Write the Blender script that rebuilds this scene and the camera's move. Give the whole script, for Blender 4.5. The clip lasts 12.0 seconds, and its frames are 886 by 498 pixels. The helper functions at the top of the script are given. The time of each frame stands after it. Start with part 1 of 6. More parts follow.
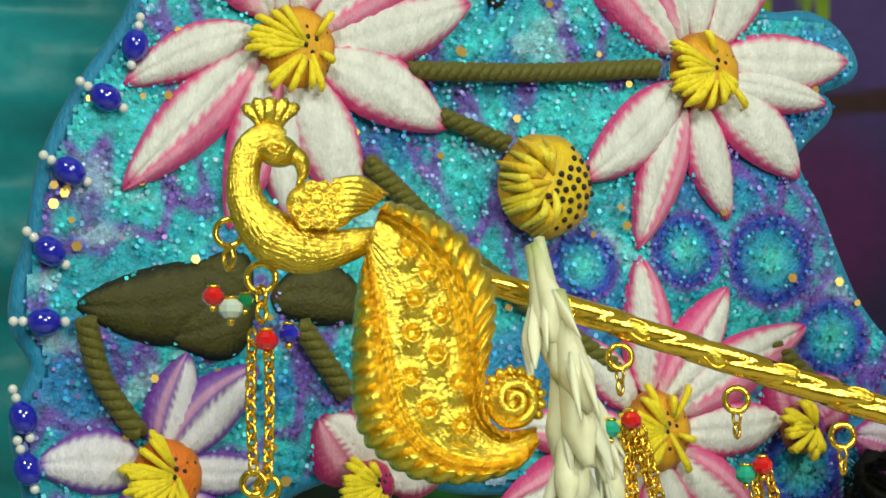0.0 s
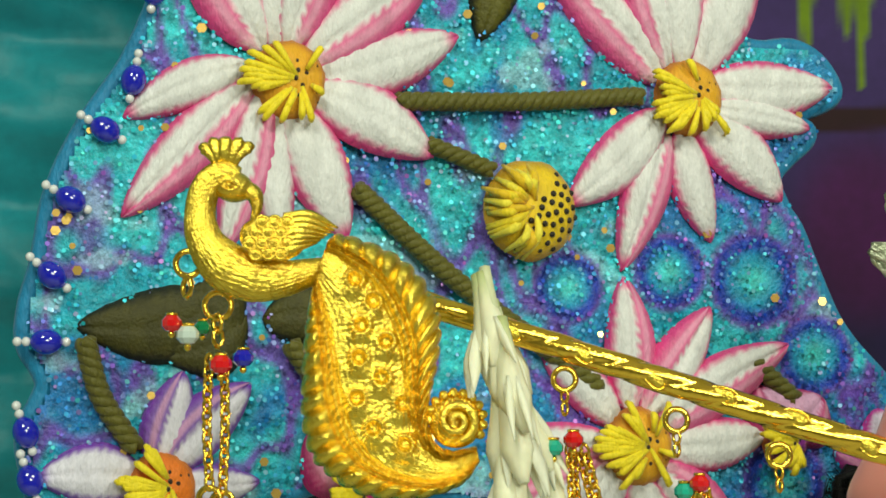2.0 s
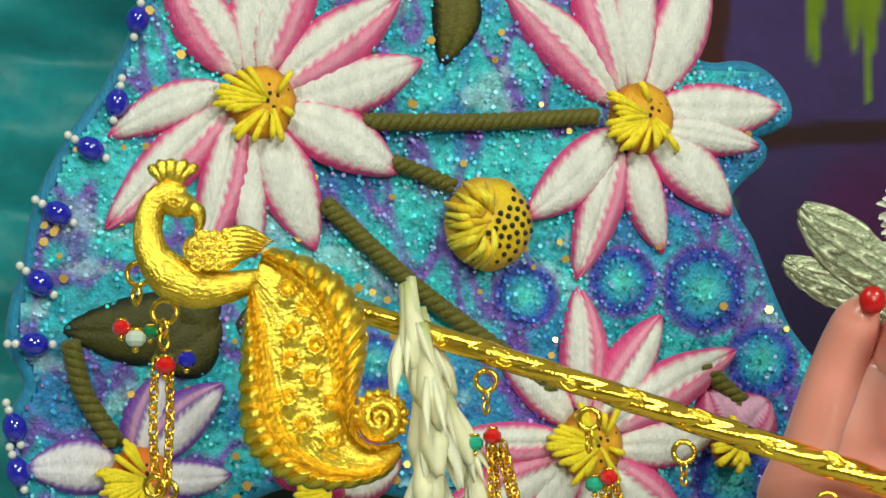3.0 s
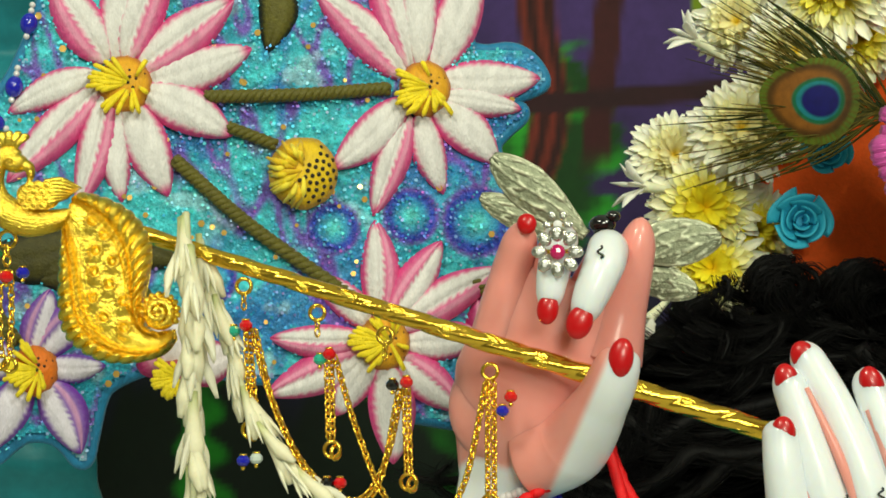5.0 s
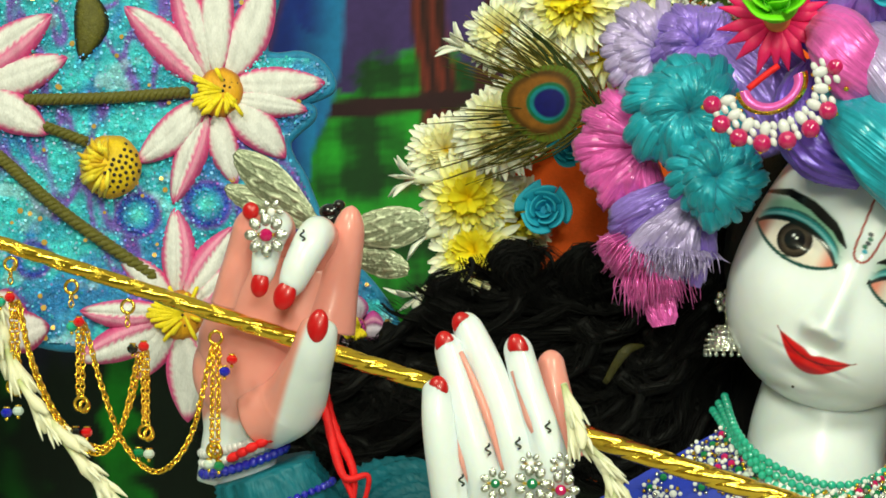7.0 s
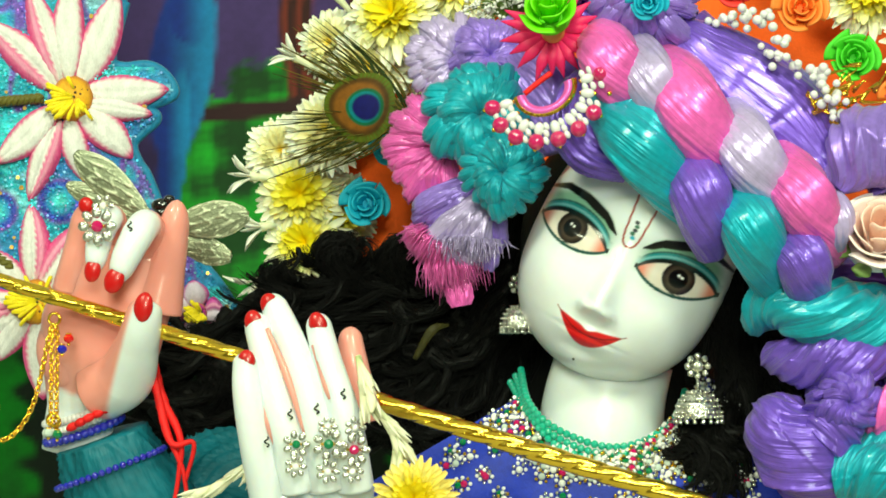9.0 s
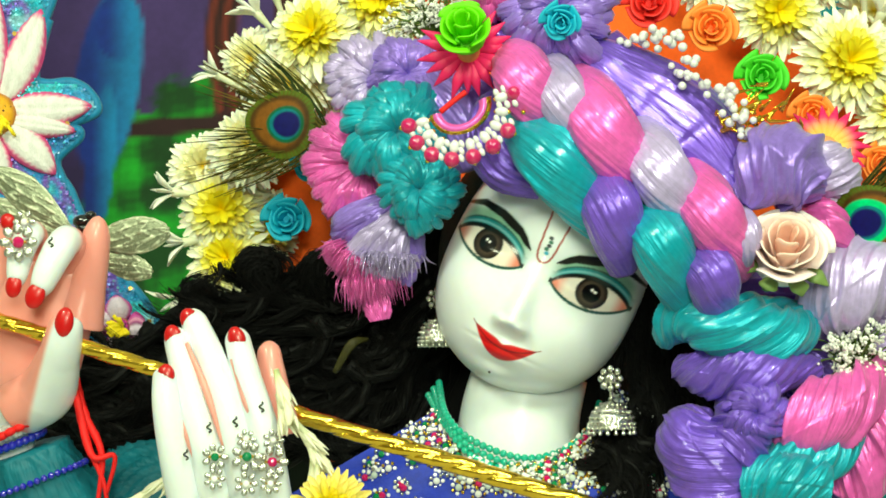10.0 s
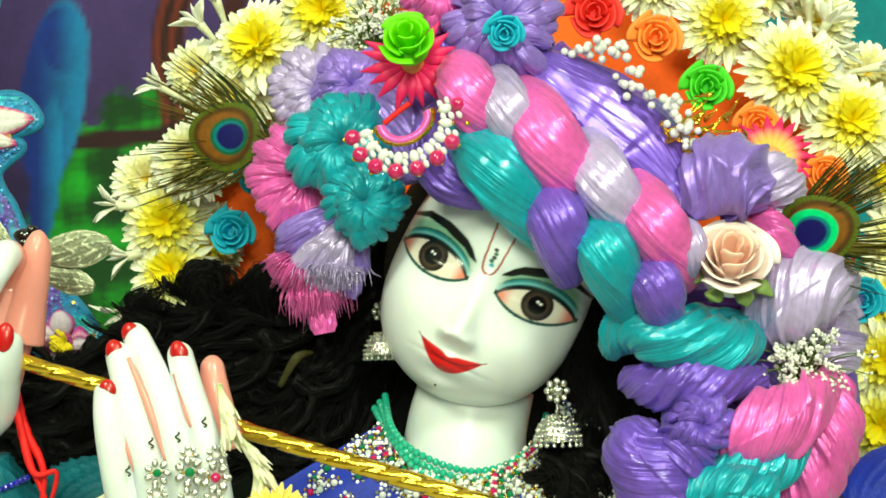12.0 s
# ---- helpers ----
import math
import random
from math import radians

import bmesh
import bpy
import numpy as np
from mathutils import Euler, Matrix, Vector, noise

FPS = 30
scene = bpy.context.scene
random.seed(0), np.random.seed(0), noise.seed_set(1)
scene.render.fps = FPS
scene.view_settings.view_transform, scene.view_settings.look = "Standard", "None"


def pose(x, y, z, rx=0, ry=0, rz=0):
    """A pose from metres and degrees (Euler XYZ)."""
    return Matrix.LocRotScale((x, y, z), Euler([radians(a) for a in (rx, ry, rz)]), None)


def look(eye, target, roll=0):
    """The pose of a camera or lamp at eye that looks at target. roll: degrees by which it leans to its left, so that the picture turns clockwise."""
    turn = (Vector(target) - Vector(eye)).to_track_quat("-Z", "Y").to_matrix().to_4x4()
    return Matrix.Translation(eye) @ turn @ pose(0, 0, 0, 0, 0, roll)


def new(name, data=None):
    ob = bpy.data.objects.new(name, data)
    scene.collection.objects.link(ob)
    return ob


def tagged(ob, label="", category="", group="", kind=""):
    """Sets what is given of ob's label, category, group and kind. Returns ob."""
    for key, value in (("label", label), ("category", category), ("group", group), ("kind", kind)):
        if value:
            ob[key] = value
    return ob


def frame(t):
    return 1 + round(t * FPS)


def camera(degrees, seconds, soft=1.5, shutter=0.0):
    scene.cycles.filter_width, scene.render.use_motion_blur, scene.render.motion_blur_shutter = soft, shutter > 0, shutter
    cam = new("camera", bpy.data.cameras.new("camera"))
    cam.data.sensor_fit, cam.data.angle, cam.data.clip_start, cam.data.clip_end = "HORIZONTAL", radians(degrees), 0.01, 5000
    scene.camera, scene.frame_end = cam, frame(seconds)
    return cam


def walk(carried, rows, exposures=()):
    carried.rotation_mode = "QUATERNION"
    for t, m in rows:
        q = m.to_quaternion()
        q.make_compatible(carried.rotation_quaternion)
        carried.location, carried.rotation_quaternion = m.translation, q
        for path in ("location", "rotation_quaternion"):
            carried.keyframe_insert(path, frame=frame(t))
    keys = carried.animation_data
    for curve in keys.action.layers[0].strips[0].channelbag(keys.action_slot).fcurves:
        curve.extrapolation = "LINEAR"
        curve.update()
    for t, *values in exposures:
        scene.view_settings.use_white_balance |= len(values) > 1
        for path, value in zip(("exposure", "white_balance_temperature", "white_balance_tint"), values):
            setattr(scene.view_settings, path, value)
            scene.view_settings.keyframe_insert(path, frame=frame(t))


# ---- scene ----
# ---------------------------------------------------------------- camera
cam = camera(26.8, 12.0, soft=1.7)
PATH = [
    (0, (-0.398, -0.406, 0.097), (-0.238, 1.58, 0.279), -0.4),
    (0.5, (-0.394, -0.41, 0.099), (-0.23, 1.574, 0.289), -0.4),
    (1, (-0.389, -0.415, 0.099), (-0.253, 1.572, 0.287), -0.5),
    (1.5, (-0.377, -0.424, 0.101), (-0.287, 1.564, 0.299), -0.3),
    (2, (-0.36, -0.435, 0.101), (-0.317, 1.556, 0.286), -0.2),
    (2.5, (-0.341, -0.454, 0.101), (-0.342, 1.537, 0.29), -0.1),
    (3, (-0.318, -0.479, 0.099), (-0.366, 1.512, 0.289), 0.2),
    (3.2, (-0.307, -0.489, 0.097), (-0.373, 1.501, 0.283), 0.2),
    (4.8, (-0.184, -0.649, 0.078), (-0.348, 1.338, 0.229), -0.3),
    (5, (-0.176, -0.669, 0.075), (-0.355, 1.318, 0.215), -0.4),
    (5.5, (-0.143, -0.699, 0.07), (-0.299, 1.293, 0.162), -1.1),
    (6, (-0.1, -0.725, 0.07), (-0.328, 1.258, 0.199), -1.1),
    (6.5, (-0.044, -0.742, 0.068), (-0.333, 1.232, 0.198), -0.0),
    (8.3, (0.061, -0.825, 0.054), (-0.243, 1.148, 0.185), -0.2),
    (8.5, (0.066, -0.832, 0.054), (-0.212, 1.144, 0.184), -0.3),
    (9, (0.078, -0.852, 0.049), (-0.153, 1.13, 0.183), -0.5),
    (9.5, (0.084, -0.863, 0.05), (-0.12, 1.121, 0.188), -0.6),
    (10, (0.089, -0.868, 0.049), (-0.073, 1.12, 0.196), -0.7),
    (10.5, (0.095, -0.868, 0.051), (-0.028, 1.122, 0.205), -0.8),
    (11, (0.094, -0.867, 0.051), (-0.003, 1.123, 0.217), -1.0),
    (11.5, (0.093, -0.864, 0.05), (-0.018, 1.127, 0.202), -1.0),
    (12, (0.094, -0.862, 0.05), (-0.02, 1.129, 0.208), -1.1),
]
walk(cam, [(t, look(eye, target, roll)) for t, eye, target, roll in PATH],
     exposures=[(0, -0.49, 6200, 15), (3.2, -0.49, 6250, 16), (5.0, -0.44, 6500, 19), (6.5, -0.34, 6500, 15), (8.5, -0.01, 6550, 4), (12, 0.07, 6700, 1)])

# ---------------------------------------------------------------- light
world = bpy.data.worlds.new("world")
scene.world = world
world.use_nodes = True
world.node_tree.nodes["Background"].inputs[0].default_value = (0.85, 0.95, 0.80, 1)
world.node_tree.nodes["Background"].inputs[1].default_value = 0.3


def area_lamp(eye, target, size, power, color):
    data = bpy.data.lights.new("unseen_lamp", "AREA")
    data.shape, data.size, data.energy, data.color = "DISK", size, power, color
    ob = new("unseen_lamp", data)
    ob.matrix_world = look(eye, target)
    return ob


# lamps added out of view behind the camera; the third is a front fill
area_lamp((-0.75, -1.35, 1.25), (-0.1, 0.1, 0.1), 0.45, 20, (0.94, 1.0, 0.73))
area_lamp((0.75, -1.25, 1.15), (-0.05, 0.1, 0.1), 0.35, 19, (0.94, 1.0, 0.73))
area_lamp((0.25, -1.9, 0.55), (0.0, 0.1, 0.12), 0.6, 21, (0.92, 1.0, 0.76))


# ---------------------------------------------------------------- helpers for materials and meshes
def lin(h):
    c = [int(h[i:i + 2], 16) / 255 for i in (1, 3, 5)]
    return tuple(v / 12.92 if v <= 0.04045 else ((v + 0.055) / 1.055) ** 2.4 for v in c)


def mat(name, color="#ffffff", rough=0.5, metal=0.0, paint=False, vary=0.12, scale=60.0, bump=0.0, bscale=300.0,
        stretch=(1, 1, 1), coat=0.0, sheen=0.0, spec=0.5, transmission=0.0, ior=1.45, island=0.0, sss=0.0, grain=0.0):
    m = bpy.data.materials.new(name)
    m.use_nodes = True
    n, k = m.node_tree.nodes, m.node_tree.links
    b = n["Principled BSDF"]
    co = n.new("ShaderNodeTexCoord")
    mp = n.new("ShaderNodeMapping")
    mp.inputs["Scale"].default_value = stretch
    k.new(co.outputs["Object"], mp.inputs[0])
    if paint:
        src = n.new("ShaderNodeAttribute")
        src.attribute_name = "paint"
        base = src.outputs["Color"]
    else:
        src = n.new("ShaderNodeRGB")
        src.outputs[0].default_value = (*lin(color), 1)
        base = src.outputs[0]
    for sc, amount in ((scale, vary), (scale * 7, vary * 0.6)):
        t = n.new("ShaderNodeTexNoise")
        t.inputs["Scale"].default_value, t.inputs["Detail"].default_value = sc, 4
        k.new(mp.outputs[0], t.inputs["Vector"])
        r = n.new("ShaderNodeMapRange")
        r.inputs["From Min"].default_value, r.inputs["From Max"].default_value = 0.3, 0.7
        r.inputs["To Min"].default_value, r.inputs["To Max"].default_value = 1 - amount, 1 + amount * 0.6
        k.new(t.outputs["Fac"], r.inputs["Value"])
        x = n.new("ShaderNodeVectorMath")
        x.operation = "SCALE"
        k.new(base, x.inputs[0])
        k.new(r.outputs[0], x.inputs["Scale"])
        base = x.outputs[0]
    if island:
        g = n.new("ShaderNodeNewGeometry")
        r = n.new("ShaderNodeMapRange")
        r.inputs["To Min"].default_value, r.inputs["To Max"].default_value = 1 - island, 1 + island
        k.new(g.outputs["Random Per Island"], r.inputs["Value"])
        x = n.new("ShaderNodeVectorMath")
        x.operation = "SCALE"
        k.new(base, x.inputs[0])
        k.new(r.outputs[0], x.inputs["Scale"])
        base = x.outputs[0]
    k.new(base, b.inputs["Base Color"])
    b.inputs["Roughness"].default_value, b.inputs["Metallic"].default_value = rough, metal
    b.inputs["Coat Weight"].default_value, b.inputs["Coat Roughness"].default_value = coat, 0.08
    b.inputs["Sheen Weight"].default_value = sheen
    b.inputs["Specular IOR Level"].default_value = spec
    b.inputs["Transmission Weight"].default_value, b.inputs["IOR"].default_value = transmission, ior
    if sss:
        b.inputs["Subsurface Weight"].default_value = sss
        b.inputs["Subsurface Radius"].default_value = (0.004, 0.003, 0.002)
        b.inputs["Subsurface Scale"].default_value = 1.0
    if grain:
        ga = n.new("ShaderNodeAttribute")
        ga.attribute_name = "grain"
        heights = []
        for sc, st in ((2.0, 1.0), (5.5, 0.5)):
            t = n.new("ShaderNodeTexNoise")
            t.inputs["Scale"].default_value, t.inputs["Detail"].default_value = sc, 4
            k.new(ga.outputs["Vector"], t.inputs["Vector"])
            heights.append(t.outputs["Fac"])
        ad = n.new("ShaderNodeMath")
        ad.operation = "MULTIPLY_ADD"
        k.new(heights[1], ad.inputs[0])
        ad.inputs[1].default_value = 0.45
        k.new(heights[0], ad.inputs[2])
        u = n.new("ShaderNodeBump")
        u.inputs["Strength"].default_value, u.inputs["Distance"].default_value = grain, 0.008
        k.new(ad.outputs[0], u.inputs["Height"])
        k.new(u.outputs[0], b.inputs["Normal"])
    elif bump:
        t = n.new("ShaderNodeTexNoise")
        t.inputs["Scale"].default_value, t.inputs["Detail"].default_value = bscale, 3
        k.new(mp.outputs[0], t.inputs["Vector"])
        u = n.new("ShaderNodeBump")
        u.inputs["Strength"].default_value, u.inputs["Distance"].default_value = bump, 0.001
        k.new(t.outputs["Fac"], u.inputs["Height"])
        k.new(u.outputs[0], b.inputs["Normal"])
    return m


def A3(p):
    return np.array(p, float)


def mesh(name, geo, material, smooth=True):
    v, f, c = geo
    me = bpy.data.meshes.new(name)
    me.from_pydata([tuple(p) for p in np.asarray(v, float)], [], [tuple(int(i) for i in q) for q in f])
    me.materials.append(material)
    if smooth:
        me.polygons.foreach_set("use_smooth", np.ones(len(me.polygons), bool))
    if c is not None:
        at = me.color_attributes.new("paint", "FLOAT_COLOR", "POINT")
        at.data.foreach_set("color", np.c_[np.asarray(c, float)[:, :3], np.ones(len(c))].astype(np.float32).ravel())
    me.update()
    return me


def part(name, geo, material, parent, label="", smooth=True):
    ob = new(name, mesh(name, geo, material, smooth))
    ob.parent = parent
    return tagged(ob, label)


def thing(name, place, label, category, group="", kind=""):
    ob = new(name)
    ob.empty_display_size = 0.01
    ob.matrix_basis = Matrix.Translation(place)
    return tagged(ob, label, category, group, kind)


def solid(name, geo, material, label, category, group="", kind="", smooth=True):
    return tagged(new(name, mesh(name, geo, material, smooth)), label, category, group, kind)


def grained(ob, n, sides, count=1, seed=0, twist=0.0):
    """Gives folds a grain that runs along them, for the weave's fine creases."""
    rng = np.random.RandomState(seed)
    i, j = np.meshgrid(np.linspace(0, 1, n), np.linspace(0, 2 * np.pi, sides, endpoint=False), indexing="ij")
    j = j + 2 * np.pi * twist * i
    one = np.stack([np.cos(j), np.sin(j), 0.45 * i], -1).reshape(-1, 3)
    one = np.concatenate([one, [(0, 0, 0), (0, 0, 0.35)]])
    v = np.zeros((len(ob.data.vertices), 3), np.float32)
    for c in range(count):
        v[c * len(one):(c + 1) * len(one)] = one * (1 if count == 1 else 0.35) + rng.uniform(0, 9, 3)
    at = ob.data.attributes.new("grain", "FLOAT_VECTOR", "POINT")
    at.data.foreach_set("vector", v.ravel())
    return ob


def moved(geo, place=(0, 0, 0), turn=None, size=1.0):
    v = np.asarray(geo[0], float) * size
    if turn is not None:
        v = v @ np.array(turn).T
    return v + A3(place), geo[1], geo[2]


def rot(rx=0, ry=0, rz=0):
    return np.array(Euler([radians(a) for a in (rx, ry, rz)]).to_matrix())


def joined(geos):
    geos = list(geos)
    vs, fs, cs, n = [], [], [], 0
    colored = geos[0][2] is not None
    for v, f, c in geos:
        vs.append(np.asarray(v, float))
        fs += [tuple(i + n for i in q) for q in f]
        if colored:
            cs.append(np.asarray(c, float))
        n += len(v)
    return np.concatenate(vs), fs, (np.concatenate(cs) if colored else None)


def tint(geo, color):
    return geo[0], geo[1], np.tile(A3(lin(color) if isinstance(color, str) else color), (len(geo[0]), 1))


def smooth_line(pts, n):
    """A Catmull-Rom line through the points, with n samples."""
    p = np.asarray(pts, float)
    if len(p) == 2:
        t = np.linspace(0, 1, n)[:, None]
        return p[0] * (1 - t) + p[1] * t
    q = np.concatenate([[2 * p[0] - p[1]], p, [2 * p[-1] - p[-2]]])
    out = []
    for s in np.linspace(0, len(p) - 1 - 1e-9, n):
        i, t = int(s), s - int(s)
        a, b, c, d = q[i:i + 4]
        out.append(0.5 * (2 * b + (c - a) * t + (2 * a - 5 * b + 4 * c - d) * t * t + (3 * b - a - 3 * c + d) * t ** 3))
    return np.array(out)


def along(vals, n):
    return np.interp(np.linspace(0, 1, n), np.linspace(0, 1, len(vals)), vals)


def tube(pts, radii, n=24, sides=10, ridge=0, depth=0.0, twist=0.0, flat=1.0, caps=True, wobble=0.0, seed=0, up=(0, -1, 0), tip=0.0):
    """A tube along a smooth line. ridge, depth: how many pleats and how deep; twist: their turns along it; flat: squash along `up`."""
    p = smooth_line(pts, n)
    r = along(radii, n) if not np.isscalar(radii) else np.full(n, radii)
    rng = np.random.RandomState(seed)
    ph = rng.rand(4) * 6.28
    if tip:
        q = np.linspace(0, 1, n)
        r = np.where(q > 1 - tip, r * np.sqrt(np.clip(1 - ((q - 1 + tip) / tip) ** 2, 0.004, 1)), r)
    t = np.gradient(p, axis=0)
    t /= np.linalg.norm(t, axis=1)[:, None] + 1e-12
    ang = np.linspace(0, 2 * np.pi, sides, endpoint=False)
    u0 = A3(up)
    vs = []
    for i in range(n):
        u = u0 - t[i] * (u0 @ t[i])
        if np.linalg.norm(u) < 0.15:
            u = A3((0, 0, 1)) - t[i] * t[i][2]
        u /= np.linalg.norm(u)
        w = np.cross(t[i], u)
        s = i / max(1, n - 1)
        k = np.ones(sides)
        if ridge:
            a = ang + twist * 2 * np.pi * s + wobble * 0.25 * np.sin(4 * s + ph[0])
            k = np.ones(sides)
            for q, (fr, am) in enumerate(((1.0, 0.55), (1.9, 0.42), (3.1, 0.30), (4.7, 0.20))):
                fr = max(1, round(ridge * fr / 2)) * 2
                drift = 1.4 * np.sin((2.0 + q) * s + ph[(q + 1) % 4])
                wv = fr * a / 2 + ph[q] + drift + 0.9 * np.sin(2 * a + 5 * s + ph[(q + 2) % 4])
                k = k + depth * am * ((1 - np.abs(np.sin(wv))) ** 1.7 * 1.5 - 0.35 + 0.25 * np.sin(1.7 * wv)) * (0.55 + 0.45 * np.sin(4 * s + ph[q] + 2 * ang))
        vs.append(p[i] + r[i] * (np.outer(np.cos(ang) * k * flat, u) + np.outer(np.sin(ang) * k, w)))
    v = np.concatenate(vs)
    f = [(i * sides + j, i * sides + (j + 1) % sides, (i + 1) * sides + (j + 1) % sides, (i + 1) * sides + j) for i in range(n - 1) for j in range(sides)]
    if caps:
        v = np.concatenate([v, [p[0], p[-1]]])
        a, b = n * sides, n * sides + 1
        f += [((j + 1) % sides, j, a) for j in range(sides)] + [((n - 1) * sides + j, (n - 1) * sides + (j + 1) % sides, b) for j in range(sides)]
    return v, f, None


def surf(fn, nu, nv, wrap=False, color=None):
    """A sheet of points fn(u, v), u and v in 0..1; wrap closes it in v."""
    u, v = np.meshgrid(np.linspace(0, 1, nu), np.linspace(0, 1, nv, endpoint=not wrap), indexing="ij")
    p = np.stack(fn(u, v), -1).reshape(-1, 3)
    f = [(i * nv + j, i * nv + (j + 1) % nv, (i + 1) * nv + (j + 1) % nv, (i + 1) * nv + j) for i in range(nu - 1) for j in range(nv if wrap else nv - 1)]
    return p, f, (np.stack(color(u, v), -1).reshape(-1, 3) if color else None)


def ball(r=(1, 1, 1), n=8, place=(0, 0, 0)):
    r = (r, r, r) if np.isscalar(r) else r
    g = surf(lambda u, v: (r[0] * np.sin(np.pi * u) * np.cos(2 * np.pi * v), r[1] * np.sin(np.pi * u) * np.sin(2 * np.pi * v), r[2] * np.cos(np.pi * u)), n, n + 4, True)
    return moved(g, place)


def torus(big, small, n=18, m=8):
    """A ring about the y axis."""
    g = surf(lambda u, v: ((big + small * np.cos(2 * np.pi * v)) * np.cos(2 * np.pi * u), small * np.sin(2 * np.pi * v), (big + small * np.cos(2 * np.pi * v)) * np.sin(2 * np.pi * u)), n + 1, m, True)
    return g


def mix(a, b, t):
    return np.asarray(a) * (1 - t[..., None]) + np.asarray(b) * t[..., None]


def ramp(x, a, b):
    t = np.clip((x - a) / (b - a), 0, 1)
    return t * t * (3 - 2 * t)


def fnoise(x, y, seed=0, octaves=4):
    """Smooth noise, about -1..1, from sums of waves."""
    rng = np.random.RandomState(seed)
    out = 0 * x
    for o in range(octaves):
        for _ in range(3):
            a, b, c = rng.randn(), rng.randn(), rng.rand() * 6.28
            out = out + np.sin((a * x + b * y) * 2 ** o + c) / 1.6 ** o / 3
    return out


# ---------------------------------------------------------------- materials
M_gold = mat("polished_gold", "#ffd04a", rough=0.17, metal=1.0, vary=0.1, scale=180, bump=0.18, bscale=700)
M_goldrough = mat("chased_gold", "#ffdc50", rough=0.25, metal=1.0, vary=0.12, scale=260, bump=0.45, bscale=1300)
M_silver = mat("silver", "#d8d8cf", rough=0.22, metal=1.0, vary=0.2, scale=900, bump=0.3, bscale=1500)
M_thread = mat("embroidered_thread", paint=True, rough=0.55, vary=0.14, scale=220, bump=0.7, bscale=900, stretch=(1, 1, 0.4), sheen=0.15)
M_sequin = mat("sequin", paint=True, rough=0.38, metal=0.25, vary=0.1, island=0.2)
M_glint = mat("glint_sequin", "#ffd070", rough=0.2, metal=0.6, vary=0.1)
M_base = mat("sequinned_cloth", paint=True, rough=0.4, vary=0.4, scale=260, bump=0.8, bscale=900, sheen=0.2)
M_satin = {k: mat(k + "_satin", h, rough=r, vary=0.2, scale=45, coat=0.3, sheen=0.15, grain=0.42, metal=0.3)
           for k, h, r in (("purple", "#7450cc", 0.32), ("teal", "#08a4bc", 0.34), ("pink", "#f262c2", 0.32), ("lilac", "#c6b2e8", 0.28),
                           ("violet", "#9676de", 0.32))}
M_sleeve = mat("sleeve_cloth", "#046a7c", rough=0.55, vary=0.2, scale=40, grain=0.4)
M_tealcloth = mat("teal_cloth", "#06919e", rough=0.5, vary=0.16, scale=25, bump=0.3, bscale=160, sheen=0.2)
M_orange = mat("orange_felt", "#ff6412", rough=0.8, vary=0.12, scale=50, bump=0.3, bscale=700)
M_hair = mat("black_hair", "#080708", rough=0.6, spec=0.22, vary=0.4, scale=300, bump=0.4, bscale=900, stretch=(1, 1, 0.2))
M_statue = mat("painted_marble", paint=True, rough=0.3, vary=0.02, scale=30, coat=0.25, spec=0.5, sss=0.35)
M_backdrop = mat("painted_backdrop", paint=True, rough=0.8, vary=0.2, scale=18)
M_mum = mat("fresh_petal", paint=True, rough=0.6, vary=0.05, scale=90, sss=0.35)
M_foam = {k: mat(k + "_foam", h, rough=0.6, vary=0.07, scale=90, bump=0.2, bscale=900) for k, h in
          (("lime", "#74e010"), ("green", "#4fd02c"), ("red", "#f0312c"), ("apricot", "#ff8f38"), ("sky", "#1fb4d6"))}
M_bud = mat("tuberose_petal", paint=True, rough=0.5, vary=0.06, scale=120, sss=0.2)
M_pearl = mat("pearl", "#dedde0", rough=0.2, vary=0.05, coat=0.6)
M_feather = mat("feather_barb", paint=True, rough=0.6, vary=0.2, scale=300, spec=0.2)
M_gem = {k: mat(k + "_crystal", h, rough=0.06, vary=0.05, coat=0.6, spec=0.9) for k, h in
         (("red", "#d80f14"), ("blue", "#1a1fb4"), ("teal", "#1fae94"), ("clear", "#c9d6cf"), ("green", "#0a7a4a"), ("ruby", "#c3105e"), ("black", "#0c0c10"), ("diamond", "#f2f2f2"))}
M_red = mat("red_thread", "#ee1115", rough=0.6, vary=0.15, scale=300, bump=0.4, bscale=1200)
M_blue = mat("royal_blue_cloth", "#0d2fb4", rough=0.5, vary=0.2, scale=60, bump=0.4, bscale=900, sheen=0.2)
M_wing = mat("silver_filigree", paint=True, rough=0.32, metal=0.55, vary=0.2, scale=500, bump=0.3, bscale=1500)
M_wall = mat("plain_wall", "#d0d2ca", rough=0.9, vary=0.1, scale=2)
M_leaf = mat("olive_leaf", paint=True, rough=0.6, vary=0.25, scale=200, bump=0.6, bscale=900)
M_rose = mat("rose_petal", paint=True, rough=0.5, vary=0.05, scale=90, sss=0.15)

# ---------------------------------------------------------------- room and backdrop
def box(lo, hi):
    x0, y0, z0 = lo
    x1, y1, z1 = hi
    v = [(x0, y0, z0), (x1, y0, z0), (x1, y1, z0), (x0, y1, z0), (x0, y0, z1), (x1, y0, z1), (x1, y1, z1), (x0, y1, z1)]
    return np.array(v), [(0, 3, 2, 1), (4, 5, 6, 7), (0, 1, 5, 4), (1, 2, 6, 5), (2, 3, 7, 6), (3, 0, 4, 7)], None


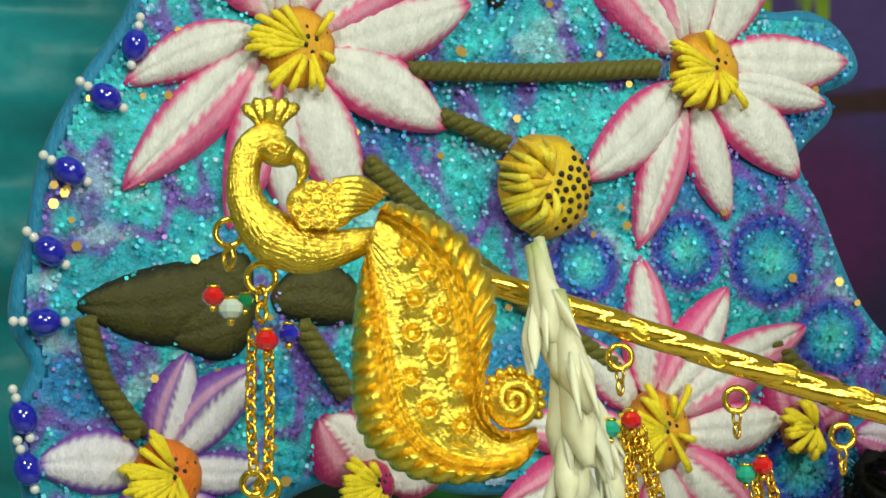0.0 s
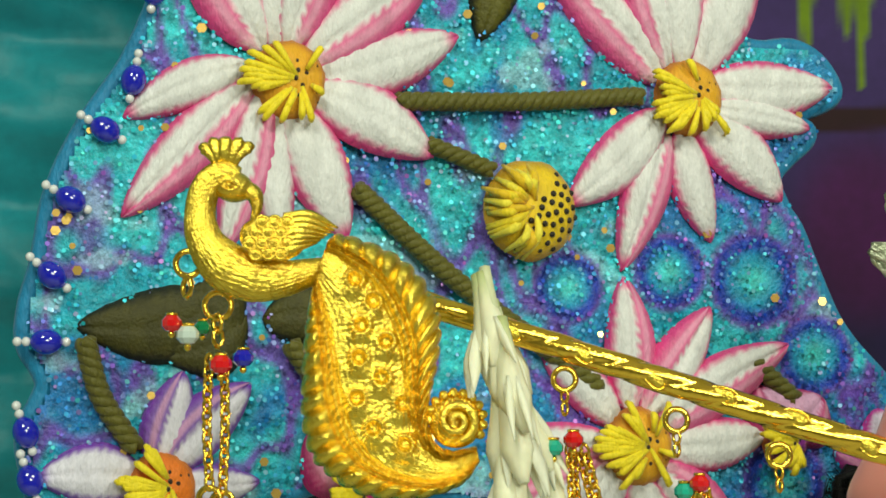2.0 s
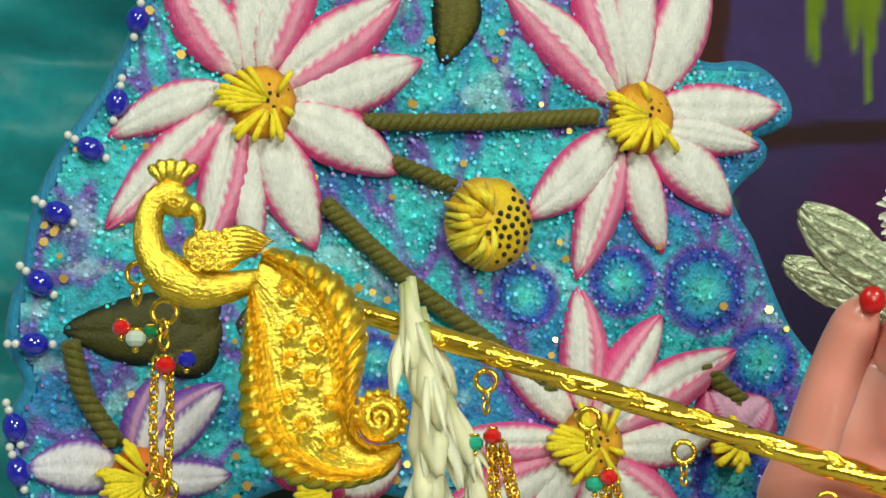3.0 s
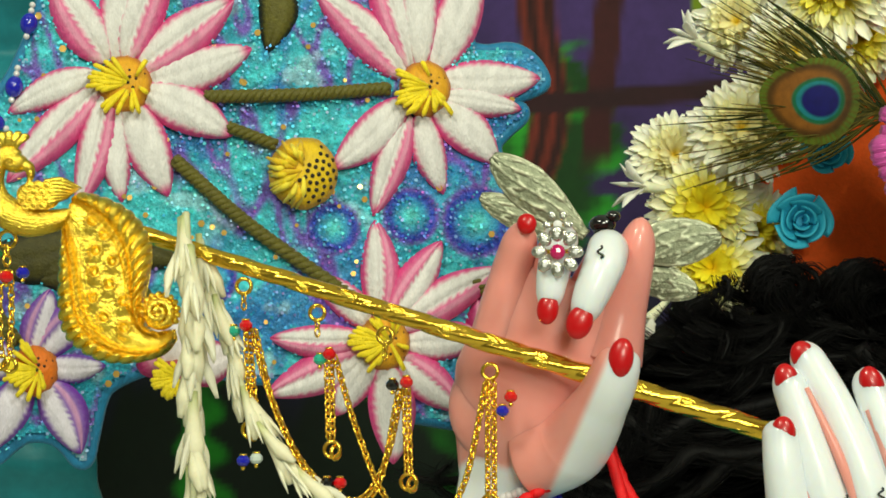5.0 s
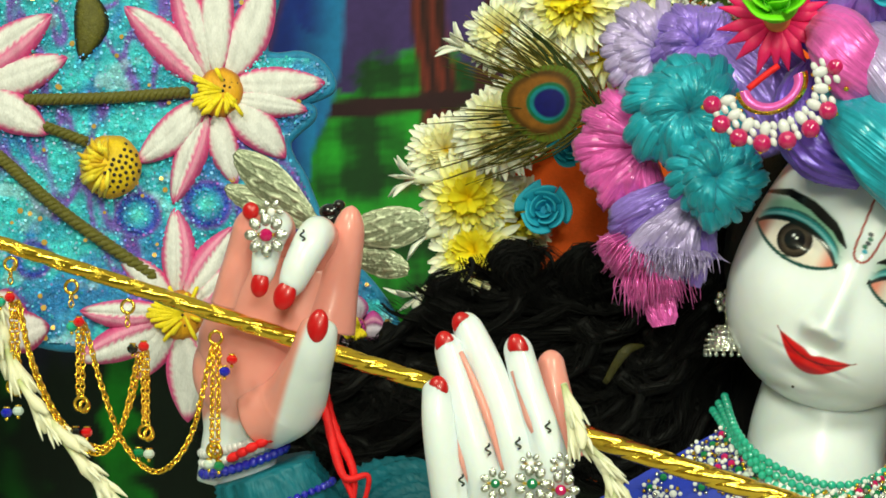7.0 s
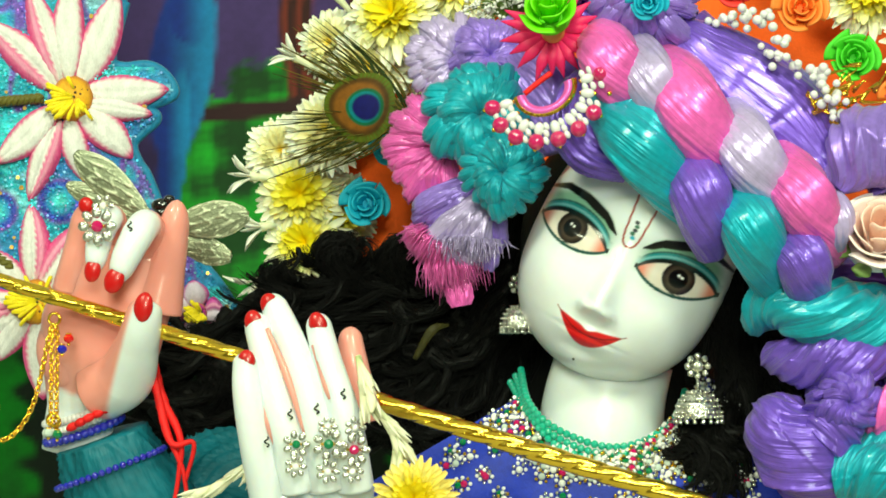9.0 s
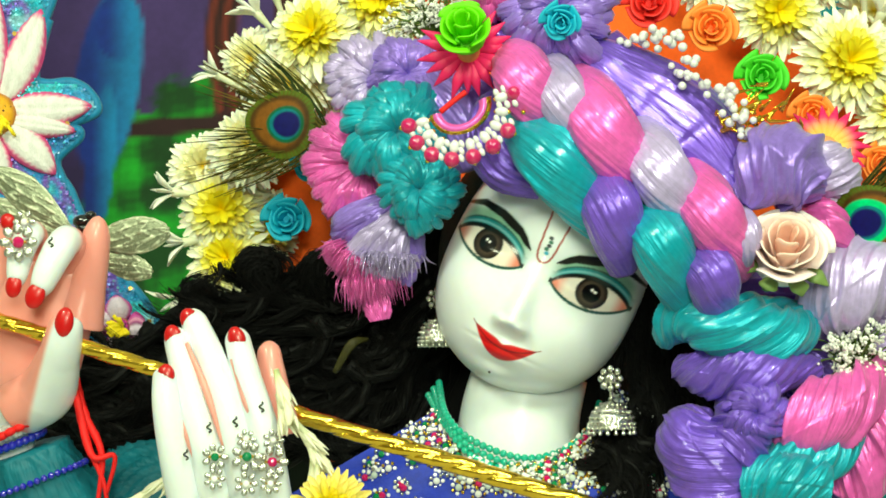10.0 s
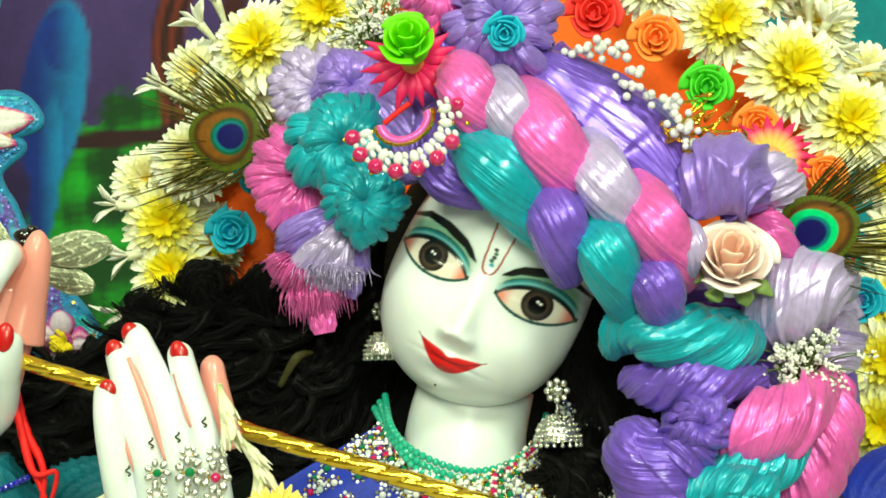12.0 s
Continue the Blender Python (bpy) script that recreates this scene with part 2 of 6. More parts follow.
# unseen room box, added to close the place and give the gold pale reflections
for nm, lo, hi, words in (("floor", (-2.6, -3.2, -1.12), (2.6, 1.4, -1.0), "plain floor of the unseen room box"),
                          ("ceiling", (-2.6, -3.2, 1.9), (2.6, 1.4, 2.0), "pale ceiling of the unseen room box"),
                          ("wall_north", (-2.6, 1.3, -1.0), (2.6, 1.4, 1.9), "plain wall of the unseen room box, behind the backdrop"),
                          ("wall_south", (-2.6, -3.2, -1.0), (2.6, -3.1, 1.9), "plain wall of the unseen room box, facing the statue"),
                          ("wall_west", (-2.6, -3.1, -1.0), (-2.5, 1.3, 1.9), "plain side wall of the unseen room box"),
                          ("wall_east", (2.5, -3.1, -1.0), (2.6, 1.3, 1.9), "plain side wall of the unseen room box")):
    solid(nm, box(lo, hi), M_wall, words, nm.split("_")[0], kind="structure", smooth=False)


def backdrop():
    y, x0, x1, z0, z1 = 0.70, -0.85, 0.85, -0.40, 0.75

    def paint(u, v):
        x, z = x0 + (x1 - x0) * u, z0 + (z1 - z0) * v
        c = mix(lin("#1f1240"), lin("#432e6a"), ramp(z + 0.04 * fnoise(x * 9, z * 9, 1), 0.1, 0.42))
        c = mix(c, lin("#2a2d5e"), ramp(fnoise(x * 12, z * 5, 2), 0.2, 0.9) * 0.5)
        # undergrowth
        low = ramp(0.11 + 0.05 * fnoise(x * 22, z * 6, 3) - z, -0.02, 0.05)
        c = mix(c, lin("#0a1c10"), low)
        blade = ramp(np.sin(x * 75 + 9 * z + 3 * fnoise(x * 10, z * 10, 4)), 0.2, 0.9) * low
        c = mix(c, lin("#149c22"), blade * ramp(fnoise(x * 9, z * 7, 5), -0.6, 0.3))
        # bushes
        for bx, bz, rx, rz in (-0.2671, 0.2093, 0.075, 0.085), (-0.2699, 0.2077, 0.06, 0.09), (-0.2327, 0.2543, 0.07, 0.07), (-0.3111, 0.1382, 0.10, 0.08):
            d = ((x - bx) / rx) ** 2 + ((z - bz) / rz) ** 2 + 0.35 * fnoise(x * 60, z * 60, 6)
            c = mix(c, mix(lin("#063a0c"), lin("#1c9a24"), ramp(fnoise(x * 45, z * 45, 7), -0.5, 0.8)), ramp(d, 1.1, 0.8))
        # trunk and branch
        tx = -0.2320 + 0.12 * (z - 0.25) + 0.01 * np.sin(z * 30)
        c = mix(c, mix(lin("#23080a"), lin("#6a2418"), ramp(np.sin((x - tx) * 500), -1, 1)), ramp(np.abs(x - tx), 0.017, 0.012) * ramp(z, 0.20, 0.22))
        tx2 = -0.1796 + 0.10 * (z - 0.3)
        c = mix(c, lin("#3a1014"), ramp(np.abs(x - tx2), 0.012, 0.009) * ramp(z, 0.22, 0.25))
        bz = 0.2798 + 0.06 * (x + 0.2)
        c = mix(c, lin("#2a0d14"), ramp(np.abs(z - bz), 0.009, 0.006) * ramp(x, -0.3707, -0.3607) * ramp(x, 0.0, -0.02))
        # plain blue oval shapes among the branches
        for bx, bz, rx, rz, lean in (-0.3286, 0.3170, 0.030, 0.085, 0.12), (-0.3358, 0.2445, 0.014, 0.07, 0.1), (-0.3188, 0.3630, 0.022, 0.03, 0.0):
            d = ((x - bx - lean * (z - bz)) / rx) ** 2 + ((z - bz) / rz) ** 2
            c = mix(c, mix(lin("#0a2a84"), lin("#167cb8"), ramp((x - bx) / rx, -0.6, 0.9)), ramp(d, 1.05, 0.8))
        # hanging yellow-green blades
        for bx, w in ((-0.1103, 0.009), (-0.0754, 0.012), (-0.0861, 0.006)):
            d = np.abs(x - bx - 0.03 * (z - 0.3)) / (w * ramp(z, 0.30, 0.40) + 1e-4)
            c = mix(c, lin("#6f8a08"), ramp(d, 1.0, 0.6) * (z > 0.305))
        c = mix(c, lin("#4c1050"), ramp(-((x - -0.0746) ** 2 + 0.6 * (z - 0.2174) ** 2), -0.0030, -0.0004) * 0.9)
        c = mix(c, lin("#067f8c"), ramp(x + 0.03 * fnoise(x * 9, z * 9, 8), 0.24, 0.27))
        return np.moveaxis(c, -1, 0)

    g = surf(lambda u, v: (x0 + (x1 - x0) * u, y + 0 * u, z0 + (z1 - z0) * v), 420, 300, color=paint)
    solid("backdrop", g, M_backdrop, "painted forest backdrop in purple, green and blue", "backdrop", kind="structure")


backdrop()

# ---------------------------------------------------------------- teal cloth beside the panel
def teal_hanging():
    g = surf(lambda u, v: (-0.82 + 0.375 * u, 0.235 + 0.06 * u + 0.006 * np.sin(90 * v + 4 * np.sin(5 * u)) + 0.006 * fnoise(u * 9, v * 40, 11), -0.3 + 0.9 * v), 60, 240)
    t = solid("cloth_hanging", g, M_tealcloth, "teal pleated cloth hanging behind the embroidered panel", "cloth")
    m = t.modifiers.new("thick", "SOLIDIFY")
    m.thickness = 0.002


teal_hanging()

# ---------------------------------------------------------------- embroidered panel, in its own plane: s along it, z up, d out of it
PANEL = Matrix.Translation((-0.4, 0.1697, 0.0)) @ Matrix.Rotation(radians(13.83), 4, "Z")
panel = new("embroidered_panel")
panel.empty_display_size = 0.01
panel.matrix_basis = PANEL
tagged(panel, "padded turquoise sequinned panel with pink lotus embroidery", "textile panel")

EDGE = [(-0.0354, 0.2603), (-0.0386, 0.2439), (-0.0493, 0.2173), (-0.0629, 0.1960), (-0.0727, 0.1741), (-0.0766, 0.1516), (-0.0800, 0.1389), (-0.0807, 0.1260), (-0.0744, 0.1130), (-0.0804, 0.0977), (-0.0771, 0.0796), (-0.0720, 0.0580), (-0.0590, 0.0400),
        (-0.0440, 0.0500), (-0.0290, 0.0490), (-0.0165, 0.0380), (-0.0110, 0.0600), (-0.0040, 0.0740), (0.0228, 0.0827), (0.0589, 0.0764), (0.0926, 0.0758), (0.1321, 0.0636), (0.1260, 0.0597), (0.1711, 0.0530), (0.2100, 0.0593), (0.2295, 0.0723), (0.2344, 0.0871), (0.2213, 0.1084), (0.2000, 0.1314),
        (0.1902, 0.1508), (0.1833, 0.1676), (0.1780, 0.1759), (0.1757, 0.1875), (0.1893, 0.2014), (0.1833, 0.2080), (0.1993, 0.2168), (0.1875, 0.2322), (0.1628, 0.2346), (0.1706, 0.2721), (0.1629, 0.2511)]
TOP = 0.34


def inside(x, z, poly):
    hit = np.zeros(np.shape(x), bool)
    n = len(poly)
    for i in range(n):
        (x0, z0), (x1, z1) = poly[i], poly[(i + 1) % n]
        cross = ((z0 > z) != (z1 > z)) & (x < (x1 - x0) * (z - z0) / (z1 - z0 + 1e-12) + x0)
        hit ^= cross
    return hit


RINGS = [(0.1336, 0.1518, 0.013), (0.1653, 0.1493, 0.0165), (0.0972, 0.1460, 0.012), (0.1871, 0.1234, 0.014), (0.2132, 0.0822, 0.013), (0.1755, 0.0798, 0.015), (0.0424, 0.1219, 0.010)]


def ground_color(s, z):
    """The cloth's own pattern: turquoise clouds, violet swirls, and ringed discs."""
    a = fnoise(s * 70, z * 70, 21)
    b = fnoise(s * 45 + 3, z * 45, 22)
    c = mix(lin("#06a6c4"), lin("#34d2de"), ramp(a, -0.4, 0.6))
    c = mix(c, lin("#1c56c8"), ramp(b, 0.15, 0.6) * 0.6)
    c = mix(c, lin("#7440bc"), ramp(np.abs(fnoise(s * 38, z * 38, 23)), 0.22, 0.05) * 0.9)
    c = mix(c, lin("#a8dcec"), ramp(fnoise(s * 85, z * 85, 24), 0.6, 0.95) * 0.6)
    for x0, z0, r in RINGS:
        d = np.hypot(s - x0, z - z0) / r
        ringed = mix(mix(lin("#4ad8d8"), lin("#189cc8"), ramp(d, 0.1, 0.5)), lin("#1c3fb8"), ramp(d, 0.5, 0.75))
        ringed = mix(ringed, lin("#6a40b0"), ramp(d, 0.85, 1.0))
        c = mix(c, ringed, ramp(d, 1.15, 0.95))
    return c


def panel_ground():
    poly = [tuple(p) for p in smooth_line(EDGE + [(EDGE[-1][0], TOP), (EDGE[0][0], TOP), EDGE[0]], 400)]
    xs = [p[0] for p in poly]
    zs = [p[1] for p in poly]
    step = 0.0016
    s, z = np.meshgrid(np.arange(min(xs), max(xs), step), np.arange(min(zs), TOP, step), indexing="ij")
    keep = inside(s, z, poly)
    ids = -np.ones(s.shape, int)
    ids[keep] = np.arange(keep.sum())
    puff = 0.0016 * fnoise(s * 60, z * 60, 31)
    v = np.stack([s[keep], -0.004 + puff[keep], z[keep]], -1)
    q = np.stack([ids[:-1, :-1], ids[1:, :-1], ids[1:, 1:], ids[:-1, 1:]], -1).reshape(-1, 4)
    f = q[(q >= 0).all(1)]
    part("ground_cloth", (v, f, ground_color(v[:, 0], v[:, 2])), M_base, panel)
    b = tube([(p[0], 0.0, p[1]) for p in poly[::4]] , 0.0034, n=380, sides=8)
    part("border_cord", tint(b, "#0f7fb0"), M_thread, panel, "blue stitched border cord")
    bk = [(p[0], 0.006, p[1]) for p in poly[::3]]
    part("backing", (np.array(bk), [tuple(range(len(bk)))], np.tile(lin("#0a3a6a"), (len(bk), 1))), M_thread, panel, "dark blue backing cloth", smooth=False)
    # loose sequins
    rng = np.random.RandomState(5)
    n = 15000
    p = np.stack([rng.uniform(min(xs), max(xs), n), rng.uniform(min(zs), TOP, n)], -1)
    p = p[inside(p[:, 0], p[:, 1], poly)]
    hexa = np.linspace(0, 2 * np.pi, 6, endpoint=False)
    vs, fs, cs = [], [], []
    cg = ground_color(p[:, 0], p[:, 1])
    shades = [lin(h) for h in ("#49e0e0", "#5aa8f0", "#b070e0", "#e070c0", "#60e8b0", "#a8d8f0", "#2060e0", "#20b8d0")]
    for i, (x, zz) in enumerate(p):
        r = rng.uniform(0.0005, 0.0009)
        m = rot(rng.normal(0, 12), rng.uniform(0, 60), rng.normal(0, 12))
        ring = np.stack([r * np.cos(hexa), 0 * hexa, r * np.sin(hexa)], -1) @ m.T + (x, -0.0062 + rng.uniform(-0.001, 0.0004), zz)
        fs.append(tuple(range(len(vs) * 6, len(vs) * 6 + 6)))
        vs.append(ring)
        k = rng.uniform(0.05, 0.42)
        cs.append(np.tile(cg[i] * (1 - k) + A3(shades[rng.randint(len(shades))]) * k, (6, 1)))
    tagged(part("sequin_layer", (np.concatenate(vs), fs, np.concatenate(cs)), M_sequin, panel, "scattered iridescent sequins", smooth=False), kind="stuff")
    # yellow discs tilted towards the lamps; their colour stands for blurred glints
    vs = []
    for i in range(170):
        x, zz = p[rng.randint(len(p))]
        r = rng.uniform(0.0010, 0.0018)
        m = rot(rng.normal(3, 7), 0, rng.normal(-7, 7))
        vs.append(np.stack([r * np.cos(hexa), 0 * hexa, r * np.sin(hexa)], -1) @ m.T + (x, -0.0075, zz))
    tagged(part("glint_sequin_layer", (np.concatenate(vs), [tuple(range(i * 6, i * 6 + 6)) for i in range(170)], None), M_glint, panel, "small yellow sequins coloured to stand for glints", smooth=False), kind="stuff")


panel_ground()


def petal_geo(base, tip, width, edge="#e0408c", core="#e2dfe0", band=0.0, pad=0.006, lift=0.006, bend=0.0):
    """A padded petal from base to tip, with a stitched rim; band: a coloured stripe on one side (-1 or 1)."""
    b, t = A3(base), A3(tip)
    ln = np.linalg.norm(t - b)
    ax = (t - b) / ln
    nx = A3((-ax[1], ax[0]))

    def shape(u, v):
        vv = 2 * v - 1
        w = width * 0.5 * np.sin(np.pi * np.clip(u, 0, 1) ** 0.85) ** 0.75 + 0.0004
        c = b[0] + ax[0] * ln * u + nx[0] * (w * vv + bend * np.sin(np.pi * u)), b[1] + ax[1] * ln * u + nx[1] * (w * vv + bend * np.sin(np.pi * u))
        h = lift + pad * (1 - vv ** 2) ** 0.6 * np.sin(np.pi * u) ** 0.5 - 0.0014 * np.exp(-(vv / 0.16) ** 2) * (1 if band else 0.5) + 0.00022 * np.sin(vv * 40 + u * 60)
        return c[0], -h, c[1]

    def paint(u, v):
        vv = 2 * v - 1
        rim = np.maximum(ramp(np.abs(vv) + 0.05 * np.sin(u * 90), 0.62, 0.88), ramp(u, 0.86, 0.97))
        c = mix(lin(core), lin(edge), rim)
        if band:
            c = mix(c, lin(edge), ramp(vv * band + 0.06 * np.sin(u * 70), 0.05, 0.2) * ramp(u, 0.0, 0.2) * 0.85)
            c = mix(c, lin("#f0b0cc"), ramp(np.abs(vv * band - 0.45), 0.16, 0.05) * 0.6)
        return np.moveaxis(c, -1, 0)

    return surf(shape, 26, 17, color=paint)


def panel_flower(center, petals, label, edge="#e0408c", core="#e2dfe0", heart="#e8a80c", size=0.0125):
    """A stitched flower: its raised yellow heart, stamens and padded petals."""
    cx, cz = center
    rng = np.random.RandomState(int(abs(cx) * 9000))
    h = surf(lambda u, v: (cx + size * u * np.cos(2 * np.pi * v), -0.007 - 0.007 * (1 - u ** 2) ** 0.5 - 0.0006 * np.sin(v * 60) * u, cz + 1.1 * size * u * np.sin(2 * np.pi * v)), 12, 30, True,
             color=lambda u, v: np.moveaxis(mix(lin(heart), lin("#b86808"), ramp(u, 0.7, 1.0)), -1, 0))
    flower = part("flower", h, M_thread, panel, label)
    st = []
    for i in range(26):
        a = rng.normal(200, 55) / 57.3
        r0, r1 = rng.uniform(0, 0.45) * size, rng.uniform(0.7, 1.25) * size
        st.append(tube([(cx + r0 * np.cos(a) + 0.002, -0.0135, cz + r0 * np.sin(a)), (cx + r1 * np.cos(a), -0.0155, cz + r1 * np.sin(a)), (cx + r1 * 1.12 * np.cos(a), -0.012, cz + r1 * 1.12 * np.sin(a))], [0.0008, 0.0014, 0.0006], n=6, sides=6))
    part("stamen_tuft", tint(joined(st), "#fbe010"), M_thread, flower, "bright yellow stamens")
    dots = []
    for i in range(40):
        a, r = i * 2.4, size * math.sqrt((i + 0.5) / 40) * 0.9
        if not -1.4 < math.remainder(a, 2 * math.pi) < 1.3:
            continue
        dots.append(ball((0.0008, 0.0006, 0.0009), 5, (cx + r * np.cos(a), -0.0142 + 0.006 * (r / size) ** 2, cz + r * np.sin(a))))
    part("seed_dots", tint(joined(dots), "#2a1804"), M_thread, flower, "dark seed dots")
    for i, (b, t, w, band) in enumerate(petals):
        part("petal", petal_geo(b, t, w, edge, core, band, lift=0.005 + 0.0008 * (i % 3), bend=0.0015 * ((i % 3) - 1)), M_thread, flower)
    return flower


panel_flower((0.0011, 0.2114), [
    ((-0.0109, 0.2170), (-0.0518, 0.1978), 0.0155, 0), ((-0.0098, 0.2110), (-0.0519, 0.1658), 0.019, 1), ((-0.0068, 0.2091), (-0.0199, 0.1547), 0.017, 1), ((-0.0048, 0.2071), (-0.0002, 0.1572), 0.016, 0),
    ((0.0012, 0.2063), (0.0208, 0.1600), 0.021, 0), ((0.0072, 0.2096), (0.0502, 0.1884), 0.022, 0), ((0.0082, 0.2117), (0.0593, 0.2299), 0.021, 0), ((0.0061, 0.2177), (0.0508, 0.2527), 0.022, -1),
    ((0.0010, 0.2215), (0.0207, 0.2738), 0.021, -1), ((-0.0030, 0.2214), (-0.0027, 0.2745), 0.019, 0), ((-0.0070, 0.2212), (-0.0334, 0.2604), 0.022, 1)], "large white lotus with pink stitched rims")
panel_flower((0.1405, 0.2117), [
    ((0.1461, 0.2162), (0.1964, 0.2182), 0.021, 0), ((0.1460, 0.2088), (0.1871, 0.2030), 0.014, 0), ((0.1438, 0.2055), (0.1753, 0.1769), 0.021, 0), ((0.1383, 0.2021), (0.1491, 0.1621), 0.016, 0),
    ((0.1328, 0.2009), (0.1157, 0.1515), 0.0165, 1), ((0.1318, 0.2072), (0.0966, 0.1733), 0.0195, 0), ((0.1318, 0.2167), (0.0888, 0.2579), 0.021, 1), ((0.1340, 0.2210), (0.1147, 0.2795), 0.0185, 1),
    ((0.1384, 0.2212), (0.1399, 0.2854), 0.019, 0), ((0.1439, 0.2193), (0.1666, 0.2762), 0.0225, 0)], "large white lotus with pink stitched rims")
panel_flower((0.1203, 0.0923), [
    ((0.1184, 0.1037), (0.1168, 0.1501), 0.018, -1), ((0.1227, 0.1022), (0.1481, 0.1400), 0.018, 1), ((0.1269, 0.0979), (0.1767, 0.1273), 0.019, -1), ((0.1282, 0.0922), (0.1699, 0.0972), 0.018, 0),
    ((0.1267, 0.0865), (0.1577, 0.0603), 0.019, 1), ((0.1210, 0.0838), (0.1246, 0.0360), 0.0215, 0), ((0.1168, 0.0867), (0.0980, 0.0587), 0.017, 0), ((0.1140, 0.0881), (0.0658, 0.0684), 0.019, -1), ((0.1126, 0.0939), (0.0675, 0.0946), 0.0155, 1),
    ((0.1147, 0.0995), (0.0875, 0.1241), 0.015, 0)], "white lotus with broad pink stripes")
panel_flower((-0.0384, 0.0805), [
    ((-0.0429, 0.0834), (-0.0769, 0.0844), 0.019, 0), ((-0.0410, 0.0862), (-0.0319, 0.1173), 0.016, 1), ((-0.0381, 0.0862), (-0.0105, 0.1135), 0.018, 1), ((-0.0361, 0.0824), (-0.0071, 0.0823), 0.013, 0), ((-0.0418, 0.0786), (-0.0590, 0.0440), 0.018, 0),
    ((-0.0341, 0.0766), (-0.0180, 0.0425), 0.020, 1)], "violet and white star-shaped flower", edge="#7a35b4", core="#e2dcec", heart="#ee7a0c", size=0.011)
panel_flower((0.2132, 0.0855), [((0.2099, 0.0855), (0.1936, 0.0904), 0.016, 1), ((0.2132, 0.0887), (0.2099, 0.1052), 0.016, 0), ((0.2164, 0.0855), (0.2295, 0.0854), 0.016, 1), ((0.2132, 0.0822), (0.2099, 0.0642), 0.016, 0)],
             "small magenta flower near the panel's corner", edge="#c42a9a", core="#d8c8e0", heart="#c42a9a", size=0.006)
panel_flower((0.0240, 0.0769), [((0.0240, 0.0787), (0.0086, 0.0980), 0.026, 1), ((0.0258, 0.0786), (0.0295, 0.1066), 0.026, 0), ((0.0276, 0.0786), (0.0518, 0.0871), 0.022, 0)], "magenta and white lotus at the lower edge",
             edge="#b80868", core="#efe6ea", heart="#b80868", size=0.008)
panel_flower((0.1738, 0.0932), [((0.1717, 0.0952), (0.1655, 0.1132), 0.022, 1), ((0.1760, 0.0952), (0.1893, 0.1093), 0.024, -1)], "magenta lotus at the lower edge",
             edge="#b80868", core="#e0a8d0", heart="#8a1490", size=0.008)


def seed_pod():
    cx, cz = (0.0829, 0.1713)
    R = 0.0162
    g = surf(lambda u, v: (cx + R * u * np.cos(2 * np.pi * v), -0.006 - 0.011 * np.sqrt(1 - 0.98 * u ** 2), cz + R * u * np.sin(2 * np.pi * v) * (1.05 + 0.03 * np.sin(2 * np.pi * 7 * v))), 14, 34, True,
             color=lambda u, v: np.moveaxis(mix(lin("#f0c808"), lin("#c89404"), ramp(u, 0.7, 1)), -1, 0))
    pod = part("seed_pod", g, M_thread, panel, "yellow lotus seed pod with dark dots")
    rng = np.random.RandomState(3)
    dots = []
    for i in range(70):
        a, r = i * 2.4, R * math.sqrt((i + 0.5) / 70) * 0.94
        if not -2.1 < math.remainder(a, 2 * math.pi) < 1.0:
            continue
        dots.append(ball((0.0011, 0.0007, 0.0011), 5, (cx + r * np.cos(a), -0.006 - 0.011 * math.sqrt(1 - 0.98 * (r / R) ** 2) - 0.0002, cz + r * np.sin(a))))
    part("seed_dots", tint(joined(dots), "#1c1206"), M_thread, pod, "dark seed dots")
    for i in range(26):
        a = rng.uniform(1.6, 4.6)
        r0, r1 = rng.uniform(0.05, 0.55), rng.uniform(0.85, 1.15)
        part("stamen", tint(tube([(cx + r0 * R * np.cos(a), -0.0165, cz + r0 * R * np.sin(a)), (cx + (r0 + r1) / 2 * R * np.cos(a + 0.1), -0.0185 - 0.002 * rng.rand(), cz + (r0 + r1) / 2 * R * np.sin(a + 0.1)), (cx + r1 * R * np.cos(a), -0.010, cz + r1 * R * np.sin(a))], [0.0007, 0.0016, 0.0006], n=8, sides=7), ("#f6d814", "#f0c408", "#fbe63c")[i % 3]), M_thread, pod)


seed_pod()


def cord(a, b, r, mid=None):
    """A twisted olive stem cord from a to b."""
    pts = [(a[0], -0.008, a[1])] + ([(mid[0], -0.008, mid[1])] if mid else []) + [(b[0], -0.008, b[1])]
    r = r * 0.74
    line = smooth_line(pts, 80)
    length = np.linalg.norm(np.diff(line, axis=0), axis=1).sum()
    turns = length / 0.010
    strands = []
    for k in range(3):
        t = np.linspace(0, 1, 90)
        ph = 2 * np.pi * (turns * t + k / 3)
        p = smooth_line(pts, 90)
        d = np.gradient(p, axis=0)
        d /= np.linalg.norm(d, axis=1)[:, None]
        nrm = np.stack([-d[:, 2], 0 * t, d[:, 0]], -1)
        q = p + nrm * (np.cos(ph) * r * 0.5)[:, None] + np.outer(np.sin(ph) * r * 0.5, (0, 1, 0))
        strands.append(tint(tube(q, r * 0.6, n=90, sides=7), "#5f5a10"))
    stem = part("stem", strands[0], M_thread, panel, "twisted olive-green stem cord")
    for g in strands[1:]:
        part("strand", g, M_thread, stem)


cord((0.0377, 0.2063), (0.1231, 0.2117), 0.0042, (0.0814, 0.2080))
cord((0.0481, 0.1924), (0.0699, 0.1843), 0.0038)
cord((0.0237, 0.1768), (0.1067, 0.1124), 0.0045, (0.0586, 0.1463))
cord((0.1628, 0.1211), (0.1781, 0.1083), 0.0042)
cord((-0.0628, 0.1266), (-0.0469, 0.0930), 0.0045, (-0.0577, 0.1093))
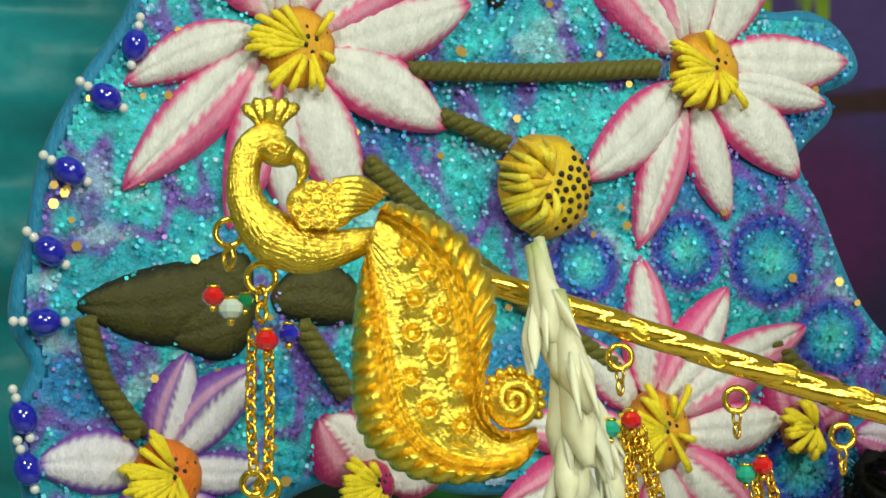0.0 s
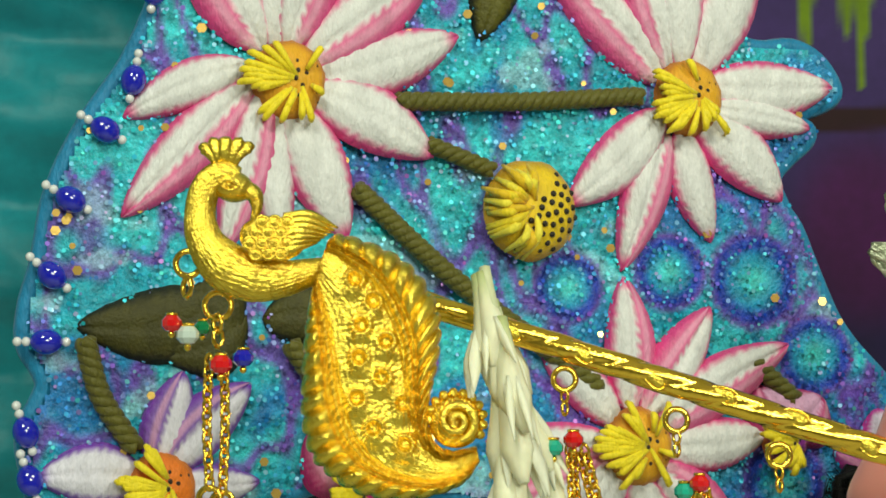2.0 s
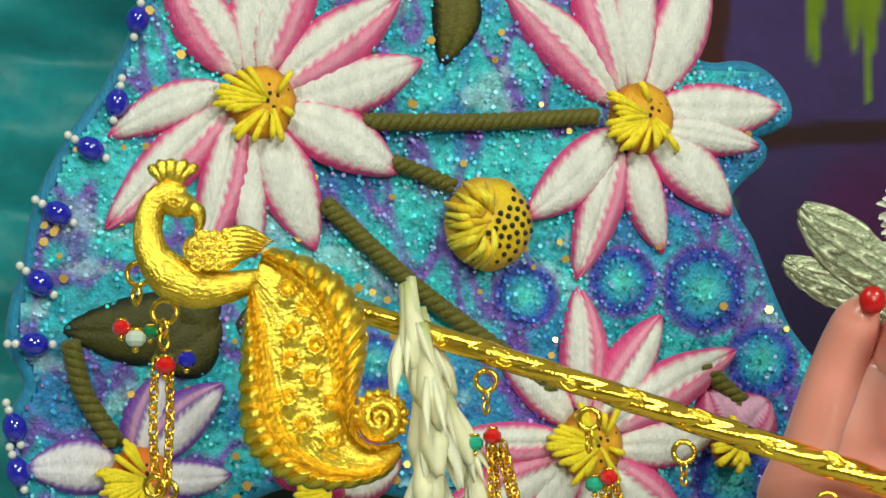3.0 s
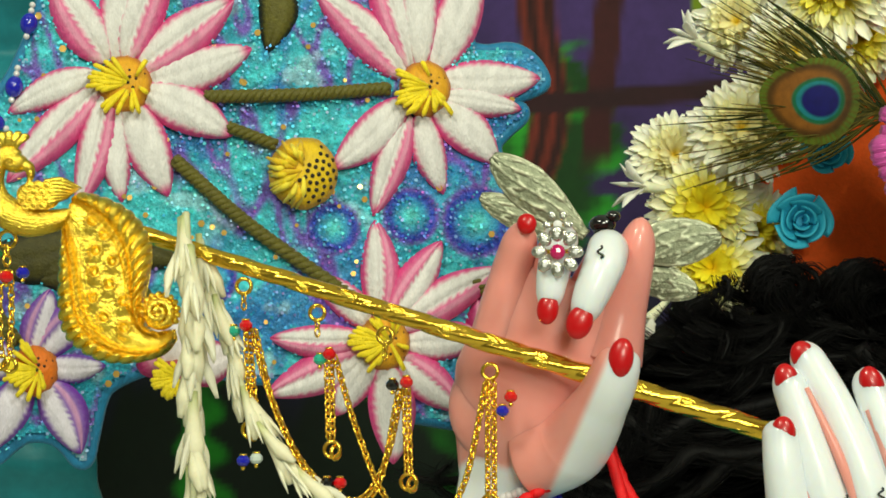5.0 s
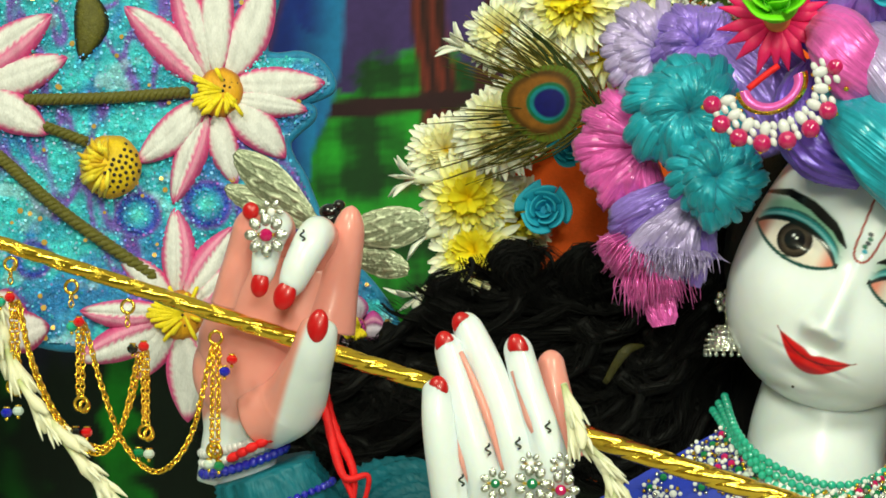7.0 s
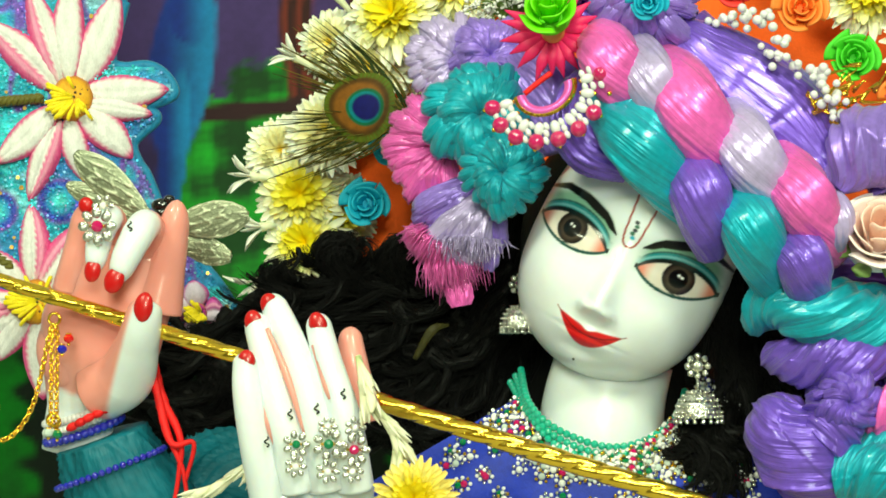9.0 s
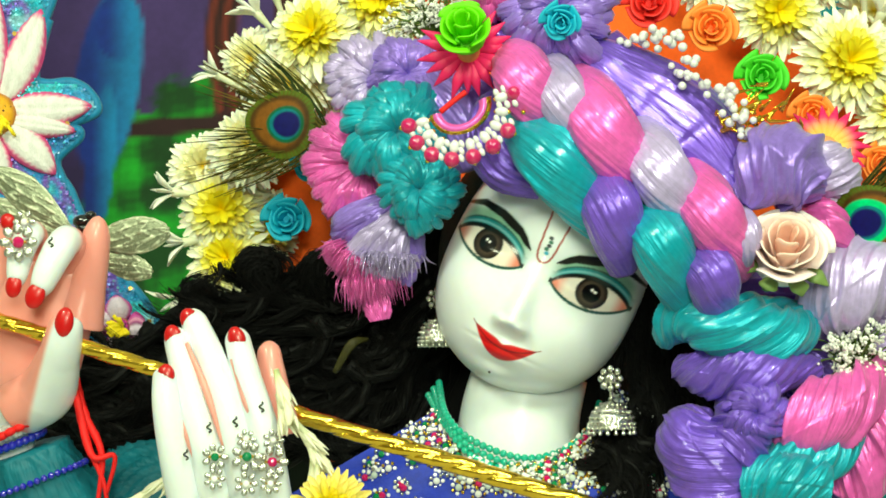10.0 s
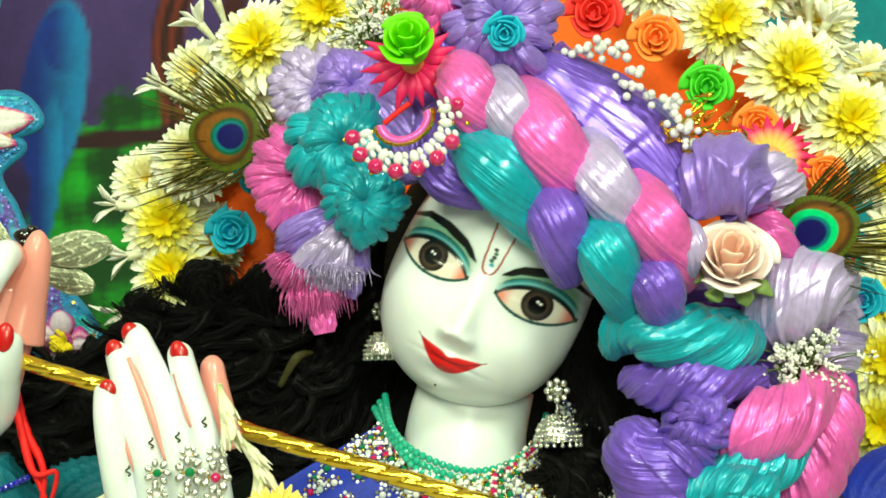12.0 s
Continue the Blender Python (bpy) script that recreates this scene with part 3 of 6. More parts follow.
cord((0.0023, 0.1258), (0.0168, 0.1049), 0.0045)


def stitched_leaf(a, b, width, color="#2c2c0c"):
    g = petal_geo(a, b, width, edge="#1c1e08", core=color, pad=0.005, lift=0.005, bend=0.004)
    part("leaf", g, M_leaf, panel, "dark olive stitched leaf")


for a, b, w in (((-0.0154, 0.1395), (-0.0658, 0.1310), 0.024), ((-0.0119, 0.1361), (-0.0396, 0.1220), 0.022), ((-0.0312, 0.1427), (-0.0136, 0.1291), 0.02), ((-0.0066, 0.1344), (0.0259, 0.1296), 0.02), ((0.0686, 0.2662), (0.0666, 0.2281), 0.018)):
    stitched_leaf(a, b, w, "#5a560e" if w < 0.019 else "#46420f")


def edge_beads():
    rng = np.random.RandomState(8)
    for (a, b) in (((-0.0425, 0.2387), 80), ((-0.0489, 0.2094), 80), ((-0.0575, 0.1932), 150), ((-0.0679, 0.1707), 150), ((-0.0733, 0.1468), 140), ((-0.0747, 0.1261), 180), ((-0.0804, 0.0981), 110), ((-0.0789, 0.0833), 110)):
        x, z = a
        d = A3((np.cos(b / 57.3), 0, np.sin(b / 57.3)))
        bead = part("bead", moved(ball((0.0052, 0.0041, 0.0041), 9), (x, -0.008, z), rot(0, -b, 0)), M_gem["blue"], panel, "faceted cobalt-blue bead")
        for k in (-1, 1, 2):
            c = A3((x, -0.008, z)) + d * (0.0061 * np.sign(k) + 0.0027 * (k - np.sign(k)))
            part("seed_bead", ball(0.0015, 6, c), M_pearl, bead, "tiny white seed bead")


edge_beads()

# ---------------------------------------------------------------- golden flute with its finial, rings, chains and beads
def flute_at(x):
    return A3((x, 0.055 + 0.032 * x, 0.0164 - 0.3248 * x))


flute = thing("golden_flute", tuple(flute_at(-0.1)), "ornate gold flute with peacock finial, chains and crystal beads", "flute")
FO = -flute_at(-0.1)


def fpart(name, geo, material, label="", parent=None, smooth=True):
    return part(name, moved(geo, FO), material, parent or flute, label, smooth)


def rod():
    n, sides = 900, 48
    s, a = np.meshgrid(np.linspace(0, 1, n), np.linspace(0, 2 * np.pi, sides, endpoint=False), indexing="ij")
    x = -0.375 + 0.56 * s
    cell = (x + 0.375) / 0.0185
    k = a + 2 * np.pi * x / 0.052
    # strands wind round the rod; they swell and pinch from unit to unit, with a chased flourish between
    strand = np.abs(np.sin(1.5 * k + 0.25 * np.sin(2 * np.pi * cell))) ** 0.75
    fine = np.abs(np.sin(3 * k + 0.6)) ** 0.8
    swell = 0.5 + 0.5 * np.sin(2 * np.pi * cell + 0.8 * np.sin(a + 2 * cell))
    scroll = np.cos(3 * a + 2 * np.pi * cell) * np.cos(2 * np.pi * 2 * cell - a)
    r = (0.0031 + 0.0017 * np.clip((x + 0.36) / 0.4, 0, 1)) * (0.84 + 0.19 * strand + 0.04 * fine * swell + 0.015 * scroll * (1 - swell))
    d = flute_at(1) - flute_at(0)
    d /= np.linalg.norm(d)
    u = np.cross(d, (0, 1, 0))
    u /= np.linalg.norm(u)
    w = np.cross(d, u)
    c = np.stack([x, 0.055 + 0.032 * x, 0.0164 - 0.3248 * x], -1)
    v = (c + r[..., None] * (np.cos(a)[..., None] * u + np.sin(a)[..., None] * w)).reshape(-1, 3)
    f = [(i * sides + j, (i + 1) * sides + j, (i + 1) * sides + (j + 1) % sides, i * sides + (j + 1) % sides) for i in range(n - 1) for j in range(sides)]
    f += [tuple(range(sides)), tuple(range((n - 1) * sides, n * sides))[::-1]]
    fpart("rod", (v, f, None), M_gold, "twisted gold rod")
    # grainy leaf-shaped bosses, each in a raised rim, set aslant along the rod
    rng = np.random.RandomState(12)
    for i in range(29):
        p = flute_at(-0.332 + 0.0185 * i) + A3((0, -0.0026 - 0.0012 * i / 29, rng.uniform(-0.0008, 0.0012)))
        q = rot(0, 34 + rng.uniform(-8, 8), 0)
        leaf = surf(lambda e, t: ((0.0034 - 0.0009 * np.cos(2 * np.pi * t)) * e * np.cos(2 * np.pi * t), -0.0011 * np.sqrt(1 - 0.97 * e ** 2) - 0.00018 * np.sin(23 * t * 6.283) * np.sin(9 * e), 0.0017 * e * np.sin(2 * np.pi * t)), 7, 18, True)
        boss = fpart("boss", moved(leaf, p, q), M_goldrough, "grainy leaf-shaped boss")
        t = np.linspace(0, 2 * np.pi, 20)
        rim = tube(np.stack([(0.0037 - 0.0009 * np.cos(t)) * np.cos(t), 0 * t, 0.0020 * np.sin(t)], -1), 0.00038, n=24, sides=6)
        part("rim", moved(moved(rim, p, q), FO), M_gold, boss)


rod()


def lean(v):
    """Tilts the finial forward off the rod and sets what hangs from the rod back, both scaled to keep the camera's
    view.
    """
    v = np.array(v, float)
    if v.ndim == 1 and v[0] > -0.347:
        eye = A3((-0.06, -0.76, 0.07))
        return eye + (v - eye) * (1 + (0.0464 + 0.1271 * v[0]) / (v[1] + 0.76))
    k = np.minimum(v[..., 0] + 0.347, 0) * 0.2
    grow = 1 + k / 0.44
    v[..., 0] = -0.394 + (v[..., 0] + 0.394) * grow
    v[..., 2] = 0.099 + (v[..., 2] - 0.099) * grow
    v[..., 1] += k
    return v


def finial():
    """The peacock-shaped end piece: one cast shape."""
    Y = 0.030
    g = []
    at = lambda x, z, y=0.0: (x, Y + y, z)
    body = [at(-0.4005, 0.1622), at(-0.4045, 0.1632), at(-0.4085, 0.1600), at(-0.4100, 0.1530), at(-0.4085, 0.1462), at(-0.4035, 0.1402), at(-0.3965, 0.1370), at(-0.3890, 0.1370), at(-0.3815, 0.1388), at(-0.3745, 0.1400)]
    n, sides = 150, 220
    t = tube(body, [0.0028, 0.0037, 0.0037, 0.0038, 0.0046, 0.0063, 0.0060, 0.0046, 0.0032, 0.0024], n=n, sides=sides)
    rings = t[0][:n * sides].reshape(n, sides, 3)
    mid = rings.mean(1, keepdims=True)
    i, j = np.meshgrid(np.arange(n), np.arange(sides), indexing="ij")
    # fine engraved feather lines along the neck and breast, broken up here and there
    line = np.abs(np.sin(26 * np.pi * j / sides + 0.8 * np.sin(i * 0.21 + j * 0.05))) ** 0.6 * (0.6 + 0.4 * np.sin(i * 0.9 + 7 * np.sin(j * 0.3)))
    t[0][:n * sides] = (mid + (rings - mid) * (0.97 + 0.06 * line)[..., None]).reshape(-1, 3)
    g.append(t)
    g.append(moved(ball((0.0052, 0.0040, 0.0040), 20), at(-0.4020, 0.1602), rot(0, 12, 0)))
    g.append(tube([at(-0.3990, 0.1594), at(-0.3966, 0.1580), at(-0.3960, 0.1545), at(-0.3975, 0.1508)], [0.0026, 0.0022, 0.0014, 0.0004], n=18, sides=12))
    # almond eye with its lid
    for m in (1.0, -1.0):
        g.append(tube([at(-0.4048, 0.1601, -0.0034), at(-0.4025, 0.1601 + m * 0.0013, -0.0044), at(-0.3998, 0.1596, -0.0037)], [0.0003, 0.0005, 0.0003], n=12, sides=6))
    g.append(ball(0.0009, 8, at(-0.4025, 0.1601, -0.0040)))
    # crown of five cupped lobes
    b = A3(at(-0.4038, 0.1654))
    for k in range(5):
        tip = A3(at((-0.4092, -0.4068, -0.4036, -0.4003, -0.3980)[k], (0.1700, 0.1712, 0.1718, 0.1712, 0.1702)[k], -0.0012 * (2 - abs(k - 2))))
        g.append(tube([b + A3(((k - 2) * 0.0005, 0, -0.0012)), b * 0.5 + tip * 0.5 + A3((0, -0.0012, 0)), tip, tip + A3(((k - 2) * 0.0003, 0.0008, -0.0008))], [0.0012, 0.0016, 0.0017, 0.0004], n=16, sides=12, flat=0.55, ridge=3, depth=0.12))
    g.append(moved(torus(0.0021, 0.0005, 18, 6), b + A3((0, 0, -0.0010)), rot(90, 0, 0)))
    # wing: a scaled shoulder, then long curved quills
    c = A3(at(-0.3918, 0.1466, -0.0040))
    g.append(moved(ball((0.0082, 0.0034, 0.0056), 22), c, rot(0, 10, 0)))
    for row in range(4):
        for j in range(4):
            q = c + A3((-0.0052 + 0.0030 * j + 0.0015 * (row % 2), -0.0030 + 0.0004 * abs(j - 1.5), 0.0038 - 0.0026 * row))
            if np.hypot((q[0] - c[0]) / 0.0072, (q[2] - c[2]) / 0.0050) < 1:
                g.append(moved(ball((0.0018, 0.0010, 0.0016), 10), q, rot(0, 30, 0)))
                g.append(moved(torus(0.0015, 0.0004, 14, 6), q + A3((0, -0.0006, 0)), rot(0, 20, 0)))
                g.append(ball(0.0005, 6, q + A3((0.0002, -0.0012, 0))))
    for i in range(7):
        s = i / 6
        a = c + A3((0.0028 - 0.0022 * s, -0.0018, 0.0054 - 0.0095 * s))
        e = A3(at(-0.3758 - 0.0050 * s, 0.1492 - 0.0036 * s, -0.0040))
        g.append(tube([a, a * 0.5 + e * 0.5 + A3((0, -0.0012, 0.0016 * (1 - s))), e], [0.0009, 0.0013, 0.0003], n=22, sides=10, ridge=4, depth=0.12))
    # tail: a broad paisley relief between two leafy borders
    nu, nv = 480, 130
    left = smooth_line([at(x, z) for x, z in ((-0.3790, 0.1398), (-0.3822, 0.1330), (-0.3834, 0.1265), (-0.3840, 0.1190), (-0.3843, 0.1095), (-0.3840, 0.1010), (-0.3818, 0.0930), (-0.3770, 0.0878), (-0.3700, 0.0835), (-0.3610, 0.0820), (-0.3520, 0.0830), (-0.3450, 0.0860), (-0.3412, 0.0910))], nu)
    right = smooth_line([at(x, z) for x, z in ((-0.3795, 0.1418), (-0.3768, 0.1474), (-0.3700, 0.1462), (-0.3620, 0.1425), (-0.3560, 0.1370), (-0.3518, 0.1292), (-0.3510, 0.1220), (-0.3518, 0.1145), (-0.3530, 0.1085), (-0.3538, 0.1020), (-0.3520, 0.0960), (-0.3480, 0.0940), (-0.3420, 0.0950))], nu)
    eyes = [(-0.367, 0.131), (-0.370, 0.125), (-0.364, 0.121), (-0.3705, 0.117), (-0.3650, 0.112), (-0.371, 0.107), (-0.360, 0.1055), (-0.367, 0.0995), (-0.3595, 0.0955), (-0.3715, 0.1365)]

    def relief(u, v):
        o = np.stack([np.interp(u, np.linspace(0, 1, nu), left[:, k]) for k in range(3)], -1)
        i = np.stack([np.interp(u, np.linspace(0, 1, nu), right[:, k]) for k in range(3)], -1)
        vv = 2 * v - 1
        e = np.abs(vv)
        out = np.clip((e - 0.62) / 0.38, 0, 1)
        ph = np.where(vv < 0, 21, 20) * u + 0.55 * out
        leaf = np.abs(np.sin(np.pi * ph)) ** 0.55
        scal = 1 + 0.075 * (leaf - 0.4) * ramp(e, 0.8, 1)
        p = (o + i) / 2 + (i - o) / 2 * (vv * scal)[..., None]
        mid0 = ramp(e, 0.52, 0.44) * (1 - 0.7 * np.exp(-(vv / 0.3) ** 2))
        h = 0.0062 * np.sqrt(np.clip(1 - e ** 9, 0, 1)) - 0.0012 * mid0
        border = ramp(e, 0.60, 0.66)
        h = h + border * (0.0030 * leaf * (1 - 0.55 * out ** 2) * (0.55 + 0.45 * ramp(out, 0.0, 0.4)))
        h = h - 0.0016 * np.exp(-((e - 0.61) / 0.025) ** 2) - 0.0010 * np.exp(-((e - 0.46) / 0.025) ** 2)
        h = h + 0.0012 * np.exp(-((e - 0.535) / 0.04) ** 2) * (0.25 + 0.75 * np.abs(np.sin(np.pi * 46 * u)))
        mid = ramp(e, 0.49, 0.40)
        hair = 0.00004 * np.sin(vv * 70 + 5 * np.sin(u * 20)) + 0.00003 * np.sin(vv * 38 - u * 60)
        for ex, ez in eyes:
            dx, dz = p[..., 0] - ex, p[..., 2] - ez
            d = np.hypot(dx, dz)
            ang = np.arctan2(dz, dx)
            near = np.exp(-(d / 0.0036) ** 2)
            hair = hair + near * (0.00020 * np.sin(15 * ang) * ramp(d, 0.0012, 0.0024))
            h = h + mid * (0.0009 * np.exp(-((d - 0.0021) / 0.0007) ** 2) - 0.0017 * np.exp(-(d / 0.0014) ** 2) + 0.0007 * np.exp(-(d / 0.0005) ** 2) + 0.0012 * np.exp(-(dx / 0.0024) ** 2 - ((dz + 0.0033) / 0.0015) ** 2))
        h = h + mid * hair
        return p[..., 0], p[..., 1] - h, p[..., 2]

    g.append(surf(relief, nu, nv))
    g.append(surf(lambda u, v: tuple(np.moveaxis(np.stack([np.interp(u, np.linspace(0, 1, nu), left[:, k]) * (1 - v) + np.interp(u, np.linspace(0, 1, nu), right[:, k]) * v for k in range(3)], -1) + A3((0, 0.001, 0)), -1, 0)), 60, 6))
    # scroll at the end of the tail, with a scalloped rim
    c = A3(at(-0.3470, 0.1012, -0.0030))
    t = np.linspace(0, 1, 50)
    sp = np.stack([c[0] + 0.0048 * (1 - 0.85 * t) * np.cos(11 * t - 1.4), c[1] - 0.003 - 0.0015 * t, c[2] + 0.0050 * (1 - 0.85 * t) * np.sin(11 * t - 1.4)], -1)
    g.append(tube(sp, [0.0013, 0.0011, 0.0008], n=90, sides=10))
    g.append(moved(ball((0.0066, 0.0028, 0.0068), 18), c + A3((0, 0.0006, 0))))
    for i in range(11):
        a = 0.36 * i - 0.5
        g.append(moved(ball((0.0016, 0.0018, 0.0013), 9), c + A3((0.0065 * np.cos(a), 0.0, 0.0067 * np.sin(a))), rot(0, -math.degrees(a), 0)))
    for i in range(20):
        a = 2 * np.pi * i / 20
        g.append(ball(0.0005, 6, c + A3((0.0052 * np.cos(a), -0.0024, 0.0054 * np.sin(a)))))
    v, f, col = joined(g)
    fpart("peacock_finial", (lean(v), f, col), M_goldrough, "cast gold peacock with curling relief tail")


finial()


def ring_at(p, r=0.0030, t=0.0008, turn=0):
    return fpart("ring", moved(torus(r, t, 20, 8), lean(p), rot(0, 0, turn)), M_gold)


def chain_geo(pts, n_links=None, size=0.0013):
    line = smooth_line(pts, 200)
    d = np.r_[0, np.cumsum(np.linalg.norm(np.diff(line, axis=0), axis=1))]
    n = int(d[-1] / (size * 1.55))
    link = torus(1.0, 0.34, 9, 5)
    geos = []
    for i in range(n):
        s = (i + 0.5) / n * d[-1]
        p = A3([np.interp(s, d, line[:, k]) for k in range(3)])
        q = A3([np.interp(min(s + 0.0005, d[-1]), d, line[:, k]) for k in range(3)])
        o = A3([np.interp(max(s - 0.0005, 0), d, line[:, k]) for k in range(3)])
        t = (q - o) / (np.linalg.norm(q - o) + 1e-12)
        b = np.cross(t, (0, 1, 0))
        b /= np.linalg.norm(b) + 1e-12
        m = np.cross(b, t)
        ang = 0.75 if i % 2 else -0.75
        x2, y2 = b * math.cos(ang) + m * math.sin(ang), m * math.cos(ang) - b * math.sin(ang)
        geos.append(moved((link[0] * (0.75, 1.0, 1.15), link[1], None), p, np.stack([x2, y2, t], 1), size))
    return joined(geos)


def chain(*pts, size=0.0013):
    return fpart("chain", chain_geo([lean(p) for p in pts], size=size), M_gold)


def crystal(p, kind, r=0.0024):
    p = lean(p)
    g = ball((r, r, r * 0.85), 6)
    b = fpart("crystal_bead", moved(g, p), M_gem[kind], kind + " faceted crystal bead", smooth=False)
    part("pin", moved(joined([ball(r * 0.34, 6, (0, 0, -r * 1.05)), moved(torus(r * 0.45, r * 0.16, 10, 5), (0, 0, r * 0.85), rot(90, 0, 0))]), A3(p) + FO), M_gold, b)


for a, b in (((-0.4135, 0.0360, 0.1413), 0.0031), ((-0.4058, 0.0340, 0.1304), 0.0033)):
    ring_at(a, b)
chain((-0.4134, 0.0340, 0.1385), (-0.4133, 0.0330, 0.1317), size=0.0022)
chain((-0.4058, 0.0330, 0.1277), (-0.4056, 0.0330, 0.1204), size=0.0020)
crystal((-0.4170, 0.0320, 0.1259), "red", 0.0026)
crystal((-0.4128, 0.0300, 0.1229), "clear", 0.0029)
crystal((-0.4096, 0.0340, 0.1248), "green", 0.0022)
crystal((-0.4045, 0.0290, 0.1154), "red", 0.0029)
crystal((-0.3993, 0.0320, 0.1171), "blue", 0.0027)
chain((-0.4078, 0.0330, 0.1177), (-0.4082, 0.0330, 0.1006), (-0.4074, 0.0330, 0.0848), size=0.0016)
chain((-0.4041, 0.0330, 0.1177), (-0.4037, 0.0330, 0.1005), (-0.4042, 0.0330, 0.0835), size=0.0016)
ring_at((-0.4074, 0.0330, 0.0822), 0.0026)
ring_at((-0.4042, 0.0330, 0.0811), 0.0026)
for p in ((-0.3164, 0.0390, 0.1115), (-0.2867, 0.0355, 0.1008), (-0.2597, 0.0325, 0.0917), (-0.2190, 0.0300, 0.0778)):
    ring_at(p, 0.0029)
    chain(A3(p) + (0, 0, -0.0028), A3(p) + (0, 0, -0.0090), size=0.0015)
# swags and drops
chain((-0.3116, 0.0370, 0.0944), (-0.3028, 0.0340, 0.0636), (-0.2882, 0.0320, 0.0377), (-0.2726, 0.0310, 0.0268), (-0.2618, 0.0310, 0.0373), (-0.2546, 0.0330, 0.0709), size=0.00165)
chain((-0.3131, 0.0390, 0.0945), (-0.3060, 0.0370, 0.0706), (-0.2913, 0.0350, 0.0422), (-0.2720, 0.0340, 0.0294), (-0.2600, 0.0340, 0.0441), (-0.2534, 0.0340, 0.0708), size=0.0015)
chain((-0.2797, 0.0340, 0.0842), (-0.2708, 0.0320, 0.0560), (-0.2593, 0.0300, 0.0304), (-0.2440, 0.0290, 0.0192), (-0.2297, 0.0290, 0.0347), (-0.2205, 0.0300, 0.0737), size=0.00165)
chain((-0.3155, 0.0380, 0.0946), (-0.3136, 0.0370, 0.0602), size=0.0015)
chain((-0.3144, 0.0400, 0.0941), (-0.3115, 0.0390, 0.0613), size=0.0015)
chain((-0.2829, 0.0340, 0.0843), (-0.2820, 0.0330, 0.0527), size=0.0015)
chain((-0.2812, 0.0360, 0.0843), (-0.2804, 0.0340, 0.0526), size=0.0015)
chain((-0.2525, 0.0320, 0.0720), (-0.2515, 0.0320, 0.0395), size=0.0015)
chain((-0.2510, 0.0340, 0.0720), (-0.2503, 0.0330, 0.0394), size=0.0015)
chain((-0.2199, 0.0290, 0.0737), (-0.2202, 0.0290, 0.0277), size=0.0015)
chain((-0.2175, 0.0300, 0.0736), (-0.2178, 0.0300, 0.0276), size=0.0015)
for p in ((-0.3134, 0.0370, 0.0562), (-0.2806, 0.0330, 0.0487), (-0.2509, 0.0320, 0.0364), (-0.2192, 0.0290, 0.0288)):
    ring_at(p, 0.0030)
    ring_at(A3(p) + (0.0012, 0.001, -0.0012), 0.0026, turn=60)
for p, k in (((-0.3146, 0.0340, 0.0961), "red"), ((-0.3198, 0.0360, 0.0941), "teal"), ((-0.2814, 0.0310, 0.0849), "red"), ((-0.2853, 0.0330, 0.0829), "teal"), ((-0.2512, 0.0290, 0.0740), "red"), ((-0.2568, 0.0310, 0.0730), "black"),
             ((-0.2110, 0.0270, 0.0682), "red"), ((-0.2142, 0.0270, 0.0630), "blue"), ((-0.3161, 0.0360, 0.0445), "blue"), ((-0.3111, 0.0370, 0.0453), "clear"), ((-0.2825, 0.0320, 0.0362), "black"), ((-0.2775, 0.0320, 0.0361), "red"),
             ((-0.2536, 0.0310, 0.0273), "green"), ((-0.2489, 0.0310, 0.0268), "clear"), ((-0.2211, 0.0280, 0.0227), "clear"), ((-0.2170, 0.0290, 0.0219), "green")):
    crystal(p, k, 0.0027)


# ---------------------------------------------------------------- tuberose garland over the flute
def bud_geo(length=0.022, r=0.0027, seed=0):
    """A tuberose bud that hangs downwards from its origin: a slim tube that opens into petal tips."""
    rng = np.random.RandomState(seed)
    g = tube([(0, 0, 0), (0.0004, -0.0005, -0.35 * length), (0, -0.001, -0.7 * length), (0.0003, 0, -length)], [r * 0.45, r * 0.7, r * 1.2, r * 0.35], n=14, sides=9, ridge=3, depth=0.1)
    c = mix(lin("#b4bc80"), lin("#ece6c6"), ramp(-g[0][:, 2] / length, 0.0, 0.45))
    out = [(g[0], g[1], c)]
    for k in range(3):
        a = rng.uniform(0, 6.28)
        d = A3((math.cos(a), math.sin(a) * 0.7 - 0.3, 0))
        t = tube([A3((0, 0, -0.55 * length)) + d * r * 0.7, A3((0, 0, -0.85 * length)) + d * r * 1.5, A3((0, 0, -1.12 * length)) + d * r * (1.6 + rng.rand())], [r * 0.35, r * 0.6, r * 0.1], n=8, sides=6, flat=0.5)
        out.append(tint(t, "#f0ebd0"))
    return joined(out)


BUDS = [mesh("bud", bud_geo(seed=i), M_bud) for i in range(5)]


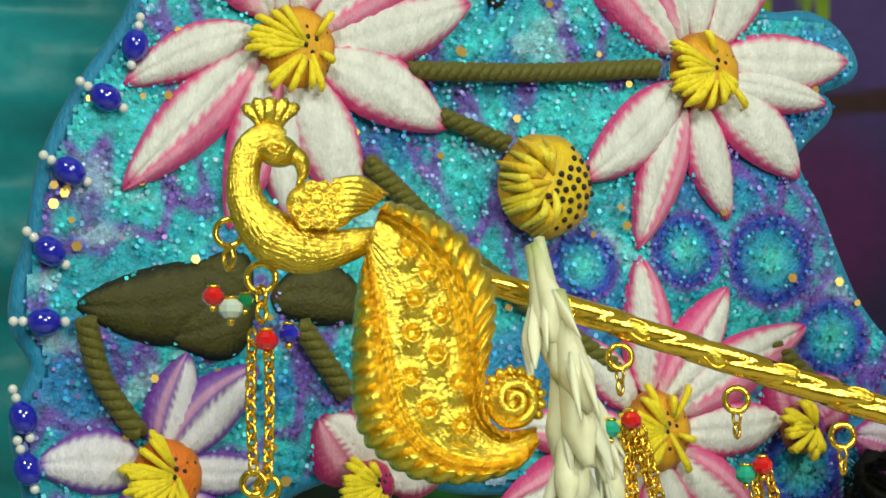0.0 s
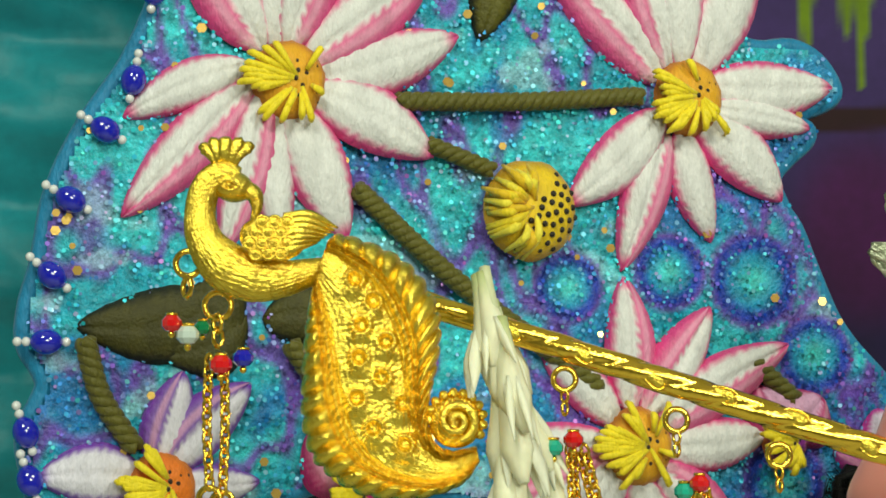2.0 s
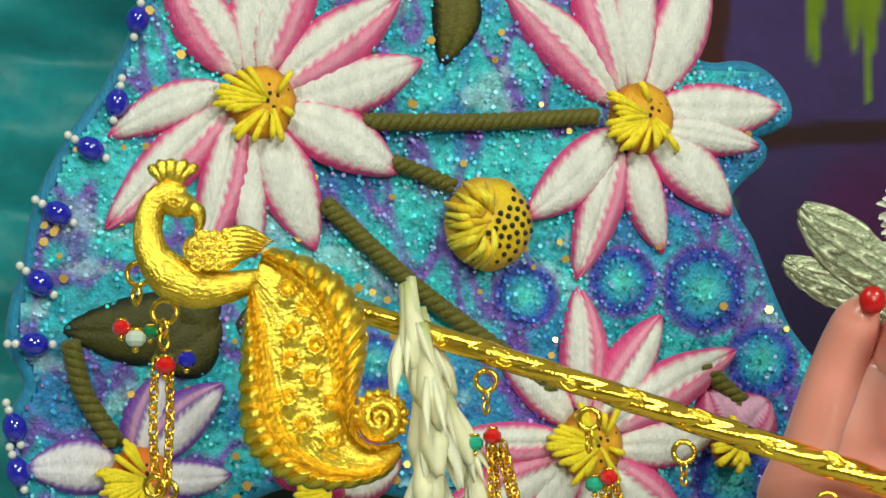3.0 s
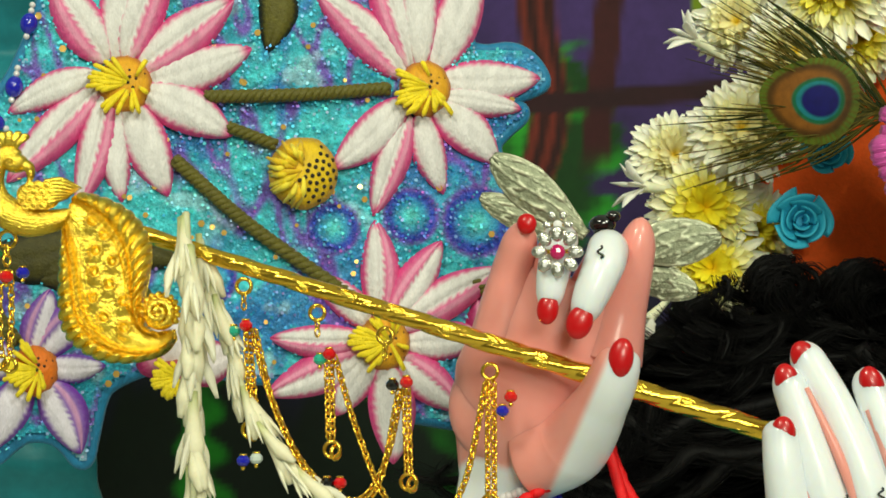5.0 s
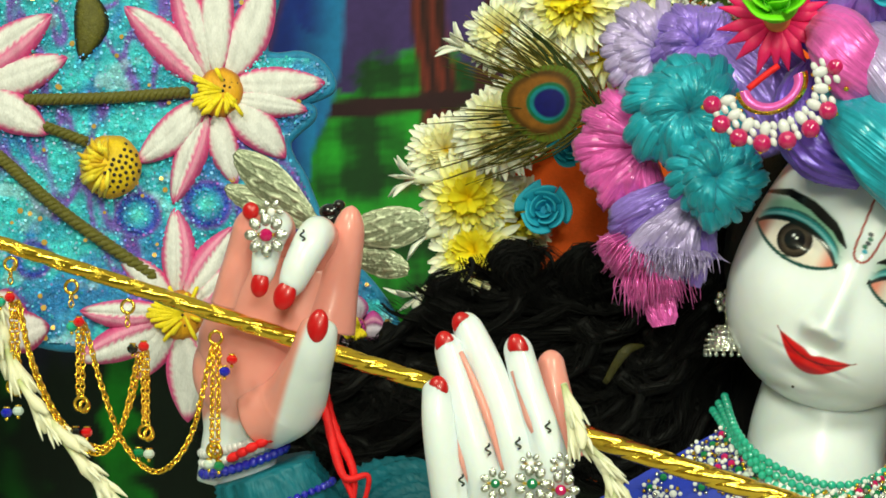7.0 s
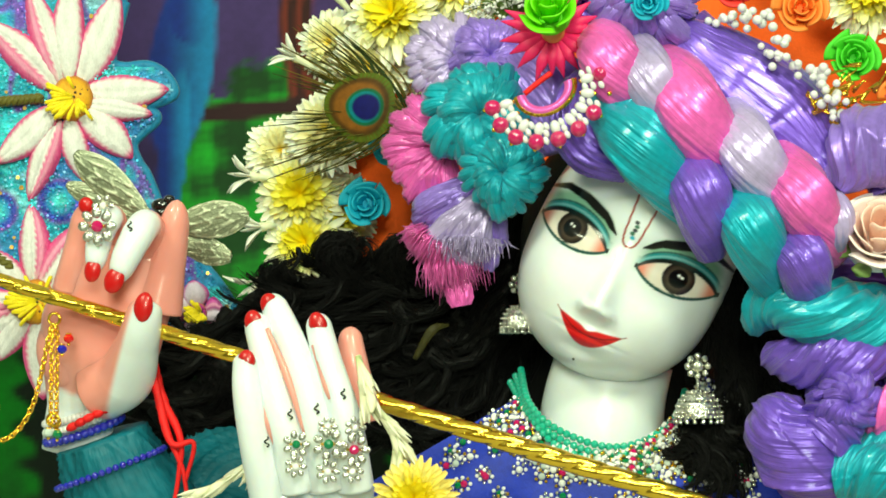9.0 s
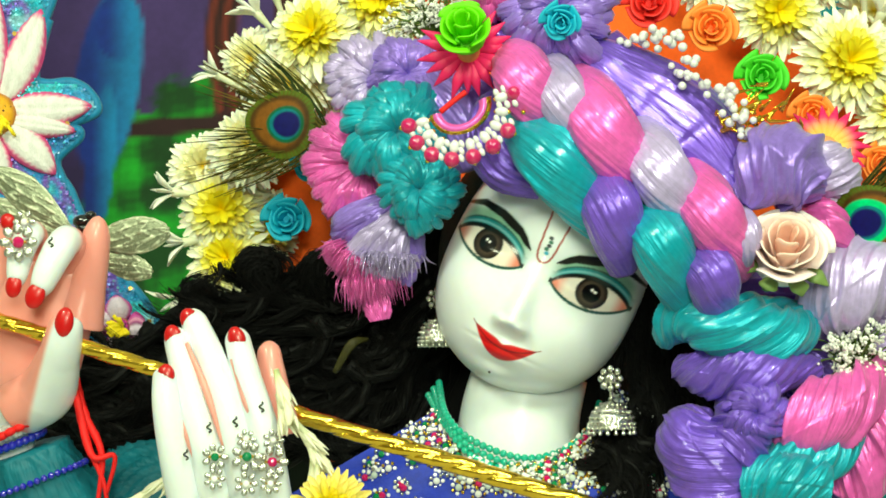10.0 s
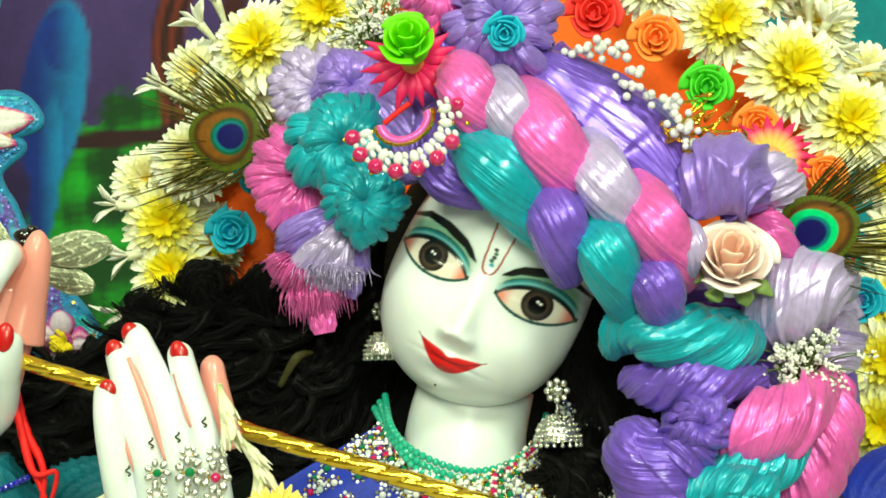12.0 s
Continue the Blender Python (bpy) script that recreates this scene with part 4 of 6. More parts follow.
def garland(pts, step, label, seed=0, grow=1.0):
    rng = np.random.RandomState(seed)
    line = smooth_line(pts, 120)
    d = np.r_[0, np.cumsum(np.linalg.norm(np.diff(line, axis=0), axis=1))]
    gl = thing("flower_garland", tuple(line[0]), label, "garland")
    part("string", moved(tint(tube(pts, 0.0016, n=40, sides=6), "#cfd0a8"), -line[0]), M_bud, gl)
    s = 0.0
    while s < d[-1]:
        p = A3([np.interp(s, d, line[:, k]) for k in range(3)])
        q = A3([np.interp(min(s + 0.01, d[-1] + 0.001), d, line[:, k]) for k in range(3)])
        t = (q - p) / (np.linalg.norm(q - p) + 1e-9)
        for k in range(2):
            ob = new("bud", BUDS[rng.randint(5)])
            ob.parent = gl
            down = Vector(t) * -1
            turn = down.to_track_quat("Z", "Y").to_matrix().to_4x4() @ Matrix.Rotation(rng.uniform(0, 6.28), 4, "Z") @ Matrix.Rotation(radians(rng.uniform(3, 13)), 4, "X")
            ob.matrix_basis = Matrix.Translation(Vector(p - line[0] + rng.normal(0, 0.0012, 3))) @ turn @ Matrix.Scale(grow * rng.uniform(0.85, 1.15), 4)
        s += step * rng.uniform(0.8, 1.2)


garland([(-0.3393, 0.0360, 0.1399), (-0.3358, 0.0260, 0.1159), (-0.3346, 0.0260, 0.0759), (-0.3340, 0.0270, 0.0409), (-0.3341, 0.0280, 0.0013)], 0.0150, "white tuberose bud strand hanging over the flute", 1, 1.22)
garland([(-0.3360, 0.0460, 0.1302), (-0.3288, 0.0450, 0.1046), (-0.3201, 0.0440, 0.0757), (-0.3054, 0.0430, 0.0492), (-0.2836, 0.0420, 0.0254), (-0.2670, 0.0420, 0.0018)], 0.0125, "white tuberose bud strand draped to one side", 2)
garland([(-0.0633, 0.0120, 0.0577), (-0.0557, 0.0040, 0.0372), (-0.0436, 0.0000, 0.0220), (-0.0425, 0.0000, 0.0044), (-0.0477, 0.0000, -0.0158)], 0.012, "cream tuberose buds tucked beside the fingers", 3, 0.95)
garland([(-0.1079, 0.0300, 0.0156), (-0.1242, 0.0300, 0.0024), (-0.1432, 0.0300, -0.0083)], 0.012, "cream tuberose buds lying beside the wrist", 4, 0.9)

# ---------------------------------------------------------------- painted marble statue: head, neck and both forearms in one mesh
WHITE, PINK, NAIL = lin("#eaeff4"), lin("#ee9c92"), lin("#c30d12")


def head_geo():
    n, m = 330, 300

    def widths(z):
        low = np.clip(-z / 6.75, 0, 1)
        w = np.where(z < 0, 5.3 * (1 - low ** 2.9) ** 0.54, 5.3 * np.sqrt(np.clip(1 - (z / 9.0) ** 2, 0, 1)))
        d = np.where(z < 0, 5.0 * (1 - low ** 3.4) ** 0.5, 5.0 * np.sqrt(np.clip(1 - np.abs(z / 9.0) ** 2.4, 0, 1)))
        return w, d

    def shape(u, v):
        z = -6.75 + 13.5 * (1 - np.cos(np.pi * (0.02 + 0.96 * u))) / 2
        a = (v - 0.5) * 2 * np.pi * 0.72
        a = a * (0.62 + 0.38 * np.abs(2 * v - 1))
        w, d = widths(z)
        x, y = w * np.sin(a), -d * np.sign(np.cos(a)) * np.abs(np.cos(a)) ** 0.82
        front = ramp(np.cos(a), 0.05, 0.5)
        nz = np.clip((0.9 - z) / 3.9, 0, 1)
        ridge = 1.15 * nz ** 1.3 * ramp(z, -3.85, -2.75) * np.exp(-(x / (0.36 + 0.34 * nz)) ** 2)
        wings = 0.34 * (np.exp(-((x - 0.62) / 0.34) ** 2 - ((z + 3.05) / 0.32) ** 2) + np.exp(-((x + 0.62) / 0.34) ** 2 - ((z + 3.05) / 0.32) ** 2))
        lip = 0.26 * np.exp(-((z + 4.25) / 0.36) ** 2 - (x / 1.3) ** 2) + 0.30 * np.exp(-((z + 4.75) / 0.36) ** 2 - (x / 1.1) ** 2) - 0.08 * np.exp(-((z + 4.45) / 0.12) ** 2 - (x / 1.7) ** 2)
        chin = 0.35 * np.exp(-((z + 6.0) / 0.6) ** 2 - (x / 1.0) ** 2) - 0.08 * np.exp(-((z + 5.35) / 0.3) ** 2 - (x / 1.1) ** 2)
        ex = np.abs(x) - 2.9
        sock = -0.28 * np.exp(-(ex / 1.7) ** 2 - ((z - 0.6) / 0.6) ** 2) + 0.26 * np.exp(-(ex / 1.3) ** 2 - (z / 0.6) ** 2)
        cheek = 0.22 * np.exp(-((np.abs(x) - 3.0) / 1.4) ** 2 - ((z + 2.4) / 1.3) ** 2)
        return x, y - front * (ridge + wings + lip + chin + sock + cheek), z

    g = surf(shape, n, m)
    x, z = g[0][:, 0], g[0][:, 2]
    c = np.tile(A3(WHITE), (len(x), 1))
    for side in (-1, 1):
        q = (x * side - 2.88) / 2.0          # along the eye, outer end at +1
        zz = z - 0.16 * q - 0.0
        inr = np.clip(1 - q ** 2, 0, 1)
        up, low = 0.84 * inr ** 0.75, -0.74 * inr ** 0.85
        span = ramp(np.abs(q), 1.15, 0.8)
        above = zz - up
        c = mix(c, lin("#7fb598"), ramp(above, 1.4, 0.8) * ramp(above, -0.4, 0.0) * ramp(np.abs(q), 1.25, 0.75) * 0.92)
        c = mix(c, lin("#1c8f96"), ramp(above, 0.62, 0.40) * ramp(above, 0.0, 0.10) * span)
        c = mix(c, lin("#8fd2da"), ramp(np.abs(above - 0.26), 0.10, 0.04) * span * 0.7)
        c = mix(c, lin("#0b4f4e"), ramp(np.abs(above - 0.50), 0.07, 0.03) * span * 0.8)
        eye = ramp(zz - up, 0.03, -0.03) * ramp(zz - low, -0.03, 0.03) * (np.abs(q) < 1)
        c = mix(c, mix(lin("#efe4da"), lin("#e4633c"), np.maximum(ramp(q, 0.55, 0.9), ramp(-q, 0.55, 0.9)) * 0.8), eye)
        d = np.hypot(x * side - 2.95, (z - 0.14)) / 1.1
        iris = mix(mix(lin("#54463a"), lin("#241912"), ramp(d, 0.4, 0.68)), lin("#060505"), ramp(d, 0.46, 0.40))
        iris = mix(iris, lin("#0a0706"), ramp(d, 0.62, 0.70))
        c = mix(c, iris, eye * ramp(d, 0.76, 0.71))
        # two small white highlights painted into each iris
        for hx, hz in ((-0.08, 0.16), (0.10, 0.12)):
            c = mix(c, lin("#ffffff"), ramp(np.hypot(x - side * 3.0 - hx, z - 0.13 - hz), 0.09, 0.05))
        c = mix(c, lin("#04100f"), ramp(np.abs(above - 0.03), 0.15, 0.09) * (np.abs(q) < 1.08))
        c = mix(c, lin("#0a4a46"), ramp(np.abs(zz - low + 0.05), 0.11, 0.06) * (np.abs(q) < 1.03))
        bx = x * side
        bz = np.interp(bx, [0.75, 1.6, 2.9, 4.1, 5.3], [0.80, 1.42, 1.86, 1.98, 1.55])
        th = np.interp(bx, [0.75, 1.2, 2.4, 4.2, 5.3], [0.03, 0.20, 0.24, 0.17, 0.04])
        c = mix(c, lin("#070607"), ramp(np.abs(z - bz), th + 0.05, th - 0.02) * (bx > 0.75) * (bx < 5.3))
    # lips, with a smile line
    k = np.clip(1 - (x / 1.75) ** 2, 0, 1)
    cen = -4.42 + 0.80 * (x / 1.98) ** 2
    top = cen + 0.40 * k ** 0.85 - 0.15 * np.exp(-(x / 0.30) ** 2)
    bot = cen - 0.58 * k ** 1.15
    mouth = ramp(z - top, 0.05, -0.03) * ramp(z - bot, -0.05, 0.03) * (np.abs(x) < 1.95)
    c = mix(c, lin("#d01016"), mouth)
    c = mix(c, lin("#5e0408"), ramp(np.abs(z - cen - 0.02), 0.05, 0.02) * (np.abs(x) < 1.92) * 0.8)
    # forehead mark: a thin U with a small floral stroke
    half = np.interp(z, [0.6, 1.0, 3.6], [0.30, 0.42, 0.62])
    u = ramp(np.abs(np.abs(x) - half), 0.075, 0.035) * (z > 0.75) * (z < 4.2)
    u = np.maximum(u, ramp(np.abs(np.hypot(x, (z - 0.85)) - 0.36), 0.075, 0.035) * (z <= 0.85))
    c = mix(c, lin("#a8443a"), u)
    for hz, h in ((1.0, "#2aa8c8"), (1.2, "#1c6a50"), (1.4, "#1c2430"), (1.6, "#1c6a50"), (1.8, "#1c2430")):
        c = mix(c, lin(h), ramp(np.hypot((x - 0.05 * np.sin(hz * 20)) * 0.8, z - hz), 0.13, 0.07))
    for ddx, ddz in ((-0.1, -5.9),):
        c = mix(c, lin("#141010"), ramp(np.hypot(x - ddx, z - ddz), 0.09, 0.05))
    return g[0] * 0.01, g[1], c


def colored_tube(pts, radii, color, **kw):
    return tint(tube(pts, radii, **kw), color)


def nail(p, r, turn=None):
    return tint(moved(ball((r[0] * 0.9, r[1] * 0.8, r[2] * 0.95), 16), p, turn), NAIL)


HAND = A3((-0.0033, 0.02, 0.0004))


def statue_geo():
    out = [moved(head_geo(), (0.0634, 0.1260, 0.1100), rot(0, 27, 0) @ rot(5, 0, -2))]
    out.append(colored_tube([(0.0540, 0.1500, 0.0584), (0.0474, 0.1500, 0.0340), (0.0445, 0.1500, 0.0096), (0.0430, 0.1600, -0.0155), (0.0420, 0.1700, -0.0409)], [0.031, 0.0325, 0.034, 0.046, 0.09], WHITE, n=30, sides=40))
    # raised forearm with open palm
    first = len(out)
    g = tube([(-0.2200, 0.0660, 0.0111), (-0.2162, 0.0640, 0.0328), (-0.2104, 0.0600, 0.0508), (-0.2039, 0.0560, 0.0710), (-0.1951, 0.0540, 0.0923), (-0.1878, 0.0520, 0.1134)], [0.0175, 0.0180, 0.0262, 0.0318, 0.0295, 0.0230], n=50, sides=48, flat=0.52)
    c = mix(PINK, WHITE, ramp(A3((-0.2111, 0.0550, 0.0426))[2] + 0.002 * np.sin(g[0][:, 0] * 300) - g[0][:, 2], -0.002, 0.002))
    out.append((g[0], g[1], c))
    out.append(tint(moved(ball((0.0245, 0.0110, 0.0245), 30), (-0.2125, 0.0560, 0.0640)), PINK))
    for pts, rad, col, kw in (
            ([(-0.2165, 0.0520, 0.0927), (-0.2112, 0.0480, 0.1162), (-0.2053, 0.0380, 0.1348)], [0.011, 0.0082, 0.0062], PINK, {}),
            ([(-0.1994, 0.0520, 0.1066), (-0.1943, 0.0440, 0.1226), (-0.1922, 0.0320, 0.1269), (-0.1932, 0.0240, 0.1208), (-0.1949, 0.0215, 0.1120), (-0.1968, 0.0220, 0.0995)], [0.0085, 0.0075, 0.007, 0.0066, 0.0060, 0.0045], None, {}),
            ([(-0.1826, 0.0520, 0.1062), (-0.1754, 0.0440, 0.1186), (-0.1741, 0.0320, 0.1232), (-0.1755, 0.0220, 0.1173), (-0.1800, 0.0190, 0.1069), (-0.1850, 0.0190, 0.0945)], [0.009, 0.0085, 0.0078, 0.0078, 0.0070, 0.0050], None, {}),
            ([(-0.1741, 0.0520, 0.0823), (-0.1692, 0.0500, 0.1010), (-0.1642, 0.0460, 0.1196), (-0.1609, 0.0420, 0.1362)], [0.013, 0.0098, 0.0078, 0.0062], PINK, {})):
        t = tube(pts, rad, n=60, sides=20, tip=0.12 if len(pts) > 4 else 0.24)
        cc = np.tile(A3(PINK), (len(t[0]), 1)) if col else mix(PINK, WHITE, ramp(-t[0][:, 1], -0.034, -0.028))
        out.append((t[0], t[1], cc))
    t = tube([(-0.2030, 0.0570, 0.0440), (-0.1885, 0.0470, 0.0500), (-0.1772, 0.0290, 0.0660), (-0.1715, 0.0200, 0.0784), (-0.1699, 0.0210, 0.0856)], [0.0165, 0.0148, 0.0104, 0.0088, 0.0070], n=120, sides=80, tip=0.14)
    out.append((t[0], t[1], mix(PINK, WHITE, ramp(t[0][:, 0] - (-0.178 + 0.45 * (t[0][:, 2] - 0.07)), -0.004, 0.0))))
    for p, r, a in (((-0.2047, 0.0335, 0.1337), (0.0042, 0.0030, 0.0042), 0), ((-0.1966, 0.0185, 0.1005), (0.0045, 0.0030, 0.0060), 8), ((-0.1848, 0.0150, 0.0955), (0.0054, 0.0032, 0.0068), 20),
                    ((-0.1699, 0.0130, 0.0821), (0.0052, 0.0034, 0.0080), 10)):
        out.append(nail(p, r, rot(0, a, 0)))
    # raised hand set back and enlarged a little to fit the camera's view
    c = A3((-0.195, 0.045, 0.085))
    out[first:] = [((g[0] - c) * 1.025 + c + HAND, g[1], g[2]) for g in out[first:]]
    # other forearm, seen from the back
    fingers = (
        ([(-0.1163, 0.0100, 0.0601), (-0.1153, 0.0080, 0.0424), (-0.1122, 0.0120, 0.0190), (-0.1077, 0.0220, -0.0076)], [0.0062, 0.0072, 0.0082, 0.010], WHITE),
        ([(-0.1141, 0.0160, 0.0790), (-0.1063, 0.0120, 0.0527), (-0.0984, 0.0120, 0.0242), (-0.0926, 0.0200, -0.0047)], [0.0060, 0.0070, 0.0082, 0.0095], WHITE),
        ([(-0.1081, 0.0220, 0.0876), (-0.0957, 0.0160, 0.0631), (-0.0846, 0.0130, 0.0319), (-0.0793, 0.0200, -0.0047)], [0.0062, 0.0074, 0.0085, 0.0095], WHITE),
        ([(-0.0849, 0.0200, 0.0783), (-0.0783, 0.0150, 0.0552), (-0.0698, 0.0140, 0.0267), (-0.0664, 0.0220, -0.0048)], [0.0060, 0.0070, 0.0080, 0.009], WHITE),
        ([(-0.0712, 0.0360, 0.0722), (-0.0694, 0.0340, 0.0560), (-0.0628, 0.0340, 0.0260)], [0.0052, 0.0070, 0.008], PINK))
    for pts, rad, col in fingers:
        out.append(colored_tube(pts[::-1], rad[::-1], col, n=60, sides=22, tip=0.10 if len(pts) > 3 else 0.2))
    out.append(tint(moved(ball((0.030, 0.014, 0.034), 22), (-0.0894, 0.0320, -0.0055), rot(0, -12, 0)), WHITE))
    out.append(colored_tube([(-0.0901, 0.0360, -0.0005), (-0.0982, 0.0500, -0.0283), (-0.1133, 0.0700, -0.0686)], [0.026, 0.024, 0.026], WHITE, n=16, sides=24))
    # flushed lines between the fingers
    for pts in ([(-0.1100, 0.0090, 0.0450), (-0.1052, 0.0075, 0.0269), (-0.1014, 0.0085, 0.0140)], [(-0.1065, 0.0105, 0.0710), (-0.0949, 0.0075, 0.0449), (-0.0881, 0.0075, 0.0218)], [(-0.0846, 0.0120, 0.0630), (-0.0772, 0.0085, 0.0423), (-0.0712, 0.0085, 0.0281)]):
        out.append(colored_tube(pts, [0.0012, 0.0021, 0.0009], PINK, n=14, sides=8))
    for p, r, a in (((-0.1153, 0.0055, 0.0549), (0.0050, 0.0034, 0.0066), 0), ((-0.1130, 0.0120, 0.0736), (0.0050, 0.0034, 0.0068), -14), ((-0.1063, 0.0175, 0.0824), (0.0052, 0.0034, 0.0062), -25), ((-0.0826, 0.0145, 0.0719), (0.0050, 0.0034, 0.0074), -16)):
        out.append(nail(p, r, rot(0, a, 0)))
    # small inked flourishes on the knuckles
    for p in ((-0.1052, 0.0035, 0.0181), (-0.0942, 0.0038, 0.0309), (-0.0817, 0.0042, 0.0334), (-0.0695, 0.0062, 0.0402), (-0.1797, 0.0332, 0.1226)):
        p = A3(p)
        t = np.linspace(0, 1, 14)
        out.append(tint(tube(np.stack([p[0] + 0.0013 * np.sin(9 * t) * (1 - 0.5 * t), p[1] - 0.0002 + 0 * t, p[2] + 0.0048 * (t - 0.5)], -1), 0.00045, n=24, sides=5), "#16201c"))
    return joined(out)


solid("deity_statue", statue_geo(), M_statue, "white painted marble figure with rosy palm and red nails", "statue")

# ---------------------------------------------------------------- wig, turban and cloth folds round the face
def cap():
    """The black wig under the turban."""
    c = A3((0.0676, 0.1500, 0.1262))
    g = moved(ball((0.062, 0.055, 0.075), 26), c, rot(0, 24, 0))
    wig = thing("wig", tuple(c), "black curled wig falling beside the face", "wig")
    part("cap", moved(g, -c), M_hair, wig)
    part("nape", moved(moved(ball((0.066, 0.03, 0.075), 22), (0.0446, 0.2150, 0.0460)), -c), M_hair, wig)
    part("nape", moved(moved(ball((0.10, 0.02, 0.055), 22), (-0.0824, 0.2250, 0.0613)), -c), M_hair, wig)
    rng = np.random.RandomState(4)

    def lock(pts, r, count, spread, curl):
        for i in range(count):
            off = rng.normal(0, spread, 3) * (1, 0.6, 1)
            q = smooth_line([A3(p) for p in pts], 22) + off
            t = np.linspace(0, 1, 22)
            ph, w = rng.uniform(0, 6.28), rng.uniform(1.5, 3)
            q[:, 0] += 1.5 * curl * np.sin(w * 6 * t + ph) * t
            q[:, 2] += 1.2 * curl * np.cos(w * 6 * t + ph) * t
            geos = [tube(q, [r * 0.4, r * 0.5, r * 0.42, r * 0.1], n=22, sides=6)]
            for k in range(26):
                a, d = rng.uniform(0, 6.28), rng.uniform(0.6, 1.25)
                sw = rng.uniform(2, 7)
                o = np.stack([np.cos(a + sw * t * 0.5), np.sin(a + sw * t * 0.5), 0.5 * np.sin(a + sw * t)], -1) * r * d * (1 - 0.4 * t[:, None])
                geos.append(tube(q + o + A3((rng.normal(0, 0.0012), 0, rng.normal(0, 0.0012))) * t[:, None], [0.0003, 0.00034, 0.00012], n=14, sides=3, caps=False))
            tagged(part("lock", moved(joined(geos), -c), M_hair, wig), kind="stuff")

    # beside the shaded cheek
    lock([(0.1220, 0.1300, 0.0963), (0.1184, 0.1400, 0.0603), (0.1206, 0.1400, 0.0239), (0.1075, 0.1300, -0.0144)], 0.0075, 34, 0.008, 0.006)
    lock([(0.1282, 0.1500, 0.0725), (0.1334, 0.1500, 0.0356), (0.1258, 0.1400, -0.0123)], 0.0080, 22, 0.010, 0.006)
    lock([(0.1114, 0.1300, 0.0243), (0.1018, 0.1100, 0.0074), (0.1013, 0.1000, -0.0124)], 0.006, 16, 0.008, 0.006)
    lock([(0.1077, 0.1100, 0.0073), (0.0960, 0.1100, 0.0104), (0.0868, 0.1100, -0.0041)], 0.006, 12, 0.006, 0.006)
    # beside the other cheek
    lock([(0.0143, 0.1600, 0.1501), (-0.0002, 0.1750, 0.1135), (-0.0080, 0.1850, 0.0757), (-0.0149, 0.1850, 0.0439)], 0.0085, 30, 0.008, 0.006)
    lock([(-0.0031, 0.1700, 0.1006), (-0.0300, 0.1800, 0.0760), (-0.0558, 0.1800, 0.0638), (-0.0753, 0.1800, 0.0386)], 0.0085, 34, 0.012, 0.010)
    lock([(-0.0167, 0.1800, 0.1050), (-0.0568, 0.1900, 0.0990), (-0.0959, 0.1900, 0.0950), (-0.1341, 0.1700, 0.0880)], 0.0070, 24, 0.009, 0.008)
    lock([(-0.0362, 0.1800, 0.0850), (-0.0765, 0.1900, 0.0850), (-0.1156, 0.1900, 0.0840), (-0.1330, 0.1800, 0.0960), (-0.1400, 0.1800, 0.1040), (-0.1330, 0.1800, 0.1080)], 0.0050, 14, 0.004, 0.003)
    lock([(-0.0900, 0.1900, 0.1000), (-0.1070, 0.1800, 0.1140), (-0.1010, 0.1780, 0.1220), (-0.0930, 0.1800, 0.1150)], 0.0070, 12, 0.003, 0.003)
    lock([(-0.0560, 0.1850, 0.1010), (-0.0680, 0.1800, 0.1130), (-0.0640, 0.1780, 0.1200), (-0.0560, 0.1800, 0.1120)], 0.0070, 12, 0.003, 0.003)
    lock([(-0.0174, 0.1800, 0.0567), (-0.0305, 0.1800, 0.0316), (-0.0561, 0.1800, 0.0256), (-0.0721, 0.1800, 0.0386)], 0.0080, 20, 0.010, 0.008)
    lock([(-0.0585, 0.2000, 0.0770), (-0.1177, 0.2000, 0.0585), (-0.1746, 0.1900, 0.0466), (-0.2008, 0.1900, 0.0341)], 0.0100, 36, 0.018, 0.012)
    lock([(-0.0785, 0.2000, 0.0384), (-0.1179, 0.2000, 0.0261), (-0.1574, 0.2000, 0.0235), (-0.1837, 0.2000, 0.0174)], 0.0095, 22, 0.014, 0.010)


cap()

turban = thing("turban", (0.0815, 0.0900, 0.1567), "satin turban of braided pink, lilac, teal and purple cloth", "turban")
TO = -A3((0.0815, 0.0900, 0.1567))


def fold(color, pts, radii, seed=0, ridge=9, depth=0.10, twist=0.4, flat=0.75, parent=None, n=48, sides=130, name="fold"):
    radii = np.maximum(smooth_line(np.array(radii)[:, None], n)[:, 0], 0.003)
    ob = part(name, moved(tube(pts, radii, n=n, sides=sides, ridge=ridge, depth=depth, twist=twist, flat=flat, seed=seed, wobble=0.5), TO), M_satin[color], parent or turban, color + " satin fold")
    return grained(ob, n, sides, 1, seed, twist)


# crown of the turban
fold("purple", [(0.0796, 0.0780, 0.2256), (0.0921, 0.0800, 0.2094), (0.1129, 0.0900, 0.1899), (0.1386, 0.0900, 0.1657), (0.1572, 0.0720, 0.1438), (0.1648, 0.0620, 0.1361)], [0.006, 0.020, 0.031, 0.032, 0.019, 0.005], 1, 6, 0.05, 0.05, 0.8, n=70, sides=260)
fold("purple", [(0.0766, 0.1100, 0.2224), (0.0996, 0.1200, 0.1778), (0.1347, 0.1200, 0.1377)], [0.03, 0.05, 0.03], 2, 9, 0.04)
